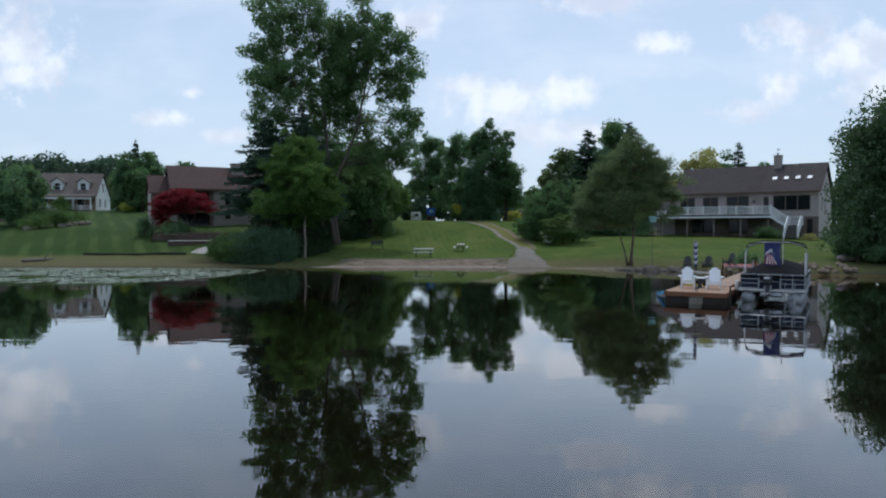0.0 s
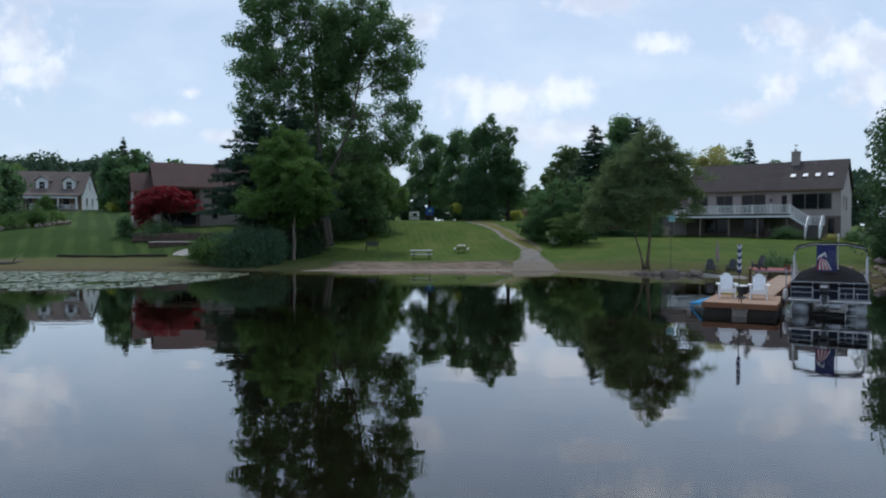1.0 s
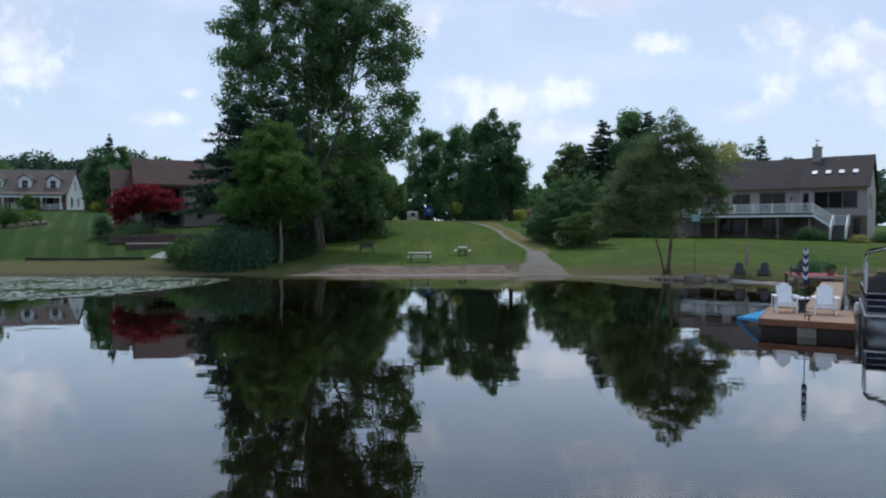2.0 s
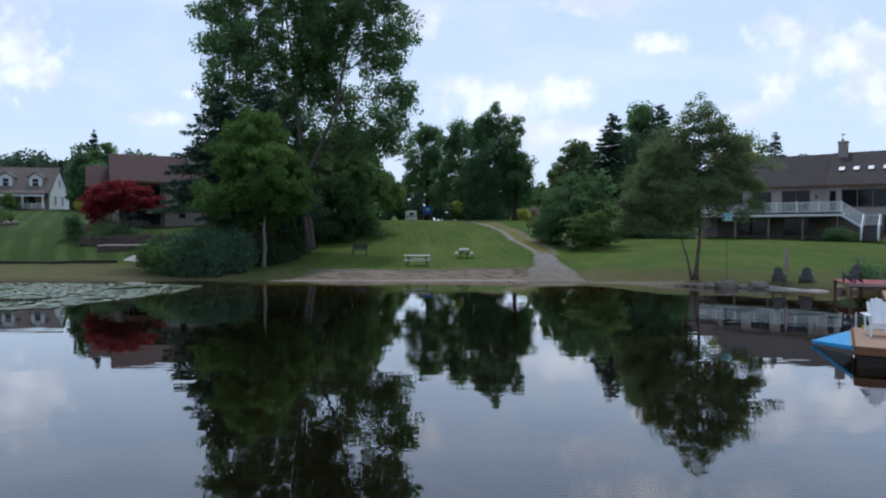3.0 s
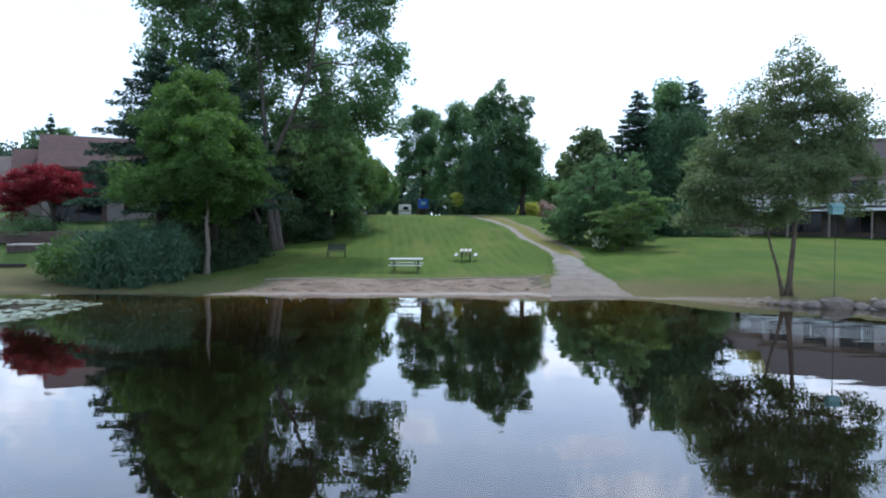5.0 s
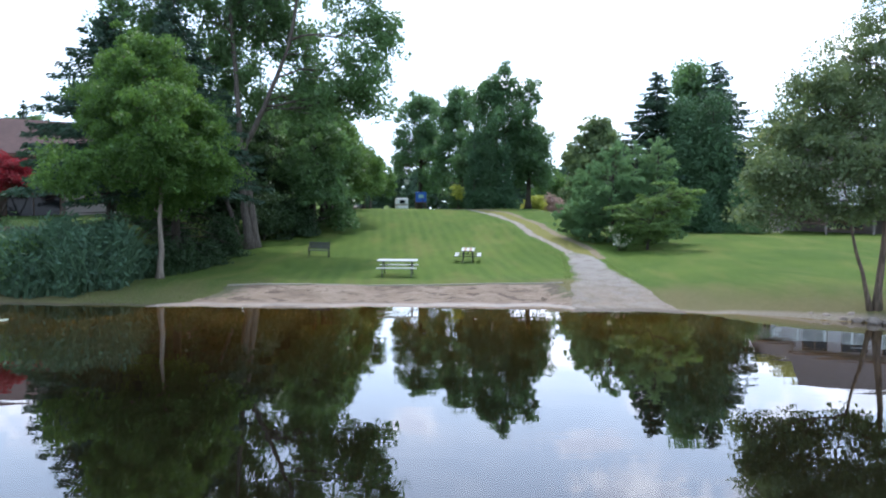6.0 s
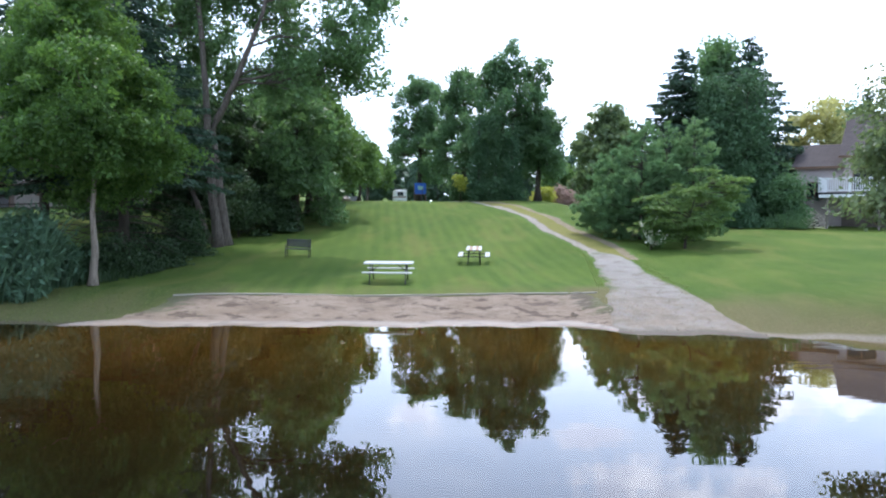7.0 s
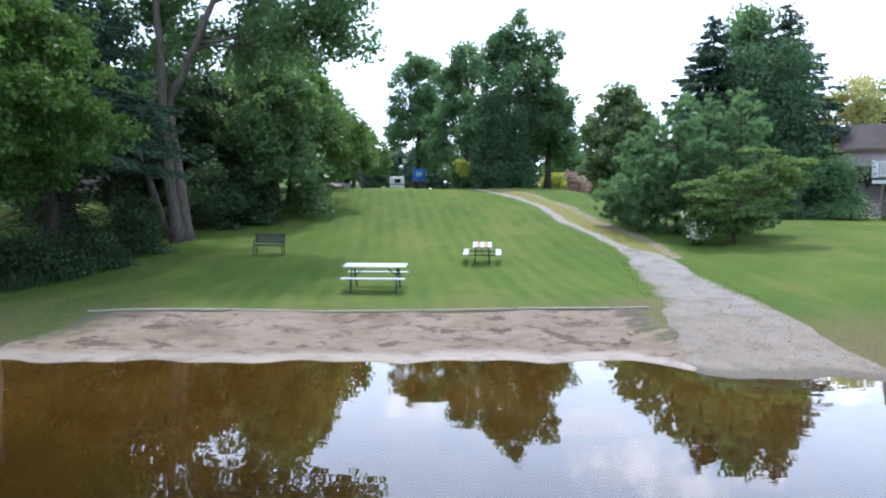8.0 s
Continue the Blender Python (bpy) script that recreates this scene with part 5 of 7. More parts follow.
def window(parent, u0, u1, z0, z1, y, mullions=0, bars=0, frame_mat=None, name="window"):
    """A window in a wall that faces -y: frame, panes and sill."""
    fm = frame_mat or WHITE
    w = new(name)
    w.parent = parent
    f, t = Solid(), 0.07
    f.span((u0, y - 0.03, z0), (u0 + t, y + 0.1, z1)).span((u1 - t, y - 0.03, z0), (u1, y + 0.1, z1))
    f.span((u0 + t, y - 0.03, z0), (u1 - t, y + 0.1, z0 + t)).span((u0 + t, y - 0.03, z1 - t), (u1 - t, y + 0.1, z1))
    edges = [u0 + t + (u1 - u0 - 2 * t) * k / (mullions + 1) for k in range(mullions + 2)]
    for e in edges[1:-1]:
        f.span((e - 0.035, y - 0.02, z0 + t), (e + 0.035, y + 0.09, z1 - t))
    for k in range(bars):
        zz = z0 + (z1 - z0) * (k + 1) / (bars + 1)
        f.span((u0 + t, y - 0.015, zz - 0.02), (u1 - t, y + 0.08, zz + 0.02))
    part("frame", f, fm, w)
    for a, b in zip(edges, edges[1:]):
        part("pane", Solid().span((a, y + 0.04, z0 + t), (b, y + 0.055, z1 - t)), GLASS, w)
    part("sill", Solid().span((u0 - 0.05, y - 0.09, z0 - 0.06), (u1 + 0.05, y, z0 - 0.005)), fm, w)
    return w


def gable_roof(parent, u0, u1, y0, y1, eave, ridge, mat, over=0.4, thick=0.16, name="roof", ridge_at=0.5, rake=0.25):
    """Two sloping slabs that meet in a ridge along x."""
    ym = y0 + (y1 - y0) * ridge_at
    for ya, sign in ((y0, -1), (y1, 1)):
        run = abs(ym - ya)
        drop = (ridge - eave) / run * over
        lo, hi = Vector((0, ya + sign * over, eave - drop)), Vector((0, ym, ridge))
        a, b = u0 - rake, u1 + rake
        n = Vector((0, -(hi.z - lo.z) * (1 if sign < 0 else -1), abs(hi.y - lo.y))).normalized() * thick
        s = Solid().put([(a, lo.y, lo.z), (b, lo.y, lo.z), (b, hi.y, hi.z), (a, hi.y, hi.z)] + [(a, lo.y + n.y, lo.z + n.z), (b, lo.y + n.y, lo.z + n.z), (b, hi.y, hi.z + thick), (a, hi.y, hi.z + thick)],
                        [(0, 3, 2, 1), (4, 5, 6, 7), (0, 1, 5, 4), (1, 2, 6, 5), (2, 3, 7, 6), (3, 0, 4, 7)])
        part(name, s, mat, parent)
        part("gutter", Solid().span((a, lo.y - 0.1, lo.z - 0.02), (b, lo.y + 0.0, lo.z + 0.12)), WHITE if mat is ROOF_TAN else BROWN_TIMBER, parent)


def gable_end(parent, u, y0, y1, z0, eave, ridge, thick, mat, ridge_at=0.5, holes=()):
    """A gable wall across the end of a house at x = u."""
    ym = y0 + (y1 - y0) * ridge_at
    low = wall_panel(y0, y1, z0, eave, thick, list(holes))
    s = Solid().put([(u + t, a, z) for a, t, z in [(p[0], p[1], p[2]) for p in low.v]], low.f)
    part("wall", s, mat, parent)
    s = Solid().put([(u, y0, eave), (u, y1, eave), (u, ym, ridge), (u + thick, y0, eave), (u + thick, y1, eave), (u + thick, ym, ridge)], [(0, 2, 1), (3, 4, 5), (0, 1, 4, 3), (1, 2, 5, 4), (2, 0, 3, 5)])
    part("gable", s, mat, parent)


def rail(parent, pts, top=0.95, mat=None, gap=0.13, post=0.14):
    """A railing of posts, rails and slim balusters along a line of points."""
    mat = mat or WHITE
    r = new("railing")
    r.parent = parent
    one = None
    for a, b in zip(pts, pts[1:]):
        a, b = Vector(a), Vector(b)
        n = max(1, round((b - a).length / 1.9))
        for k in range(n + 1):
            p = a + (b - a) * k / n
            part("post", Solid().box(p + Vector((0, 0, top / 2 + 0.04)), (post, post, top + 0.1), None, 0.01), mat, r)
        up = Vector((0, 0, 1))
        part("top_rail", Solid().beam(a + up * top, b + up * top, 0.09, 0.06), mat, r)
        part("bottom_rail", Solid().beam(a + up * 0.12, b + up * 0.12, 0.06, 0.06), mat, r)
        m = max(2, int((b - a).length / gap))
        for k in range(1, m):
            p = a + (b - a) * k / m
            one = one or part("baluster", Solid().box((0, 0, 0), (0.05, 0.05, top - 0.12)), mat, r)
            ob = one if one.location.length == 0 else new("baluster", one.data)
            ob.parent = r
            ob.location = p + up * (top / 2 + 0.06)
    return r


def lake_house():
    g = 2.15
    h = thing("lake_house", "grey beige lake house with dark roof and raised white deck", "house", pose(28.6, 85.0, 0, 0, 0, -36))
    deck, eave, ridge = 4.7, 7.5, 10.6
    upper = [(0.6, 2.4, 4.9, 6.9), (3.3, 5.1, 4.9, 6.9), (6.0, 8.5, 4.85, 6.95)]
    lower = [(2.0, 4.6, 2.6, 4.3), (6.2, 8.4, 2.55, 4.3)]
    part("wall", wall_panel(0, 10.0, deck - 0.2, eave, 0.25, upper), SIDING_GREY, h)
    part("foundation_wall", wall_panel(0, 10.0, g - 0.4, deck - 0.2, 0.25, lower), BLOCK_DARK, h, "dark block lower wall, deepened for shade")
    wing = [(10.2, 10.8, 4.9, 6.8), (11.2, 15.0, 5.2, 6.9)]
    door = [(14.6, 15.3, 2.6, 4.3)]
    part("wall", wall_panel(10.0, 15.8, deck - 0.2, eave - 0.15, 0.25, wing, -0.9), SIDING_GREY, h)
    part("foundation_wall", wall_panel(10.0, 15.8, g - 0.4, deck - 0.2, 0.25, door, -0.9), BLOCK_DARK, h, "dark block lower wall, deepened for shade")
    part("wall", Solid().span((10.0, -0.65, g - 0.4), (10.25, 0.0, eave)), SIDING_GREY, h)
    part("wall", Solid().span((0, 9.0, g - 0.4), (15.8, 9.25, eave)), SIDING_GREY, h)
    gable_end(h, 0.0, 0.25, 9.0, g - 0.4, eave, ridge - 0.15, 0.25, SIDING_GREY, holes=[(2, 3.2, 5.2, 6.6)])
    gable_end(h, 15.55, -0.65, 9.0, g - 0.4, eave - 0.15, ridge - 0.2, 0.25, SIDING_GREY, 0.53, holes=[(1.2, 2.0, 5.2, 6.7), (3.6, 4.6, 5.2, 6.6)])
    for y0, y1, z1 in ((1.2, 2.0, 6.7), (3.6, 4.6, 6.6)):
        part("side_window", Solid().span((15.62, y0, 5.2), (15.66, y1, z1)), GLASS, h)
    part("floor", Solid().span((0.25, 0.25, deck - 0.3), (15.5, 9.0, deck - 0.1)), BROWN_TIMBER, h)
    for u0, u1, z0, z1 in upper:
        window(h, u0, u1, z0, z1, 0.05, 1, 0, BROWN_TIMBER)
    for u0, u1, z0, z1 in lower:
        window(h, u0, u1, z0, z1, 0.05, 1, 0, BROWN_TIMBER)
    window(h, 10.2, 10.8, 4.9, 6.8, -0.85, 0, 0, GREY_TIMBER)
    window(h, 11.2, 15.0, 5.2, 6.9, -0.85, 2, 0, GREY_TIMBER)
    window(h, 14.6, 15.3, 2.6, 4.3, -0.85, 0, 0, BROWN_TIMBER, "door")
    gable_roof(h, 0, 10.0, 0, 9.25, eave, ridge, ROOF_DARK)
    gable_roof(h, 10.15, 15.8, -0.9, 9.25, eave - 0.1, ridge + 0.05, ROOF_DARK, ridge_at=0.545)
    # the garage wing
    part("wall", wall_panel(-3.0, -0.02, g - 0.4, 6.7, 0.25, [(-2.3, -1.2, 4.4, 5.6)], 0.2), SIDING_GREY, h)
    window(h, -2.3, -1.2, 4.4, 5.6, 0.25, 1, 0, BROWN_TIMBER)
    part("wall", Solid().span((-3.0, 7.0, g - 0.4), (-0.02, 7.25, 6.7)), SIDING_GREY, h)
    gable_end(h, -3.0, 0.45, 7.0, g - 0.4, 6.7, 8.3, 0.25, SIDING_GREY)
    gable_roof(h, -3.0, -0.1, 0.2, 7.25, 6.7, 8.4, ROOF_DARK, 0.35)
    # skylights in the slope of the wing
    slope = math.atan2(ridge + 0.05 - eave + 0.1, 5.53)
    for k in range(4):
        u, yy = 11.0 + 1.2 * k, 1.3
        z = eave - 0.1 + (yy + 0.9) * math.tan(slope) + 0.22
        sky_light = new("skylight")
        sky_light.parent = h
        turn = Matrix.Rotation(slope, 3, "X")
        part("curb", Solid().box((u, yy, z), (0.56, 0.8, 0.12), turn, 0.02), CHARCOAL, sky_light)
        part("pane", Solid().box(Vector((u, yy, z)) + turn @ Vector((0, 0, 0.075)), (0.46, 0.68, 0.02), turn), WHITE_PLASTIC, sky_light)
    chim = part("chimney", Solid().span((10.4, 3.7, 9.0), (11.2, 4.7, 11.75), 0.02), BRICK_GREY, h, "brick chimney with a metal cap")
    part("cap", Solid().span((10.32, 3.62, 11.75), (11.28, 4.78, 11.85), 0.02).tube([(10.75, 4.2, 11.85), (10.75, 4.2, 12.15)], 0.13, 10).tube([(10.75, 4.2, 12.15), (10.75, 4.2, 12.65)], 0.02, 6).box((10.8, 4.2, 12.55), (0.36, 0.03, 0.12)), CONCRETE, chim)
    part("vent_pipe", Solid().tube([(12.8, 4.0, 9.9), (12.8, 4.0, 10.75)], 0.06, 8), STEEL, h)
    part("wall_lamp", Solid().box((9.05, -0.12, 6.3), (0.16, 0.16, 0.32), None, 0.03), BLACK, h)
    # the deck, board by board across, on posts
    d = new("deck")
    d.parent = h
    for k in range(24):
        part("plank", Solid().span((-1.0, -3.5 + 0.146 * k, deck - 0.04), (11.5, -3.5 + 0.146 * k + 0.138, deck)), GREY_TIMBER, d)
    part("fascia", Solid().span((-1.02, -3.56, deck - 0.34), (11.52, -3.505, deck - 0.03)).span((11.5, -3.5, deck - 0.34), (11.55, -0.95, deck - 0.03)), WHITE, d, "white painted fascia")
    # dark strip laid over the upper part of the white fascia
    part("rim_board", Solid().span((-1.03, -3.575, deck - 0.13), (11.53, -3.562, deck + 0.01)), CHARCOAL, d, "dark strip along the deck edge")
    for k in range(12):
        part("joist", Solid().span((-0.9 + 1.05 * k, -3.5, deck - 0.28), (-0.85 + 1.05 * k, -0.02, deck - 0.045)), GREY_TIMBER, d)
    for u in (-0.6, 2.4, 5.4, 8.3, 11.1):
        part("support_post", Solid().span((u, -3.35, g - 0.8), (u + 0.14, -3.21, deck - 0.3)), GREY_TIMBER, d)
    rail(d, [(-1.0, -0.1, deck), (-1.0, -3.42, deck), (11.45, -3.42, deck)])
    # stairs: a flight along the deck's end, a landing and a second flight towards the lawn
    st = new("stairs")
    st.parent = h
    for k in range(6):
        part("tread", Solid().span((11.58 + 0.27 * k, -3.5, deck - 0.19 * (k + 1) - 0.04), (11.87 + 0.27 * k, -2.3, deck - 0.19 * (k + 1))), GREY_TIMBER, st)
    part("stringer", Solid().beam((11.5, -3.53, deck - 0.2), (13.2, -3.53, deck - 1.35), 0.05, 0.28), WHITE, st)
    lz = deck - 1.2
    part("landing", Solid().span((13.15, -3.6, lz - 0.06), (14.5, -2.3, lz)), GREY_TIMBER, st)
    for k in range(6):
        part("tread", Solid().span((13.2, -3.62 - 0.28 * (k + 1), lz - 0.19 * (k + 1) - 0.04), (14.45, -3.62 - 0.28 * k, lz - 0.19 * (k + 1))), GREY_TIMBER, st)
    for k in range(7):
        part("riser", Solid().span((13.24, -3.64 - 0.28 * k, lz - 0.19 * (k + 1)), (14.42, -3.61 - 0.28 * k, lz - 0.19 * k - 0.045)), CHARCOAL, st)
    rail(st, [(13.2, -2.35, lz), (14.45, -2.35, lz)], 0.95, None, 0.12)
    for u in (13.18, 14.47):
        part("stringer", Solid().beam((u, -3.6, lz - 0.12), (u, -5.33, lz - 1.3), 0.05, 0.28), WHITE, st)
    for u in (13.3, 14.35):
        part("support_post", Solid().span((u, -2.5, g - 0.8), (u + 0.1, -2.4, lz - 0.06)), GREY_TIMBER, st)
    rail(st, [(11.5, -3.47, deck), (13.2, -3.5, lz)], 0.95, None, 0.11)
    rail(st, [(13.2, -3.65, lz), (13.2, -5.4, lz - 1.2)], 0.95, None, 0.1)
    rail(st, [(14.45, -3.55, lz), (14.45, -5.4, lz - 1.2)], 0.95, None, 0.1)


def brown_house():
    h = thing("brown_house", "brown house with a shingled roof and grey brick piers", "house", pose(-30.4, 77.5, 0, 0, 0, 27))
    g, eave, ridge = 3.0, 7.75, 10.4
    holes = [(0.8, 4.2, 5.4, 7.4), (0.8, 4.2, 3.2, 5.0), (5.7, 6.35, 5.9, 7.3), (5.7, 6.35, 4.3, 5.3), (8, 9.5, 5.5, 7)]
    part("wall", wall_panel(0, 4.5, g, eave, 0.3, holes[:2], 0.9), SIDING_BROWN, h)
    part("wall", wall_panel(4.5, 13, g, eave, 0.3, holes[2:], 0.0), BRICK_GREY, h)
    part("wall", Solid().span((4.5, 0.3, g), (4.8, 0.9, eave)), BRICK_GREY, h)
    part("pier", Solid().span((0.0, 0.0, g), (0.5, 0.6, eave)), BRICK_GREY, h)
    part("wall", Solid().span((0, 8.0, g), (13, 8.3, eave)), SIDING_BROWN, h)
    gable_end(h, 0.0, 1.2, 8.0, g, eave, ridge - 0.6, 0.3, SIDING_BROWN, 0.43)
    gable_end(h, 12.7, 0.3, 8.0, g, eave, ridge - 0.2, 0.3, SIDING_BROWN, 0.5)
    part("floor", Solid().span((0.3, 0.3, 5.05), (12.7, 8, 5.25)), BROWN_TIMBER, h)
    for k, (u0, u1, z0, z1) in enumerate(holes):
        window(h, u0, u1, z0, z1, 0.95 if k < 2 else 0.05, 1 if k < 2 else 0, 0, BROWN_TIMBER)
    gable_roof(h, 0, 13, 0, 8.3, eave, ridge, ROOF_BROWN, 0.35, 0.2)
    part("balcony", Solid().span((0.5, 0.05, 5.0), (4.5, 0.9, 5.2)), BROWN_TIMBER, h)
    # the lower gable to the side
    part("wall", wall_panel(-2.0, -0.02, g, 7.4, 0.25, [(-1.5, -0.6, 5.3, 6.6)], 3.0), SIDING_BROWN, h)
    window(h, -1.5, -0.6, 5.3, 6.6, 3.05, 1)
    part("wall", Solid().span((-2.0, 8.0, g), (-0.02, 8.25, 7.4)), SIDING_BROWN, h)
    gable_end(h, -2.0, 3.25, 8.0, g, 7.4, 9.2, 0.25, SIDING_GREY)
    gable_roof(h, -2.0, -0.05, 3.0, 8.25, 7.4, 9.3, ROOF_BROWN, 0.3, 0.16)
    chim = part("chimney", Solid().span((7.0, 2.6, 8.5), (8.3, 3.8, 10.9), 0.02), BRICK_GREY, h, "brick chimney")
    part("cap", Solid().span((6.9, 2.5, 10.9), (8.4, 3.9, 11.02), 0.02), CONCRETE, chim)


def white_house():
    h = thing("white_house", "white cottage with tan roof, dormers and front porch", "house", pose(-77.6, 117.6, 0, 0, 0, 11))
    g, eave, ridge = 6.2, 9.0, 13.0
    holes = [(2, 3.2, 7, 8.6), (5, 6.2, 7, 8.6), (8.4, 9.4, 6.45, 8.6), (11.2, 12.4, 7, 8.6), (14, 15.2, 7, 8.6)]
    part("wall", wall_panel(0, 17, g, eave, 0.25, holes), TAN_BOARD, h)
    part("wall", Solid().span((0, 9, g), (17, 9.25, eave)), SIDING_WHITE, h)
    gable_end(h, 0, 0.25, 9, g, eave, ridge - 0.2, 0.25, SIDING_WHITE)
    gable_end(h, 16.75, 0.25, 9, g, eave, ridge - 0.2, 0.25, SIDING_WHITE, holes=[(2.4, 3.4, 7.0, 8.5), (5.6, 6.6, 7.0, 8.5)])
    part("attic_window", Solid().span((17.0, 4.1, 9.9), (17.06, 5.1, 11.3)), GLASS, h)
    for c0 in (3.95, 5.12):
        part("attic_trim", Solid().span((17.0, c0, 9.75), (17.04, c0 + 0.13, 11.45)), WHITE, h)
    for k, (u0, u1, z0, z1) in enumerate(holes):
        window(h, u0, u1, z0, z1, 0.05, 0, 1, name="door" if k == 2 else "window")
    gable_roof(h, 0, 17, 0, 9.25, eave, ridge, ROOF_TAN, 0.3)
    part("porch_roof", Solid().put([(-0.2, -2.3, 8.55), (17.2, -2.3, 8.55), (17.2, -0.2, 9.05), (-0.2, -0.2, 9.05), (-0.2, -2.3, 8.75), (17.2, -2.3, 8.75), (17.2, -0.2, 9.25), (-0.2, -0.2, 9.25)], [(0, 3, 2, 1), (4, 5, 6, 7), (0, 1, 5, 4), (1, 2, 6, 5), (2, 3, 7, 6), (3, 0, 4, 7)]), ROOF_TAN, h)
    part("porch_beam", Solid().span((0, -2.2, 8.25), (17, -2.0, 8.55)), WHITE, h)
    part("porch_floor", Solid().span((0, -2.3, 6.0), (17, -0.02, 6.4)), GREY_TIMBER, h)
    for k in range(7):
        part("porch_post", Solid().span((0.1 + 2.77 * k, -2.2, 6.4), (0.3 + 2.77 * k, -2.0, 8.25)), WHITE, h)
    rail(h, [(0.2, -2.1, 6.4), (7.6, -2.1, 6.4)], 0.8, None, 0.2)
    rail(h, [(9.8, -2.1, 6.4), (17, -2.1, 6.4)], 0.8, None, 0.2)
    for u in (6.4, 10.6, 14.8):
        d = new("dormer")
        d.parent = h
        part("wall", wall_panel(u - 0.9, u + 0.9, 9.6, 11.35, 0.2, [(u - 0.5, u + 0.5, 9.9, 11.2)], 0.9), SIDING_WHITE, d)
        for c0 in (u - 0.9, u + 0.75):
            part("cheek", Solid().span((c0, 1.1, 9.6), (c0 + 0.15, 3.2, 11.35)), SIDING_WHITE, d)
        window(d, u - 0.5, u + 0.5, 9.9, 11.2, 0.95, 0, 1)
        part("gable", Solid().prism([(u - 0.9, 11.35), (u + 0.9, 11.35), (u, 12.0)], 0.9, 1.1), SIDING_WHITE, d)
        for sg in (-1, 1):
            part("roof", Solid().prism([(u, 12.05), (u + sg * 1.15, 11.25), (u + sg * 1.15, 11.37), (u, 12.2)], 0.7, 3.9), ROOF_TAN, d)


def corner_house():
    h = thing("corner_house", "dark brown house half hidden behind trees", "house", pose(-68.5, 86, 0, 0, 0, 8))
    g, eave, ridge = 2.6, 6.6, 9.2
    holes = [(9.5, 11, 4.2, 5.8), (3, 5, 4.2, 5.8)]
    part("wall", wall_panel(0, 13, g, eave, 0.25, holes), SIDING_BROWN, h)
    part("wall", Solid().span((0, 8, g), (13, 8.25, eave)), SIDING_BROWN, h)
    gable_end(h, 0, 0.25, 8, g, eave, ridge - 0.2, 0.25, SIDING_BROWN)
    gable_end(h, 12.75, 0.25, 8, g, eave, ridge - 0.2, 0.25, SIDING_BROWN)
    for u0, u1, z0, z1 in holes:
        window(h, u0, u1, z0, z1, 0.05, 1)
    gable_roof(h, 0, 13, 0, 8.25, eave, ridge, ROOF_BROWN)


lake_house()
brown_house()
white_house()
corner_house()


# ---- dock and boat ----
DOCK = pose(9.5, 29.45, 0, 0, 0, -30)  # x along the front, y towards the shore
TOP = 0.46


def adirondack(name, label, m, mat, group):
    """A slatted garden chair that faces -y, with its foot at the origin."""
    c = thing(name, label, "chair", m, group)
    for sx in (-1, 1):
        part("front_leg", Solid().span((sx * 0.30 - 0.025, -0.42, 0), (sx * 0.30 + 0.025, -0.32, 0.54), 0.008), mat, c)
        part("side_rail", Solid().beam((sx * 0.26, -0.42, 0.34), (sx * 0.26, 0.46, 0.04), 0.03, 0.12, 0.008), mat, c)
        part("armrest", Solid().box((sx * 0.34, -0.08, 0.57), (0.14, 0.76, 0.03), None, 0.01), mat, c)
        part("back_post", Solid().beam((sx * 0.29, 0.20, 0.1), (sx * 0.29, 0.28, 0.57), 0.035, 0.05), mat, c)
    for k in range(5):
        t = k / 4
        part("seat_slat", Solid().box((0, -0.40 + 0.46 * t, 0.375 - 0.13 * t), (0.52, 0.095, 0.022), Matrix.Rotation(-0.27, 3, "X"), 0.006), mat, c)
    for k in range(5):
        u = (k - 2) * 0.093
        high = 0.99 - 0.028 * (k - 2) ** 2
        part("back_slat", Solid().beam((u * 0.95, 0.05, 0.24), (u * 1.05, 0.36, high), 0.097, 0.022, 0.010), mat, c)
    part("apron", Solid().span((-0.27, -0.44, 0.22), (0.27, -0.42, 0.40), 0.006), mat, c)
    part("cross_rail", Solid().span((-0.28, 0.2, 0.53), (0.28, 0.24, 0.6)), mat, c)
    return c


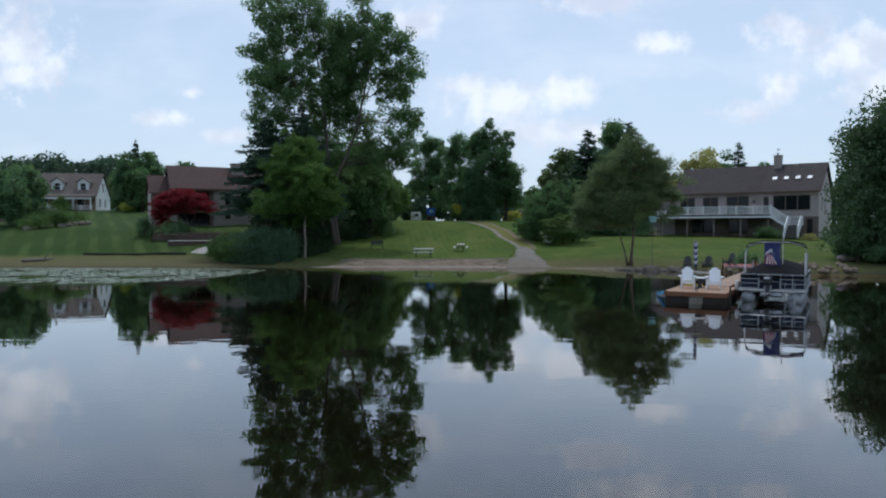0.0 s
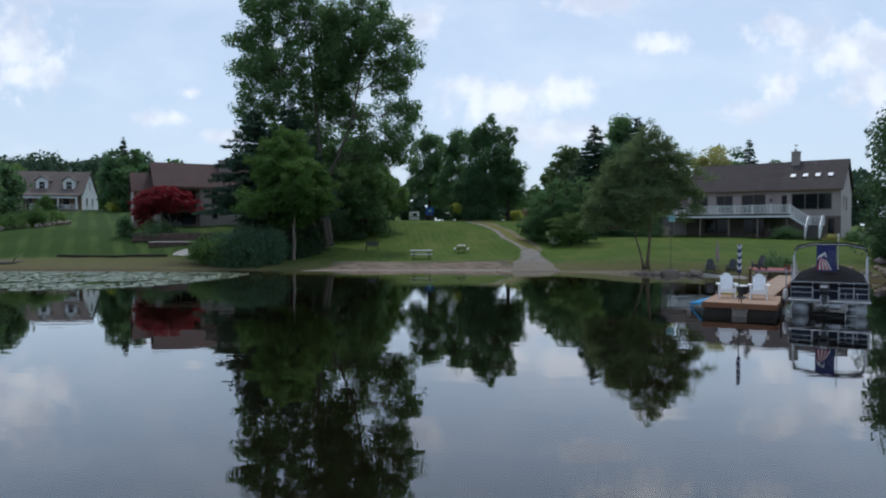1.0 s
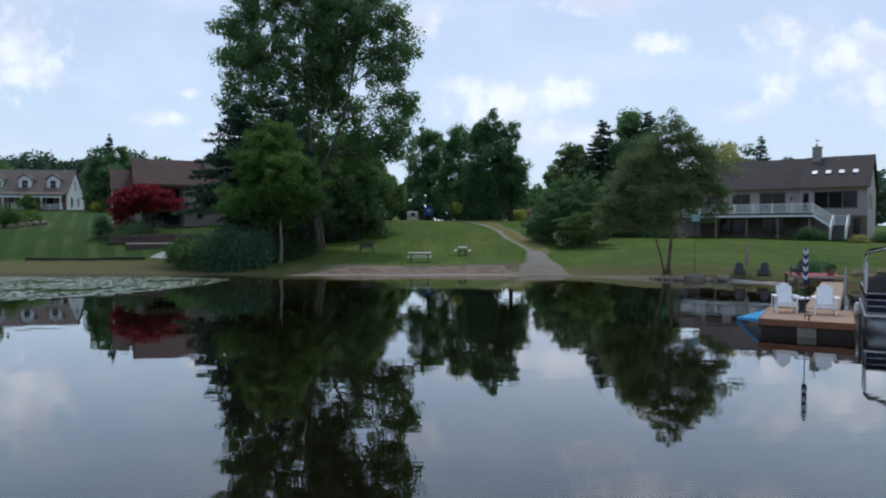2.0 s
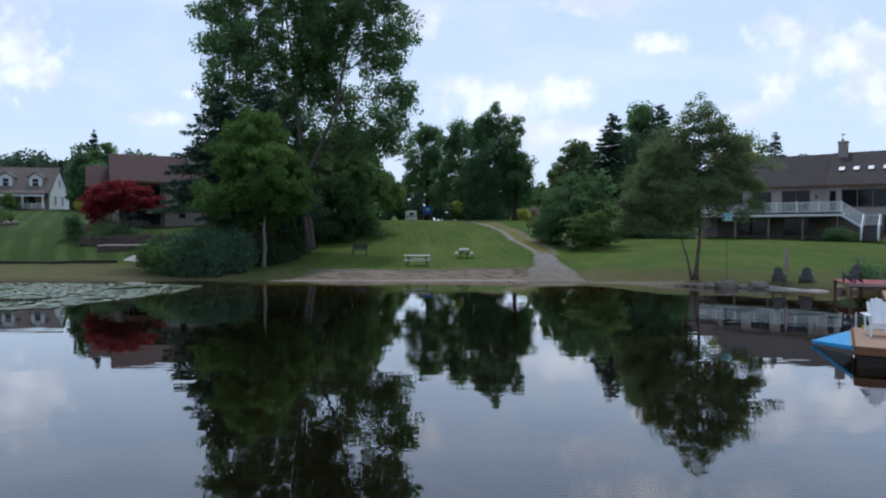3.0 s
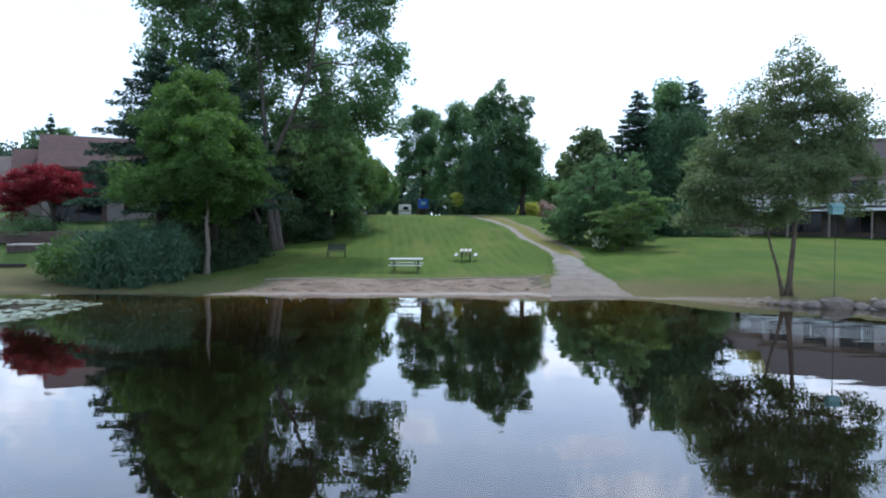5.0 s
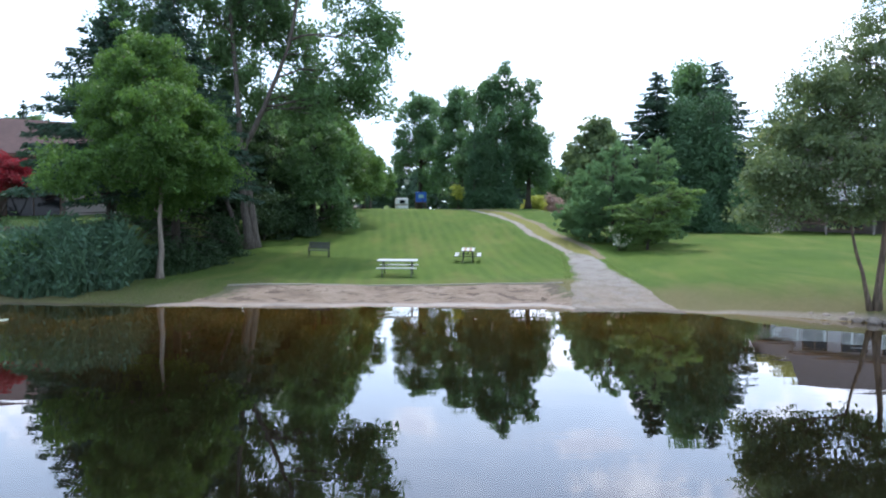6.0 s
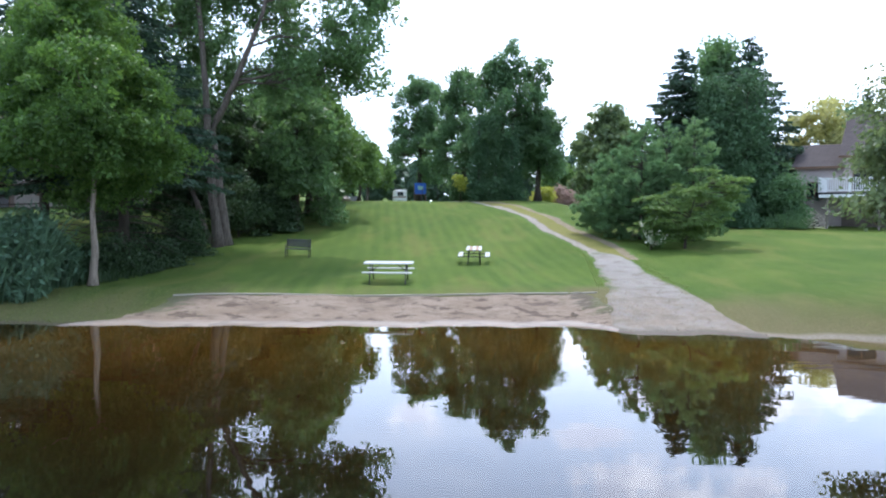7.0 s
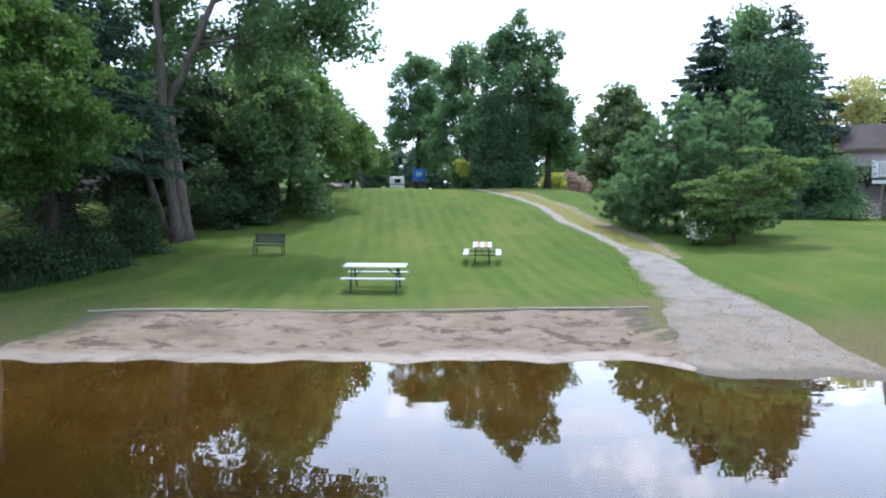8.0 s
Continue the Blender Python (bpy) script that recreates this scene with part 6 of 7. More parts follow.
def make_dock():
    d = thing("swim_dock", "cedar swim platform with dark skirt standing in the lake", "dock", DOCK)
    w, deep = 2.45, 3.55
    for k in range(25):
        part("plank", Solid().span((0, 0.142 * k, TOP - 0.035), (w, 0.142 * k + 0.136, TOP), 0.004), CEDAR_BOARD, d)
    part("fascia", Solid().span((0, -0.04, TOP - 0.2), (w, -0.002, TOP - 0.005), 0.006), CEDAR_EDGE, d)
    for x in (-0.035, w + 0.002):
        part("fascia", Solid().span((x, 0, TOP - 0.2), (x + 0.033, deep, TOP - 0.005), 0.006), CEDAR_EDGE, d)
    for x0, x1 in ((0.03, 0.98), (1.52, w - 0.03)):
        part("skirt", Solid().span((x0, 0.05, -0.35), (x1, 0.15, TOP - 0.2)), DARK_TIMBER, d)
    for x0 in (0.03, w - 0.13):
        part("skirt", Solid().span((x0, 0.15, -0.35), (x0 + 0.1, deep, TOP - 0.2)), DARK_TIMBER, d)
    part("swim_ladder", Solid().span((1.0, -0.02, -0.1), (1.5, 0.08, TOP - 0.22), 0.01), GREY_TIMBER, d)
    for x, y in ((0.1, 0.1), (w - 0.1, 0.1), (0.1, deep - 0.1), (w - 0.1, deep - 0.1)):
        part("piling", Solid().tube([(x, y, -1.6), (x, y, TOP - 0.05)], 0.06, 10), DARK_TIMBER, d)
    part("mooring_post", Solid().tube([(w + 0.13, 0.25, -1.6), (w + 0.13, 0.25, 0.72)], 0.03, 10), DARK_TIMBER, d, "dark mooring post")
    part("corner_post", Solid().tube([(0.06, deep - 0.06, TOP), (0.06, deep - 0.06, TOP + 0.42)], 0.022, 8), FLAG_WHITE, d, "thin white post")
    g = thing("gangway", "cedar gangway from the shore to the swim platform", "dock", pose(10.9, 29.8, 0, 0, 0, -31))
    for k in range(104):
        part("plank", Solid().span((0.0, 2.76 + 0.142 * k, TOP - 0.031), (0.98, 2.76 + 0.142 * k + 0.136, TOP + 0.004), 0.004), PALE_CEDAR, g)
    part("step_face", Solid().span((0.0, 2.705, TOP - 0.16), (0.98, 2.75, TOP - 0.002), 0.006), CEDAR_EDGE, g, "red brown step board")
    for x in (-0.037, 0.982):
        part("beam", Solid().span((x, 2.76, TOP - 0.18), (x + 0.035, 17.5, TOP)), CEDAR_EDGE, g)
    for k in range(6):
        for x in (0.07, 0.9):
            part("piling", Solid().tube([(x, 5 + 2.1 * k, -1.6), (x, 5 + 2.1 * k, TOP - 0.03)], 0.05, 8), DARK_TIMBER, g)
    for k in range(3):
        y = 7.5 + 3.2 * k
        part("rail_post", Solid().tube([(1.06, y, -0.6), (1.06, y, 1.35)], 0.025, 8), STEEL, g, "aluminium post")


def local(x, y, z, turn=0):
    return DOCK @ pose(x, y, z, 0, 0, turn)


make_dock()
adirondack("adirondack_chair", "white plastic Adirondack chair on the swim platform", local(0.55, 2.1, TOP, 12) @ Matrix.Scale(0.94, 4), WHITE_PLASTIC, "dock chairs")
adirondack("adirondack_chair", "white plastic Adirondack chair on the swim platform", local(1.68, 2.1, TOP, 4) @ Matrix.Scale(0.94, 4), WHITE_PLASTIC, "dock chairs")

tb = thing("side_table", "small round side table with a white top", "table", local(1.02, 2.4, TOP))
part("top", Solid().turned((0, 0, 0), [(0.24, 0.42), (0.26, 0.44), (0.26, 0.46), (0.24, 0.475)]), WHITE_PLASTIC, tb, "white round top")
part("stem", Solid().tube([(0, 0, 0.02), (0, 0, 0.42)], 0.09, 10), CHARCOAL, tb)
part("base", Solid().turned((0, 0, 0), [(0.22, 0.0), (0.22, 0.02), (0.1, 0.06)]), CHARCOAL, tb)
cl = thing("cleat", "black dock cleat on the platform edge", "cleat", local(1.3, 0.12, TOP))
part("post", Solid().tube([(0, 0, 0), (0, 0, 0.16)], 0.02, 8), BLACK, cl)
part("horn", Solid().tube([(-0.09, 0, 0.15), (0.09, 0, 0.15)], 0.018, 8), BLACK, cl)


def wind_spinner():
    s = thing("wind_spinner", "blue and white chevron wind sock on a thin pole", "wind sock", local(1.18, 0.45, TOP))
    part("pole", Solid().tube([(0, 0, 0), (0, 0, 2.06)], 0.014, 8), BLACK, s)
    n = 8
    for k in range(n):
        z0 = 1.02 + k * 0.124
        b = Solid()
        sides = 16
        for i in range(sides):
            w0, w1 = 2 * math.pi * i / sides, 2 * math.pi * (i + 1) / sides
            lift = [0.09 * abs(((w / math.pi * 2) % 2) - 1) for w in (w0, w1)]
            r = 0.068
            p = [(r * math.cos(w), r * math.sin(w), z0 + l) for w, l in zip((w0, w1), lift)]
            q = [(x, y, z + 0.124) for x, y, z in p]
            p2 = [(x * 0.9, y * 0.9, z) for x, y, z in p]
            q2 = [(x * 0.9, y * 0.9, z) for x, y, z in q]
            b.put([*p, *q, *p2, *q2], [(0, 1, 3, 2), (4, 6, 7, 5), (0, 4, 5, 1), (2, 3, 7, 6)])
        part("band", b, FLAG_WHITE if k % 2 else SOCK_BLUE, s, "white band" if k % 2 else "blue band", True)
    part("cap", Solid().turned((0, 0, 0), [(0.066, 2.03), (0.055, 2.07), (0.02, 2.1)], 12), SOCK_BLUE, s)


wind_spinner()

ramp = thing("water_ramp", "bright blue floating ramp beside the swim platform", "float", DOCK)
tri = [(-1.0, 2.95), (-0.05, 0.4), (-0.05, 3.4)]
tz = [0.01, 0.30, 0.30]
part("pad", Solid().put([(x, y, z + 0.09) for (x, y), z in zip(tri, tz)] + [(x * 0.97, y, z) for (x, y), z in zip(tri, tz)], [(0, 1, 2), (5, 4, 3), (0, 3, 4, 1), (1, 4, 5, 2), (2, 5, 3, 0)]), BLUE, ramp)
part("hinge_bar", Solid().tube([(-0.07, 0.4, 0.39), (-0.07, 3.4, 0.39)], 0.022, 8), TAN_BOARD, ramp, "tan hinge bar")
noodle = thing("foam_float", "yellow foam float lying on the swim platform", "float", local(0.2, 3.3, TOP))
part("roll", Solid().tube([(0, 0, 0.045), (0.35, 0.04, 0.045), (0.8, 0.0, 0.045)], 0.045, 10), YELLOW_FOAM, noodle, smooth=True)


def pontoon_boat():
    """A covered pontoon boat; its stern lies at the origin, y runs to the bow."""
    b = thing("pontoon_boat", "navy and silver pontoon boat under a black mooring cover", "boat", pose(13.75, 28.8, 0, 0, 0, -30) @ Matrix.Scale(0.96, 4))
    w, ln = 2.7, 6.6
    for x in (-0.95, 0.95):
        pon = part("pontoon", Solid().tube([(x, 0.15, 0.20), (x, ln - 1.0, 0.20), (x, ln - 0.4, 0.24), (x, ln, 0.36)], [0.29, 0.29, 0.20, 0.05], 18), PONTOON, b, "aluminium pontoon tube", True)
        part("strake", Solid().span((x - 0.30, 0.4, 0.25), (x - 0.26, ln - 1.2, 0.28)).span((x + 0.26, 0.4, 0.25), (x + 0.30, ln - 1.2, 0.28)), STEEL, pon)
    part("deck", Solid().span((-w / 2, 0.0, 0.5), (w / 2, ln - 0.3, 0.58), 0.02), STEEL, b)
    for k in range(7):
        part("cross_member", Solid().span((-w / 2 + 0.1, 0.3 + 0.9 * k, 0.44), (w / 2 - 0.1, 0.36 + 0.9 * k, 0.5)), STEEL, b)

    def fence(p, q, cells):
        p, q = Vector(p), Vector(q)
        f = new("fence_panel")
        f.parent = b
        part("skin", Solid().beam(p + Vector((0, 0, 0.33)), q + Vector((0, 0, 0.33)), 0.015, 0.6), NAVY, f, "navy panel")
        for z in (0.03, 0.24, 0.44, 0.64):
            part("rail", Solid().beam(p + Vector((0, 0, z)), q + Vector((0, 0, z)), 0.04, 0.026), STEEL, f)
        for k in range(cells + 1):
            c = p + (q - p) * k / cells
            part("upright", Solid().tube([c + Vector((0, 0, 0)), c + Vector((0, 0, 0.66))], 0.025, 6), STEEL, f)

    z = 0.58
    fence((-1.28, 0.45, z), (-0.55, 0.45, z), 1)
    fence((0.34, 0.45, z), (1.28, 0.45, z), 2)
    fence((-1.28, 0.45, z), (-1.28, ln - 0.6, z), 6)
    fence((1.28, 0.45, z), (1.28, ln - 0.6, z), 6)
    fence((-1.28, ln - 0.6, z), (1.28, ln - 0.6, z), 2)
    gate = part("stern_gate", Solid().span((-0.53, 0.50, z), (0.32, 0.53, z + 0.62)), NAVY, b, "dark stern gate")
    part("rail", Solid().tube([(-0.53, 0.42, z), (-0.53, 0.42, z + 0.64), (0.32, 0.42, z + 0.64), (0.32, 0.42, z)], 0.024, 6).tube([(-0.53, 0.42, z + 0.33), (0.32, 0.42, z + 0.33)], 0.016, 6), STEEL, gate)
    # the mooring cover: a tent of canvas over a few poles
    xs, ys = np.linspace(-1.33, 1.33, 25), np.linspace(0.36, ln - 0.5, 41)
    cov = []
    for yy in ys:
        t = (yy - ys[0]) / (ys[-1] - ys[0])
        peak = 0.62 * math.sin(math.pi * min(1, t * 1.25 + 0.0) * 0.5) * (1 - 0.55 * max(0, t - 0.5))
        for xx in xs:
            k = 1 - abs(xx) / 1.33
            zz = 1.22 + peak * (1 - (1 - k) ** 1.7) - 0.05 * math.sin(math.pi * t * 5) ** 2 * k + 0.012 * math.sin(xx * 21 + yy * 3)
            if abs(xx) > 1.3 or t < 0.01 or t > 0.99:
                zz = 1.08
            cov.append((xx, yy, zz))
    nx = len(xs)
    quads = [(r * nx + c, r * nx + c + 1, r * nx + nx + c + 1, r * nx + nx + c) for r in range(len(ys) - 1) for c in range(nx - 1)]
    part("cover", numpy_mesh("cover", cov, quads, CANVAS, True), CANVAS, b, "black canvas mooring cover")
    # the folded bimini top on its bows
    for yy, top in ((2.3, 2.62), (2.5, 2.58)):
        arch = [(-1.3, yy - 0.25, 1.15), (-1.3, yy - 0.08, 2.1), (-1.18, yy, top - 0.14), (-0.6, yy, top), (0.6, yy, top), (1.18, yy, top - 0.14), (1.3, yy - 0.08, 2.1), (1.3, yy - 0.25, 1.15)]
        part("bimini_bow", Solid().tube(arch, 0.018, 8), STEEL, b, "aluminium bow", True)
    part("bimini_top", Solid().tube([(-1.26, 2.38, 2.34), (-1.14, 2.38, 2.52), (-0.6, 2.38, 2.64), (0.6, 2.38, 2.64), (1.14, 2.38, 2.52), (1.26, 2.38, 2.34)], [0.05, 0.065, 0.065, 0.065, 0.065, 0.05], 10), CANVAS, b, "folded black bimini canvas", True)
    for sx in (-1, 1):
        part("bimini_brace", Solid().tube([(sx * 1.29, 1.5, 1.2), (sx * 1.27, 2.2, 1.95)], 0.015, 6), STEEL, b)
        part("bow_light_post", Solid().tube([(sx * 1.24, 1.75, 1.2), (sx * 1.24, 1.8, 2.15)], 0.03, 6), FLAG_WHITE, b)
    # outboard engine
    e = new("outboard_engine")
    e.parent = b
    e.location = (-0.14, 0, 0)
    part("cowl", Solid().box((0, -0.12, 1.02), (0.34, 0.5, 0.36), None, 0.08), BLACK, e, "black engine cowl")
    part("badge", Solid().span((-0.12, -0.376, 1.08), (0.12, -0.371, 1.15)), FLAG_WHITE, e)
    part("midsection", Solid().tube([(0, -0.1, 0.86), (0, -0.26, 0.62), (0, -0.48, 0.42)], [0.13, 0.09, 0.06], 10), BLACK, e)
    part("bracket", Solid().span((-0.15, 0.0, 0.35), (0.15, 0.2, 0.75), 0.02), STEEL, e)
    part("gearcase", Solid().tube([(0, -0.82, 0.46), (0, -0.62, 0.36), (0, -0.32, 0.20)], [0.03, 0.07, 0.03], 10), STEEL, e, "pale tilted gearcase")
    part("cavitation_plate", Solid().box((0, -0.52, 0.40), (0.34, 0.3, 0.02), Matrix.Rotation(-0.5, 3, "X"), 0.006), FLAG_WHITE, e)
    part("motor_pod", Solid().box((0, 0.25, 0.36), (0.9, 0.6, 0.2), None, 0.06), STEEL, b)
    # boarding ladder and swim step
    lad = new("boarding_ladder")
    lad.parent = b
    for x in (0.55, 0.92):
        part("side", Solid().tube([(x, 0.3, 0.86), (x, -0.02, 0.84), (x, -0.08, 0.55), (x, -0.12, -0.1)], 0.018, 6), STEEL, lad)
    for zz in (0.05, 0.3, 0.5):
        part("rung", Solid().beam((0.55, -0.1, zz), (0.92, -0.1, zz), 0.06, 0.03), STEEL, lad)
    part("fender", Solid().turned((-1.5, 1.1, 0.38), [(0.03, 0), (0.09, 0.06), (0.1, 0.25), (0.09, 0.42), (0.03, 0.5)], 12), FLAG_WHITE, b, "white boat fender", True)
    # banner and pole
    part("flag_pole", Solid().tube([(0.28, 2.55, 1.5), (0.28, 2.55, 2.95)], 0.018, 8), FLAG_WHITE, b)
    part("light", Solid().turned((0.28, 2.55, 2.95), [(0.03, 0), (0.04, 0.05), (0.02, 0.12)], 8), FLAG_WHITE, b)
    fl = thing("banner", "navy banner with a waving striped flag on the boat", "flag", pose(13.75, 28.8, 0, 0, 0, -30) @ Matrix.Scale(0.96, 4))

    def cloth(name, u0, u1, z0, z1, mat, label, y=2.1, slant=0.0, amp=0.02):
        vs = []
        cols, rows = 12, 6
        for r in range(rows + 1):
            for c in range(cols + 1):
                s, t = c / cols, r / rows
                u = u0 + (u1 - u0) * s
                zz = z0 + (z1 - z0) * t + slant * math.sin(s * 3.1)
                vs.append((u, y + amp * math.sin(u * 9 + 1), zz))
        nn = cols + 1
        base = len(vs)
        vs += [(x, yy + 0.006, zz) for x, yy, zz in vs]
        qs = []
        for r in range(rows):
            for c in range(cols):
                k = r * nn + c
                qs += [(k, k + 1, k + nn + 1, k + nn), (base + k, base + k + nn, base + k + nn + 1, base + k + 1)]
        part(name, numpy_mesh(name, vs, qs, mat, True), mat, fl, label)

    cloth("field", -0.47, 0.22, 1.55, 2.58, FLAG_BLUE, "deep blue cloth")
    # a flag printed slantwise over the lower half, its stripes fanning out below a pale crest
    for k in range(8):
        lo0, lo1 = -0.44 + 0.066 * k, -0.44 + 0.066 * (k + 1) - 0.004
        hi0, hi1 = -0.34 + 0.030 * k, -0.34 + 0.030 * (k + 1) - 0.002
        low, high = 1.59 + 0.02 * (k % 2), 2.10 - 0.014 * k
        mid = low + (high - low) * 0.5
        vs = [(lo0, 2.07, low), (lo1, 2.07, low + 0.015), ((lo1 + hi1) / 2 - 0.03, 2.06, mid), ((lo0 + hi0) / 2 - 0.03, 2.06, mid), (hi1, 2.07, high), (hi0, 2.07, high)]
        part("stripe", numpy_mesh("stripe", vs, [(0, 1, 2, 3), (3, 2, 4, 5)], FLAG_RED if k % 2 == 0 else FLAG_WHITE), None, fl, "red stripe" if k % 2 == 0 else "white stripe")
    vs = [(-0.45, 2.07, 1.98), (-0.36, 2.07, 2.08), (-0.36, 2.07, 2.2), (-0.43, 2.07, 2.1), (-0.24, 2.07, 2.28), (-0.2, 2.07, 2.2), (-0.1, 2.07, 2.08), (-0.16, 2.07, 2.33)]
    part("crest", numpy_mesh("crest", vs, [(0, 1, 2, 3), (1, 5, 4, 2), (5, 6, 7, 4)], FLAG_WHITE), None, fl, "pale printed shape")
    stars = Solid()
    for r in range(5):
        for c in range(3):
            stars.box((-0.02 + 0.085 * c + 0.04 * (r % 2), 2.075, 1.85 + 0.12 * r), (0.026, 0.004, 0.026))
    part("stars", stars, FLAG_WHITE, fl, "small white stars")


pontoon_boat()


# ---- lawn furniture ----
def picnic_table(label, m, long, top_mat, seat_mat, planks, splay=0.62, group="picnic tables"):
    """A table with two benches on a bent steel frame; it runs along x."""
    t = thing("picnic_table", label, "picnic table", m, group)
    wide = 0.76
    top = new("tabletop")
    top.parent = t
    pw = wide / planks
    for k in range(planks):
        part("plank", Solid().span((-long / 2, -wide / 2 + pw * k + 0.004, 0.715), (long / 2, -wide / 2 + pw * (k + 1) - 0.004, 0.755), 0.008), top_mat[k % len(top_mat)], top)
    for sy in (-1, 1):
        seat = new("bench_seat")
        seat.parent = t
        for k in range(2):
            y = sy * (0.60 + 0.11 * k)
            part("plank", Solid().span((-long / 2, y - 0.052, 0.42), (long / 2, y + 0.052, 0.455), 0.008), seat_mat, seat)
    for x in (-long * 0.36, long * 0.36):
        for sy in (-1, 1):
            part("leg", Solid().tube([(x, sy * 0.25, 0.70), (x, sy * (0.2 + splay * 0.2), 0.5), (x, sy * splay, 0.03), (x, sy * (splay + 0.04), 0.02)], 0.024, 8), BLACK, t, smooth=True)
            part("seat_arm", Solid().tube([(x, sy * 0.32, 0.40), (x, sy * 0.78, 0.40)], 0.022, 8), BLACK, t)
        part("cross_bar", Solid().tube([(x, -0.34, 0.40), (x, 0.34, 0.40)], 0.022, 8), BLACK, t)
        part("top_bar", Solid().tube([(x, -0.34, 0.695), (x, 0.34, 0.695)], 0.02, 8), BLACK, t)
        part("brace", Solid().tube([(x, 0, 0.40), (x * 0.45, 0, 0.70)], 0.016, 6), BLACK, t)


def on(x, y, turn=0, lift=0.0):
    return pose(x, y, float(height(x, y)) + lift, 0, 0, turn)


def on_slope(x, y, turn=0):
    """A pose on the lawn that leans with the ground."""
    dx = float(height(x + 0.8, y) - height(x - 0.8, y)) / 1.6
    dy = float(height(x, y + 0.8) - height(x, y - 0.8)) / 1.6
    up = Vector((-dx, -dy, 1)).normalized()
    return Matrix.Translation((x, y, float(height(x, y)))) @ Vector((0, 0, 1)).rotation_difference(up).to_matrix().to_4x4() @ pose(0, 0, 0, 0, 0, turn)


picnic_table("picnic table with a pale grey top and black legs", on_slope(-1.77, 62.4, -2.0), 1.85, [PALE_BOARD], PALE_BOARD, 4)
picnic_table("picnic table with tan striped top and white seats", on_slope(1.74, 67.9, 86) @ Matrix.Scale(0.93, 4), 1.75, [PALE_BOARD, TAN_BOARD], PALE_BOARD, 5, 0.3)

bench = thing("park_bench", "dark grey slatted bench on the lawn", "bench", on_slope(-6.65, 69.4, 0))
for k in range(4):
    part("back_slat", Solid().span((-0.58, 0.16 + 0.012 * k, 0.47 + 0.095 * k), (0.58, 0.185 + 0.012 * k, 0.55 + 0.095 * k), 0.006), CHARCOAL, bench)
for k in range(4):
    part("seat_slat", Solid().span((-0.58, -0.28 + 0.105 * k, 0.40), (0.58, -0.19 + 0.105 * k, 0.425), 0.006), CHARCOAL, bench)
for sx in (-0.56, 0.56):
    part("end_frame", Solid().tube([(sx, -0.26, 0), (sx, -0.24, 0.4), (sx, 0.14, 0.4), (sx, 0.2, 0.86)], 0.022, 6), BLACK, bench)
    part("back_leg", Solid().tube([(sx, 0.22, 0), (sx, 0.14, 0.4)], 0.022, 6), BLACK, bench)
    part("armrest", Solid().tube([(sx, -0.24, 0.4), (sx, -0.24, 0.6), (sx, 0.16, 0.62)], 0.02, 6), BLACK, bench)

# timber edging at the head of the beach
edging = thing("timber_edging", "weathered timber edging at the head of the sand", "edging", pose(0, 0, 0), kind="structure")
x = -8.75
rng = random.Random(4)
for ln in (1.2, 2.42, 2.4, 2.43, 2.38, 2.4):
    y0, y1 = 59.28 + rng.uniform(-0.03, 0.03), 59.28 + rng.uniform(-0.03, 0.03)
    a, b = Vector((x, y0, float(height(x, y0)) + 0.025)), Vector((x + ln - 0.02, y1, float(height(x + ln, y1)) + 0.025))
    part("timber", Solid().beam(a, b, 0.055, 0.055, 0.01), EDGE_TIMBER, edging)
    x += ln
part("timber", Solid().beam((4.5, 59.25, float(height(4.5, 59.25)) + 0.02), (5.35, 59.0, float(height(5.35, 59.0)) + 0.03), 0.055, 0.055, 0.01), EDGE_TIMBER, edging)

lawn_edge = thing("lawn_edging", "dark timber edging between lawn and dry bank", "edging", pose(0, 0, 0), kind="structure")
for k in range(4):
    x0, x1 = -34 + 2.44 * k, -34 + 2.44 * (k + 1) - 0.03
    part("timber", Solid().beam((x0, 65.1, float(height(x0, 65.1)) + 0.06), (x1, 65.1, float(height(x1, 65.1)) + 0.06), 0.16, 0.26, 0.015), DARK_TIMBER, lawn_edge)

# terrace and path by the red maple
terrace = thing("retaining_wall", "low brown block retaining wall below the red maple", "wall", pose(-29.5, 69.6, 0, 0, 0, 8), kind="structure")
for r in range(4):
    for k in range(17):
        part("block", Solid().box((0.22 + 0.44 * k + (0.22 if r % 2 else 0), 0.05 * r, 2.05 + 0.2 * r), (0.43, 0.3, 0.193), None, 0.012), BRICK_RED, terrace)
slab = thing("terrace_slab", "pale concrete terrace below the brown house", "terrace", pose(-26, 69.0, 0, 0, 0, 8), kind="structure")
part("slab", Solid().span((-1.2, -1.2, 1.88), (4.6, 0.5, 1.98), 0.02), CONCRETE, slab)
for k in range(13):
    part("block", Solid().box((-1.0 + 0.44 * k, -0.98, 1.66), (0.43, 0.3, 0.43), None, 0.012), BRICK_RED, slab)
path_rows = [((-24.3 + 0.03 * k * k, 65.4 + 0.4 * k), (-22.5 + 0.03 * k * k, 65.4 + 0.4 * k)) for k in range(10)]
strip("garden_path", path_rows, CONCRETE, "pale concrete garden path", "path", 0.03, 6)
steps = thing("bank_steps", "grey steps climbing the bank beside the brown house", "steps", pose(-31.6, 73.4, 0, 0, 0, 12), kind="structure")
for k in range(7):
    part("step", Solid().span((-0.4, 0.45 * k, 2.3 + 0.14 * k), (0.4, 0.45 * k + 0.5, 2.9 + 0.14 * k), 0.015), GREY_TIMBER, steps)


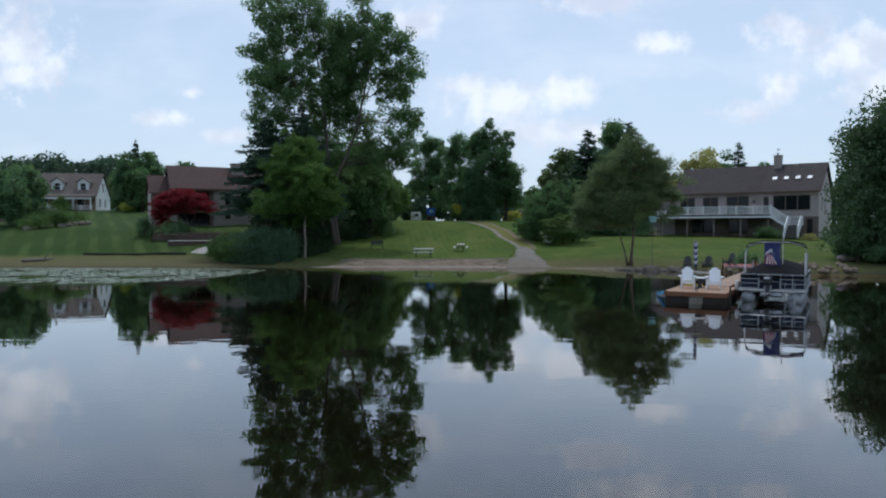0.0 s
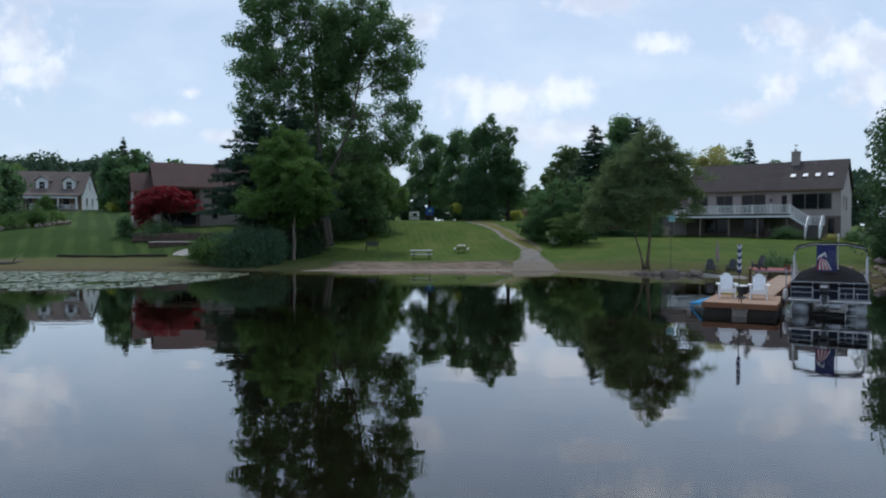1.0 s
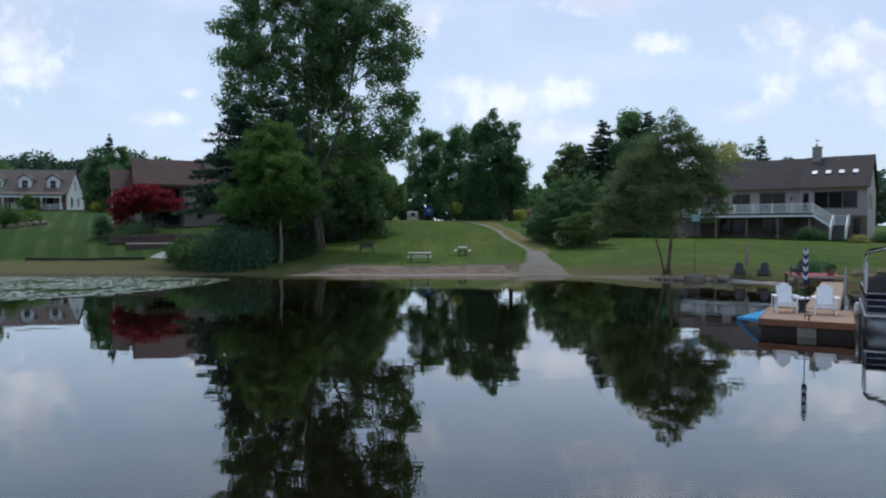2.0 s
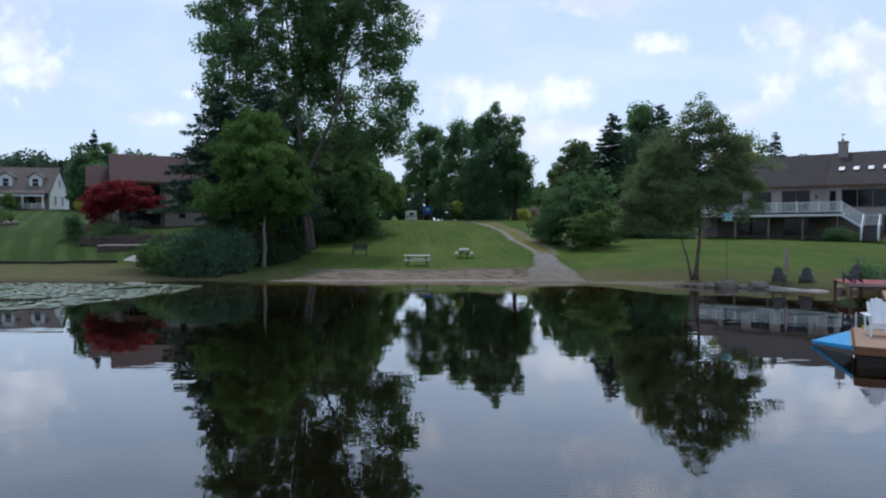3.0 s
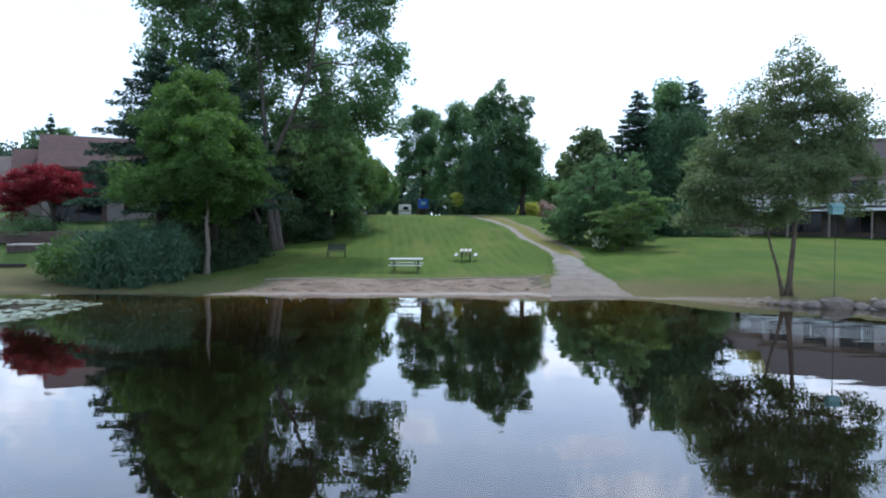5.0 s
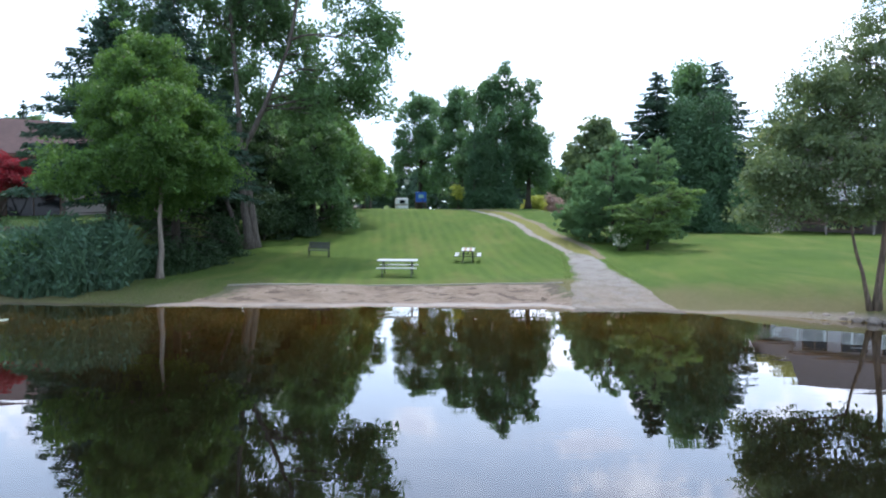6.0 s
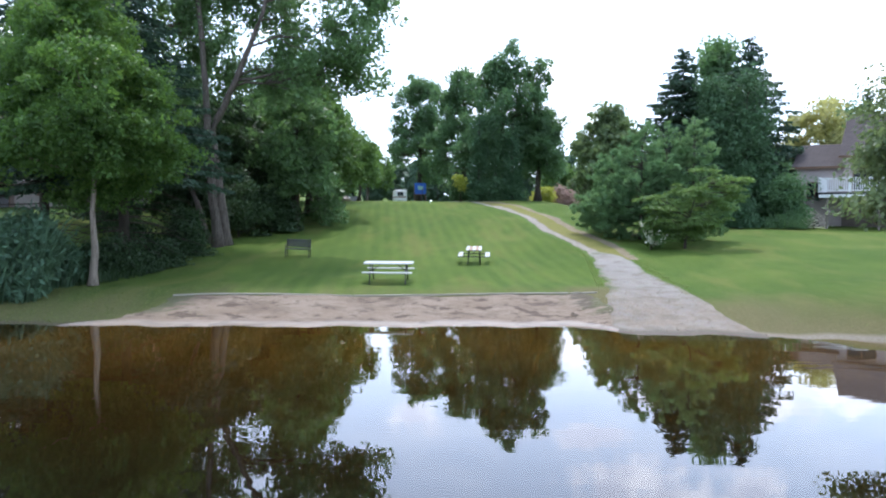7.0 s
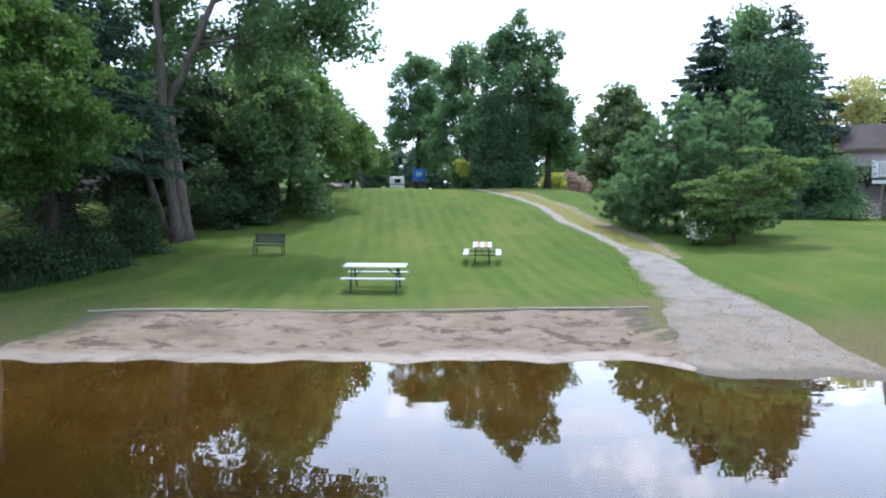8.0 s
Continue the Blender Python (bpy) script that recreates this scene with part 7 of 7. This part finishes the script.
wall = thing("sea_wall", "low dark timber sea wall on the far bank", "wall", pose(0, 0, 0), kind="structure")
for k in range(12):
    x0, x1 = -62 + 2.1 * k, -62 + 2.1 * (k + 1) - 0.03
    y0, y1 = float(shore_line(x0)) + 0.5, float(shore_line(x1)) + 0.5
    part("plank", Solid().beam((x0, y0, 0.18), (x1, y1, 0.18), 0.1, 0.62, 0.015), DARK_TIMBER, wall)
drift = thing("driftwood_log", "bare grey driftwood log on the dry bank", "log", on(-35.5, 60.2, 25))
part("log", Solid().tube([(-1.2, 0, 0.1), (-0.3, 0.1, 0.16), (0.6, 0, 0.14), (1.3, 0.15, 0.3)], [0.13, 0.15, 0.11, 0.05], 9), GREY_TIMBER, drift, smooth=True)
part("branch", Solid().tube([(0.5, 0, 0.2), (0.8, -0.2, 0.6), (1.2, -0.3, 0.8)], [0.06, 0.04, 0.02], 7), GREY_TIMBER, drift, smooth=True)


# ---- stones ----
def boulder(label, x, y, sx, sy, sz, mat, seed, group, z=None):
    rng = np.random.default_rng(seed)
    b = bmesh.new()
    bmesh.ops.create_icosphere(b, subdivisions=2, radius=1)
    off = rng.uniform(-10, 10, 3)
    for v in b.verts:
        k = 1 + 0.35 * noise.noise(v.co * 1.3 + Vector(off)) + 0.12 * noise.noise(v.co * 3.5 + Vector(off))
        v.co = Vector((v.co.x * sx * k, v.co.y * sy * k, max(v.co.z, -0.55) * sz * k))
    me = bpy.data.meshes.new("boulder")
    b.to_mesh(me)
    b.free()
    me.materials.append(mat)
    ob = new("boulder", me)
    ob.matrix_world = pose(x, y, (float(height(x, y)) if z is None else z) + sz * 0.35, 0, 0, rng.uniform(0, 360))
    return tagged(ob, label, "rock", group)


SHORE_STONES = [(12.5, 53.3, 0.17), (12.85, 53.0, 0.20), (13.15, 52.65, 0.22), (13.45, 52.3, 0.24), (13.75, 51.95, 0.30), (14.1, 51.6, 0.34), (14.55, 51.3, 0.42), (15.35, 51.05, 0.68), (16.2, 50.9, 0.40), (16.95, 50.6, 0.56), (17.35, 51.1, 0.36), (17.0, 51.35, 0.3), (20.0, 48.5, 0.42), (20.5, 48.2, 0.34), (15.7, 51.6, 0.28), (13.55, 52.8, 0.2)]
for k, (x, y, r) in enumerate(SHORE_STONES):
    boulder("rounded grey tan boulder at the water's edge", x, y - 0.3, r * 0.85, r * 0.6, r * 0.5, ROCK, 400 + k, "shore boulders", max(0.0, float(height(x, y - 0.3)) - 0.1))
rng = random.Random(8)
for k in range(22):
    x = 23.5 + 4.2 * rng.random()
    y = float(shore_line(x)) + 0.2 + 2.2 * rng.random()
    r = rng.uniform(0.13, 0.32)
    boulder("tan fieldstone on the cove bank", x, y, r * 1.1, r, r * 0.75, ROCK_TAN, 440 + k, "cove stones")
boulder("small dark wet stone at the edge of the sand", 4.25, 57.1, 0.16, 0.12, 0.1, ROCK_TAN, 481, "")
boulder("small pale stone at the edge of the sand", 4.5, 57.5, 0.10, 0.08, 0.06, ROCK_TAN, 482, "")
boulder("pale round boulder beside the drive", 13.0, 105.5, 0.7, 0.7, 0.6, CONCRETE, 480, "drive boulder")
for k in range(9):
    boulder("pale garden stone on the bank", -42.4 + 0.6 * rng.random() - 0.42 * k, 82.0 - 0.85 * k, 0.42, 0.4, 0.36, ROCK, 490 + k, "bank stones")

# ---- the seats on the shore ----
pad = thing("stone_pad", "pale gravel and stone pad by the water", "patio", pose(18.4, 49.9, 0, 0, 0, -40), kind="structure")
part("slab", Solid().put([(-2.0, -0.9, -0.3), (2.0, -0.9, -0.3), (2.0, 1.3, -0.3), (-2.0, 1.3, -0.3), (-1.9, -0.85, 0.03), (1.9, -0.85, 0.03), (1.9, 1.2, 0.36), (-1.9, 1.2, 0.36)], [(0, 3, 2, 1), (4, 5, 6, 7), (0, 1, 5, 4), (1, 2, 6, 5), (2, 3, 7, 6), (3, 0, 4, 7)]), CONCRETE, pad)
for k, (x, y, turn) in enumerate([(17.75, 49.9, -20), (19.2, 49.9, -34)]):
    adirondack("adirondack_chair", "charcoal Adirondack chair on the shore pad", pose(x, y, 0.22, 0, 0, turn) @ Matrix.Scale(0.95, 4), CHARCOAL, "shore chairs")
um = thing("patio_umbrella", "closed faded pink patio umbrella on a thin pole", "umbrella", pose(18.45, 50.5, 0.22))
part("pole", Solid().tube([(0, 0, 0), (0, 0, 2.1)], 0.02, 8), STEEL, um)
part("canopy", Solid().turned((0, 0, 0), [(0.07, 0.75), (0.11, 0.8), (0.10, 1.3), (0.06, 1.85), (0.02, 2.15)], 9), PINK, um, "faded pink folded canopy")
part("base", Solid().turned((0, 0, 0), [(0.25, 0), (0.25, 0.05), (0.06, 0.12)]), CHARCOAL, um)

rd = thing("shore_deck", "low faded red wooden deck on brown posts at the shore", "deck", pose(17.75, 44.4, -0.1, 0, 0, -18))
for k in range(23):
    part("plank", Solid().span((0.4, 0.142 * k, 0.78), (2.8, 0.142 * k + 0.136, 0.82), 0.005), RED_BOARD, rd)
part("fascia", Solid().span((0.4, -0.05, 0.72), (2.8, -0.004, 0.83)), PINK, rd, "faded pink front edge")
for x in (0.5, 1.6, 2.7):
    for y in (0.1, 3.1):
        part("post", Solid().span((x - 0.06, y - 0.06, -0.9), (x + 0.06, y + 0.06, 0.78)), BROWN_TIMBER, rd)
adirondack("adirondack_chair", "charcoal Adirondack chair on the red deck", pose(18.75, 45.0, 0.72, 0, 0, -60) @ Matrix.Scale(0.86, 4), CHARCOAL, "shore chairs")
pot = thing("flower_pot", "dark flower pot with leafy plant on the red deck", "plant pot", pose(20.2, 44.6, 0.72))
part("pot", Solid().turned((0, 0, 0), [(0.14, 0), (0.2, 0.3), (0.22, 0.34), (0.18, 0.34)]), CLAY, pot)
rg = np.random.default_rng(77)
v, q = leaf_quads(rg.normal(size=(260, 3)) * (0.16, 0.16, 0.12) + (0, 0, 0.5), rg.normal(size=(260, 3)), 0.14, 0.08, rg)
tagged(part("plant", numpy_mesh("plant", v, q, LEAF_DARK), LEAF_DARK, pot), kind="stuff")

bh = thing("bird_house", "pale aqua bird house on a tall thin pole", "bird house", on(15.65, 51.5))
part("pole", Solid().tube([(0, 0, -0.1), (0, 0, 3.3)], 0.016, 8), CHARCOAL, bh)
part("box", Solid().span((-0.22, -0.17, 3.3), (0.22, 0.17, 3.6), 0.01), AQUA, bh)
for sy in (-1, 1):
    part("roof", Solid().put([(-0.27, sy * 0.23, 3.58), (0.27, sy * 0.23, 3.58), (0.27, 0, 3.71), (-0.27, 0, 3.71), (-0.27, sy * 0.23, 3.605), (0.27, sy * 0.23, 3.605), (0.27, 0, 3.735), (-0.27, 0, 3.735)], [(0, 3, 2, 1), (4, 5, 6, 7), (0, 1, 5, 4), (1, 2, 6, 5), (2, 3, 7, 6), (3, 0, 4, 7)]), AQUA, bh)
for k in range(3):
    part("entrance", Solid().tube([(-0.13 + 0.13 * k, -0.176, 3.46), (-0.13 + 0.13 * k, -0.168, 3.46)], 0.024, 10), BLACK, bh)

kayak = thing("kayak", "faded pink kayak with dark cover on the cove bank", "kayak", on(28.9, 49.2, 25, 0.15) @ Matrix.Scale(0.8, 4))
hull = [(0.03, -1.5), (0.28, -0.8), (0.34, 0.0), (0.28, 0.8), (0.03, 1.5)]
part("hull", Solid().tube([(y, 0, 0.12 + 0.05 * abs(y)) for _, y in hull], [r for r, _ in hull], 12), PINK, kayak, smooth=True)
part("cover", Solid().tube([(y, 0, 0.3 + 0.03 * abs(y)) for _, y in hull[1:4]], [0.05, 0.25, 0.05], 10), CHARCOAL, kayak, "dark cover", True)

# ---- on the crest ----
rv = thing("camper", "white camper parked behind the crest", "camper", on(-4.8, 122, 10) @ Matrix.Scale(0.62, 4))
part("body", Solid().span((-1.1, -2.6, 0.45), (1.1, 2.6, 2.75), 0.12), WHITE_PLASTIC, rv)
part("stripe", Solid().span((-1.106, -2.5, 1.2), (1.106, 2.5, 1.45)).span((-1.0, -2.606, 1.2), (1.0, 2.606, 1.45)), TAN_BOARD, rv, "tan stripe")
part("window", Solid().span((-0.7, -2.615, 1.6), (0.4, -2.6, 2.3)), GLASS, rv)
for x in (-0.95, 0.95):
    for y in (-0.6, 0.6):
        part("wheel", Solid().tube([(x - 0.1, y, 0.34), (x + 0.1, y, 0.34)], 0.34, 16), TYRE, rv)
car = thing("car", "silver car parked beyond the lawn", "car", on(-11.2, 121, 75))
part("body", Solid().prism([(-2.1, 0.35), (2.1, 0.35), (2.15, 0.8), (1.2, 0.95), (-1.9, 1.0), (-2.15, 0.8)], -0.85, 0.85), CAR_PAINT, car)
part("cabin", Solid().prism([(-1.7, 0.99), (1.1, 0.95), (0.5, 1.45), (-1.2, 1.48)], -0.75, 0.75), GLASS, car)
for x in (-1.35, 1.35):
    for y in (-0.8, 0.8):
        part("wheel", Solid().tube([(x, y - 0.1, 0.33), (x, y + 0.1, 0.33)], 0.33, 16), TYRE, car)
play = thing("play_tower", "blue panelled play tower on thin posts", "playground", on(-2.0, 112, 5) @ Matrix.Scale(0.78, 4))
for x in (-0.75, 0.75):
    for y in (-0.7, 0.7):
        part("post", Solid().tube([(x, y, 0), (x, y, 2.6)], 0.05, 8), BROWN_TIMBER, play)
part("panel", Solid().span((-0.8, -0.76, 1.2), (0.8, -0.7, 2.7), 0.01), PLAY_BLUE, play)
part("porthole", Solid().span((-0.35, -0.775, 1.75), (0.4, -0.765, 2.3), 0.01), AQUA, play, "pale aqua window")
part("panel", Solid().span((-0.8, 0.7, 1.2), (0.8, 0.76, 2.7), 0.01), PLAY_BLUE, play)
part("platform", Solid().span((-0.8, -0.7, 1.05), (0.8, 0.7, 1.15)), BROWN_TIMBER, play)
part("ladder", Solid().tube([(0.85, -0.3, 0), (0.8, -0.3, 1.1)], 0.03, 6).tube([(0.85, 0.2, 0), (0.8, 0.2, 1.1)], 0.03, 6), STEEL, play)
sw = thing("swing_frame", "small metal swing frame beside the play tower", "playground", on(-0.9, 111, 0))
part("frame", Solid().tube([(-0.9, 0.4, 0), (-0.8, 0, 1.5), (0.8, 0, 1.5), (0.9, 0.4, 0)], 0.03, 6).tube([(-0.9, -0.4, 0), (-0.8, 0, 1.5)], 0.03, 6).tube([(0.9, -0.4, 0), (0.8, 0, 1.5)], 0.03, 6), CHARCOAL, sw)
shed = thing("shed", "small red garden shed behind the crest trees", "shed", on(14.6, 137, 0))
part("wall", Solid().span((-1.5, -1.2, 0), (1.5, 1.2, 2.1)), RED_BOARD, shed)
part("roof", Solid().prism([(-1.8, 2.05), (0, 3.0), (1.8, 2.05), (1.8, 2.15), (0, 3.12), (-1.8, 2.15)], -1.4, 1.4), ROOF_DARK, shed)
mulch = boulder("pale heap of mulch at the edge of the lawn", -9.6, 101, 3.4, 1.4, 0.45, SAND, 520, "")
mulch.name = "mulch_heap"
mulch["category"] = "heap"


# ---- reeds, lily pads, grass ----
def blades(name, label, category, pts, low, high, wide, mat, seed, lean=0.25, tall=1.0):
    rng = np.random.default_rng(seed)
    n = len(pts)
    h = rng.uniform(low, high, (n, 1)) * tall
    w = rng.uniform(0, 6.283, n)
    side = np.stack([np.cos(w), np.sin(w), np.zeros(n)], 1) * wide * 0.5
    tip = rng.normal(size=(n, 3)) * np.array((1, 1, 0)) * lean * h
    up = np.array((0, 0, 1.0))
    rows = []
    for t, k in ((0.0, 0.8), (0.45, 1.0), (0.8, 0.75), (1.0, 0.05)):
        c = pts + up * h * t * (1 - 0.12 * t) + tip * t * t
        rows += [c - side * k, c + side * k]
    v = np.stack(rows, 1).reshape(-1, 3)
    k = np.arange(n)[:, None] * 8
    q = np.concatenate([k + np.array((a, a + 1, a + 3, a + 2)) for a in (0, 2, 4)], 0)
    return tagged(new(name, numpy_mesh(name, v, q, mat)), label, category, kind="stuff")


rg = np.random.default_rng(12)


def scatter(n, x0, x1, y0, y1, keep=None, seed=1):
    r = np.random.default_rng(seed)
    p = np.stack([r.uniform(x0, x1, n), r.uniform(y0, y1, n)], 1)
    if keep is not None:
        p = p[keep(p[:, 0], p[:, 1])]
    return np.column_stack([p, height(p[:, 0], p[:, 1])])


reeds = scatter(7000, -20.5, -12.8, 57.2, 62.5, lambda x, y: ((x + 15.8) / 3.1) ** 2 + ((y - 59.6) / 2.4) ** 2 + 0.25 * np.sin(x * 3) * np.sin(y * 2.5) < 1, 13)
r2 = np.random.default_rng(14)
tall = (1.15 - ((reeds[:, 0] + 15.6) / 5.2) ** 2 - 0.35 * np.clip((58.8 - reeds[:, 1]) / 1.6, 0, 1) + 0.34 * np.sin(reeds[:, 0] * 2.6 + 1.0) * np.sin(reeds[:, 1] * 2.3))[:, None] * 0.9
blades("reed_bed", "tall blue green reeds at the water's edge", "reeds", reeds, 1.2, 2.7, 0.06, REED, 15, 0.34, tall)
side = np.repeat(reeds, 4, 0)
lift = r2.uniform(0.35, 2.3, (len(side), 1)) * np.repeat(tall, 4, 0)
pos = side + np.concatenate([r2.normal(size=(len(side), 2)) * 0.22, lift], 1)
v, q = leaf_quads(pos, r2.normal(size=pos.shape) + (0, 0, 0.15), 0.36, 0.09, r2)
tagged(new("reed_leaves", numpy_mesh("reed_leaves", v, q, REED)), "long narrow blue green reed leaves", "reeds", kind="stuff")


def lily_pads():
    r = np.random.default_rng(21)
    x, y = r.uniform(-48, -13.4, 24000), r.uniform(38, 55.5, 24000)
    lo = np.interp(x, [-48, -30, -22, -16, -13, -12.4], [38.0, 38.5, 38.5, 40.5, 49.0, 52])
    hi = np.interp(x, [-48, -20, -15, -12.4], [55.2, 54.0, 53.2, 51.5])
    patch = np.sin(x * 0.8 + 1.3 * np.sin(y * 0.6)) + np.sin(y * 1.1 + 0.7 * np.sin(x * 0.5)) + 0.8 * np.sin(x * 2.1 - y * 1.7)
    keep = (y > lo + r.uniform(-0.5, 0.8, len(x))) & (y < hi) & (patch > -0.9 + 0.9 * r.random(len(x)) - 0.9 * (y > 45))
    x, y = x[keep][:11000], y[keep][:11000]
    vs, qs = [], []
    for k in range(len(x)):
        rad, w = r.uniform(0.07, 0.17), r.uniform(0, 6.28)
        tilt = r.normal(size=2) * 0.06
        ring = [(rad * math.cos(w + a), rad * math.sin(w + a)) for a in np.linspace(0.22, 6.06, 8)]
        base = len(vs)
        zz = 0.012 + 0.02 * r.random()
        vs.append((x[k], y[k], zz))
        vs += [(x[k] + a, y[k] + b, zz + 0.012 + max(-0.006, a * tilt[0] + b * tilt[1])) for a, b in ring]
        qs += [(base, base + 1 + i, base + 2 + i, base + 3 + i) for i in (0, 2, 4)] + [(base, base + 7, base + 8, base)]
    qs = [f if f[0] != f[3] else (f[0], f[1], f[2], f[2]) for f in qs]
    me = bpy.data.meshes.new("lily_pads")
    me.from_pydata(vs, [], [f if f[2] != f[3] else f[:3] for f in qs])
    me.materials.append(PAD)
    tagged(new("lily_pads", me), "pale green lily pads floating on the lake", "water lilies", kind="stuff")


lily_pads()

tufts = [scatter(2600, -14, -7.0, 55.6, 60.5, lambda x, y: y > shore_line(x) + 0.3, 31), scatter(60, 9.0, 14, 52.5, 55.5, lambda x, y: (y > shore_line(x) + 0.5) & (x > 9.4), 33)]
edge_y = np.random.default_rng(34).uniform(60.5, 70, 500)
centre = np.array([along(RAMP, min(k, 69.0)) for k in edge_y])
sgn = np.where(np.random.default_rng(35).random(500) < 0.5, -1, 1)
ex = centre[:, 0] + sgn * (centre[:, 1] / 2 + 0.05 + 0.3 * np.random.default_rng(36).random(500))
tufts.append(np.column_stack([ex, edge_y, height(ex, edge_y)]))
blades("grass_tufts", "longer green grass along the sand and gravel edges", "grass", np.concatenate(tufts), 0.02, 0.06, 0.02, BLADE, 37, 0.5)
blades("shore_plants", "rough dark green plants on the shaded bank", "undergrowth", scatter(4500, -20, -11.5, 60.5, 66, lambda x, y: (x < -12.8 + 0.25 * (y - 60)), 38), 0.2, 0.6, 0.04, LEAF_SHADED, 39, 0.45)

def pebbles():
    """Loose pebbles on the ramp and along the waterline."""
    r = np.random.default_rng(52)
    y = 53.9 + 9.5 * r.random(1500) ** 2.2
    c = np.array([along(RAMP, k) for k in y])
    x = c[:, 0] + (r.random(1500) - 0.5) * (c[:, 1] - 0.15)
    size = r.uniform(0.006, 0.019, 1500) * (1 + 1.2 * (r.random(1500) > 0.95))
    keep = y > shore_line(x) + 0.05
    x, y, size = x[keep], y[keep], size[keep]
    z = height(x, y) + 0.038
    w = r.uniform(0, 6.283, len(x))
    ring = [(1, 0, 0), (0, 0.8, 0.1), (-1, 0, 0), (0, -0.8, 0.1), (0.2, 0.1, 0.75), (0, 0, -0.6)]
    pts = np.stack([np.stack([x + size * (a * np.cos(w) - b * np.sin(w)), y + size * (a * np.sin(w) + b * np.cos(w)), z + size * k], 1) for a, b, k in ring], 1)
    f = [(0, 1, 4, 4), (1, 2, 4, 4), (2, 3, 4, 4), (3, 0, 4, 4), (1, 0, 5, 5), (2, 1, 5, 5), (3, 2, 5, 5), (0, 3, 5, 5)]
    faces = [tuple(6 * i + k for k in q[:3]) for i in range(len(x)) for q in f]
    me = bpy.data.meshes.new("pebbles")
    me.from_pydata(pts.reshape(-1, 3).tolist(), [], faces)
    me.materials.append(PEBBLE)
    tagged(new("pebbles", me), "loose grey and tan pebbles on the boat ramp", "pebbles", kind="stuff")


pebbles()

# the flowering shrub at the foot of the pine
fs = shrub("green shrub with white blossom at the foot of the pine", 10.7, 70.6, 1.2, 1.5, LEAF_MID, 2600, 0.11, 330, "blossom_shrub")
pr = np.random.default_rng(40)
cl = pr.normal(size=(13, 3)) * (0.28, 0.2, 0.42) + (0, -0.5, 0.85)
pp = np.repeat(cl, 18, 0) + pr.normal(size=(234, 3)) * 0.08
v, q = leaf_quads(pp, pr.normal(size=(234, 3)), 0.10, 0.09, pr)
part("blossom", numpy_mesh("blossom", v, q, PETAL), PETAL, fs, "white blossom")
shrub("rounded blue green willow shrub beside the reeds", -17.2, 58.4, 3.4, 2.1, LEAF_MID, 9000, 0.17, 331, "willow_shrub")
shrub("rounded blue green willow shrub beside the reeds", -18.8, 59.6, 2.8, 1.9, LEAF_MID, 7000, 0.17, 332, "willow_shrub")
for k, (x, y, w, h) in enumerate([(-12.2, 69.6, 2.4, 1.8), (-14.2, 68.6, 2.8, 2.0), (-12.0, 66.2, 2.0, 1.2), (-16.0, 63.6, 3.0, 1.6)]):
    shrub("undergrowth in shade-darkened leaves below the shore trees", x, y, w, h, LEAF_SHADED, 4500, 0.13, 350 + k, "undergrowth_shrub", "shrub", "undergrowth")
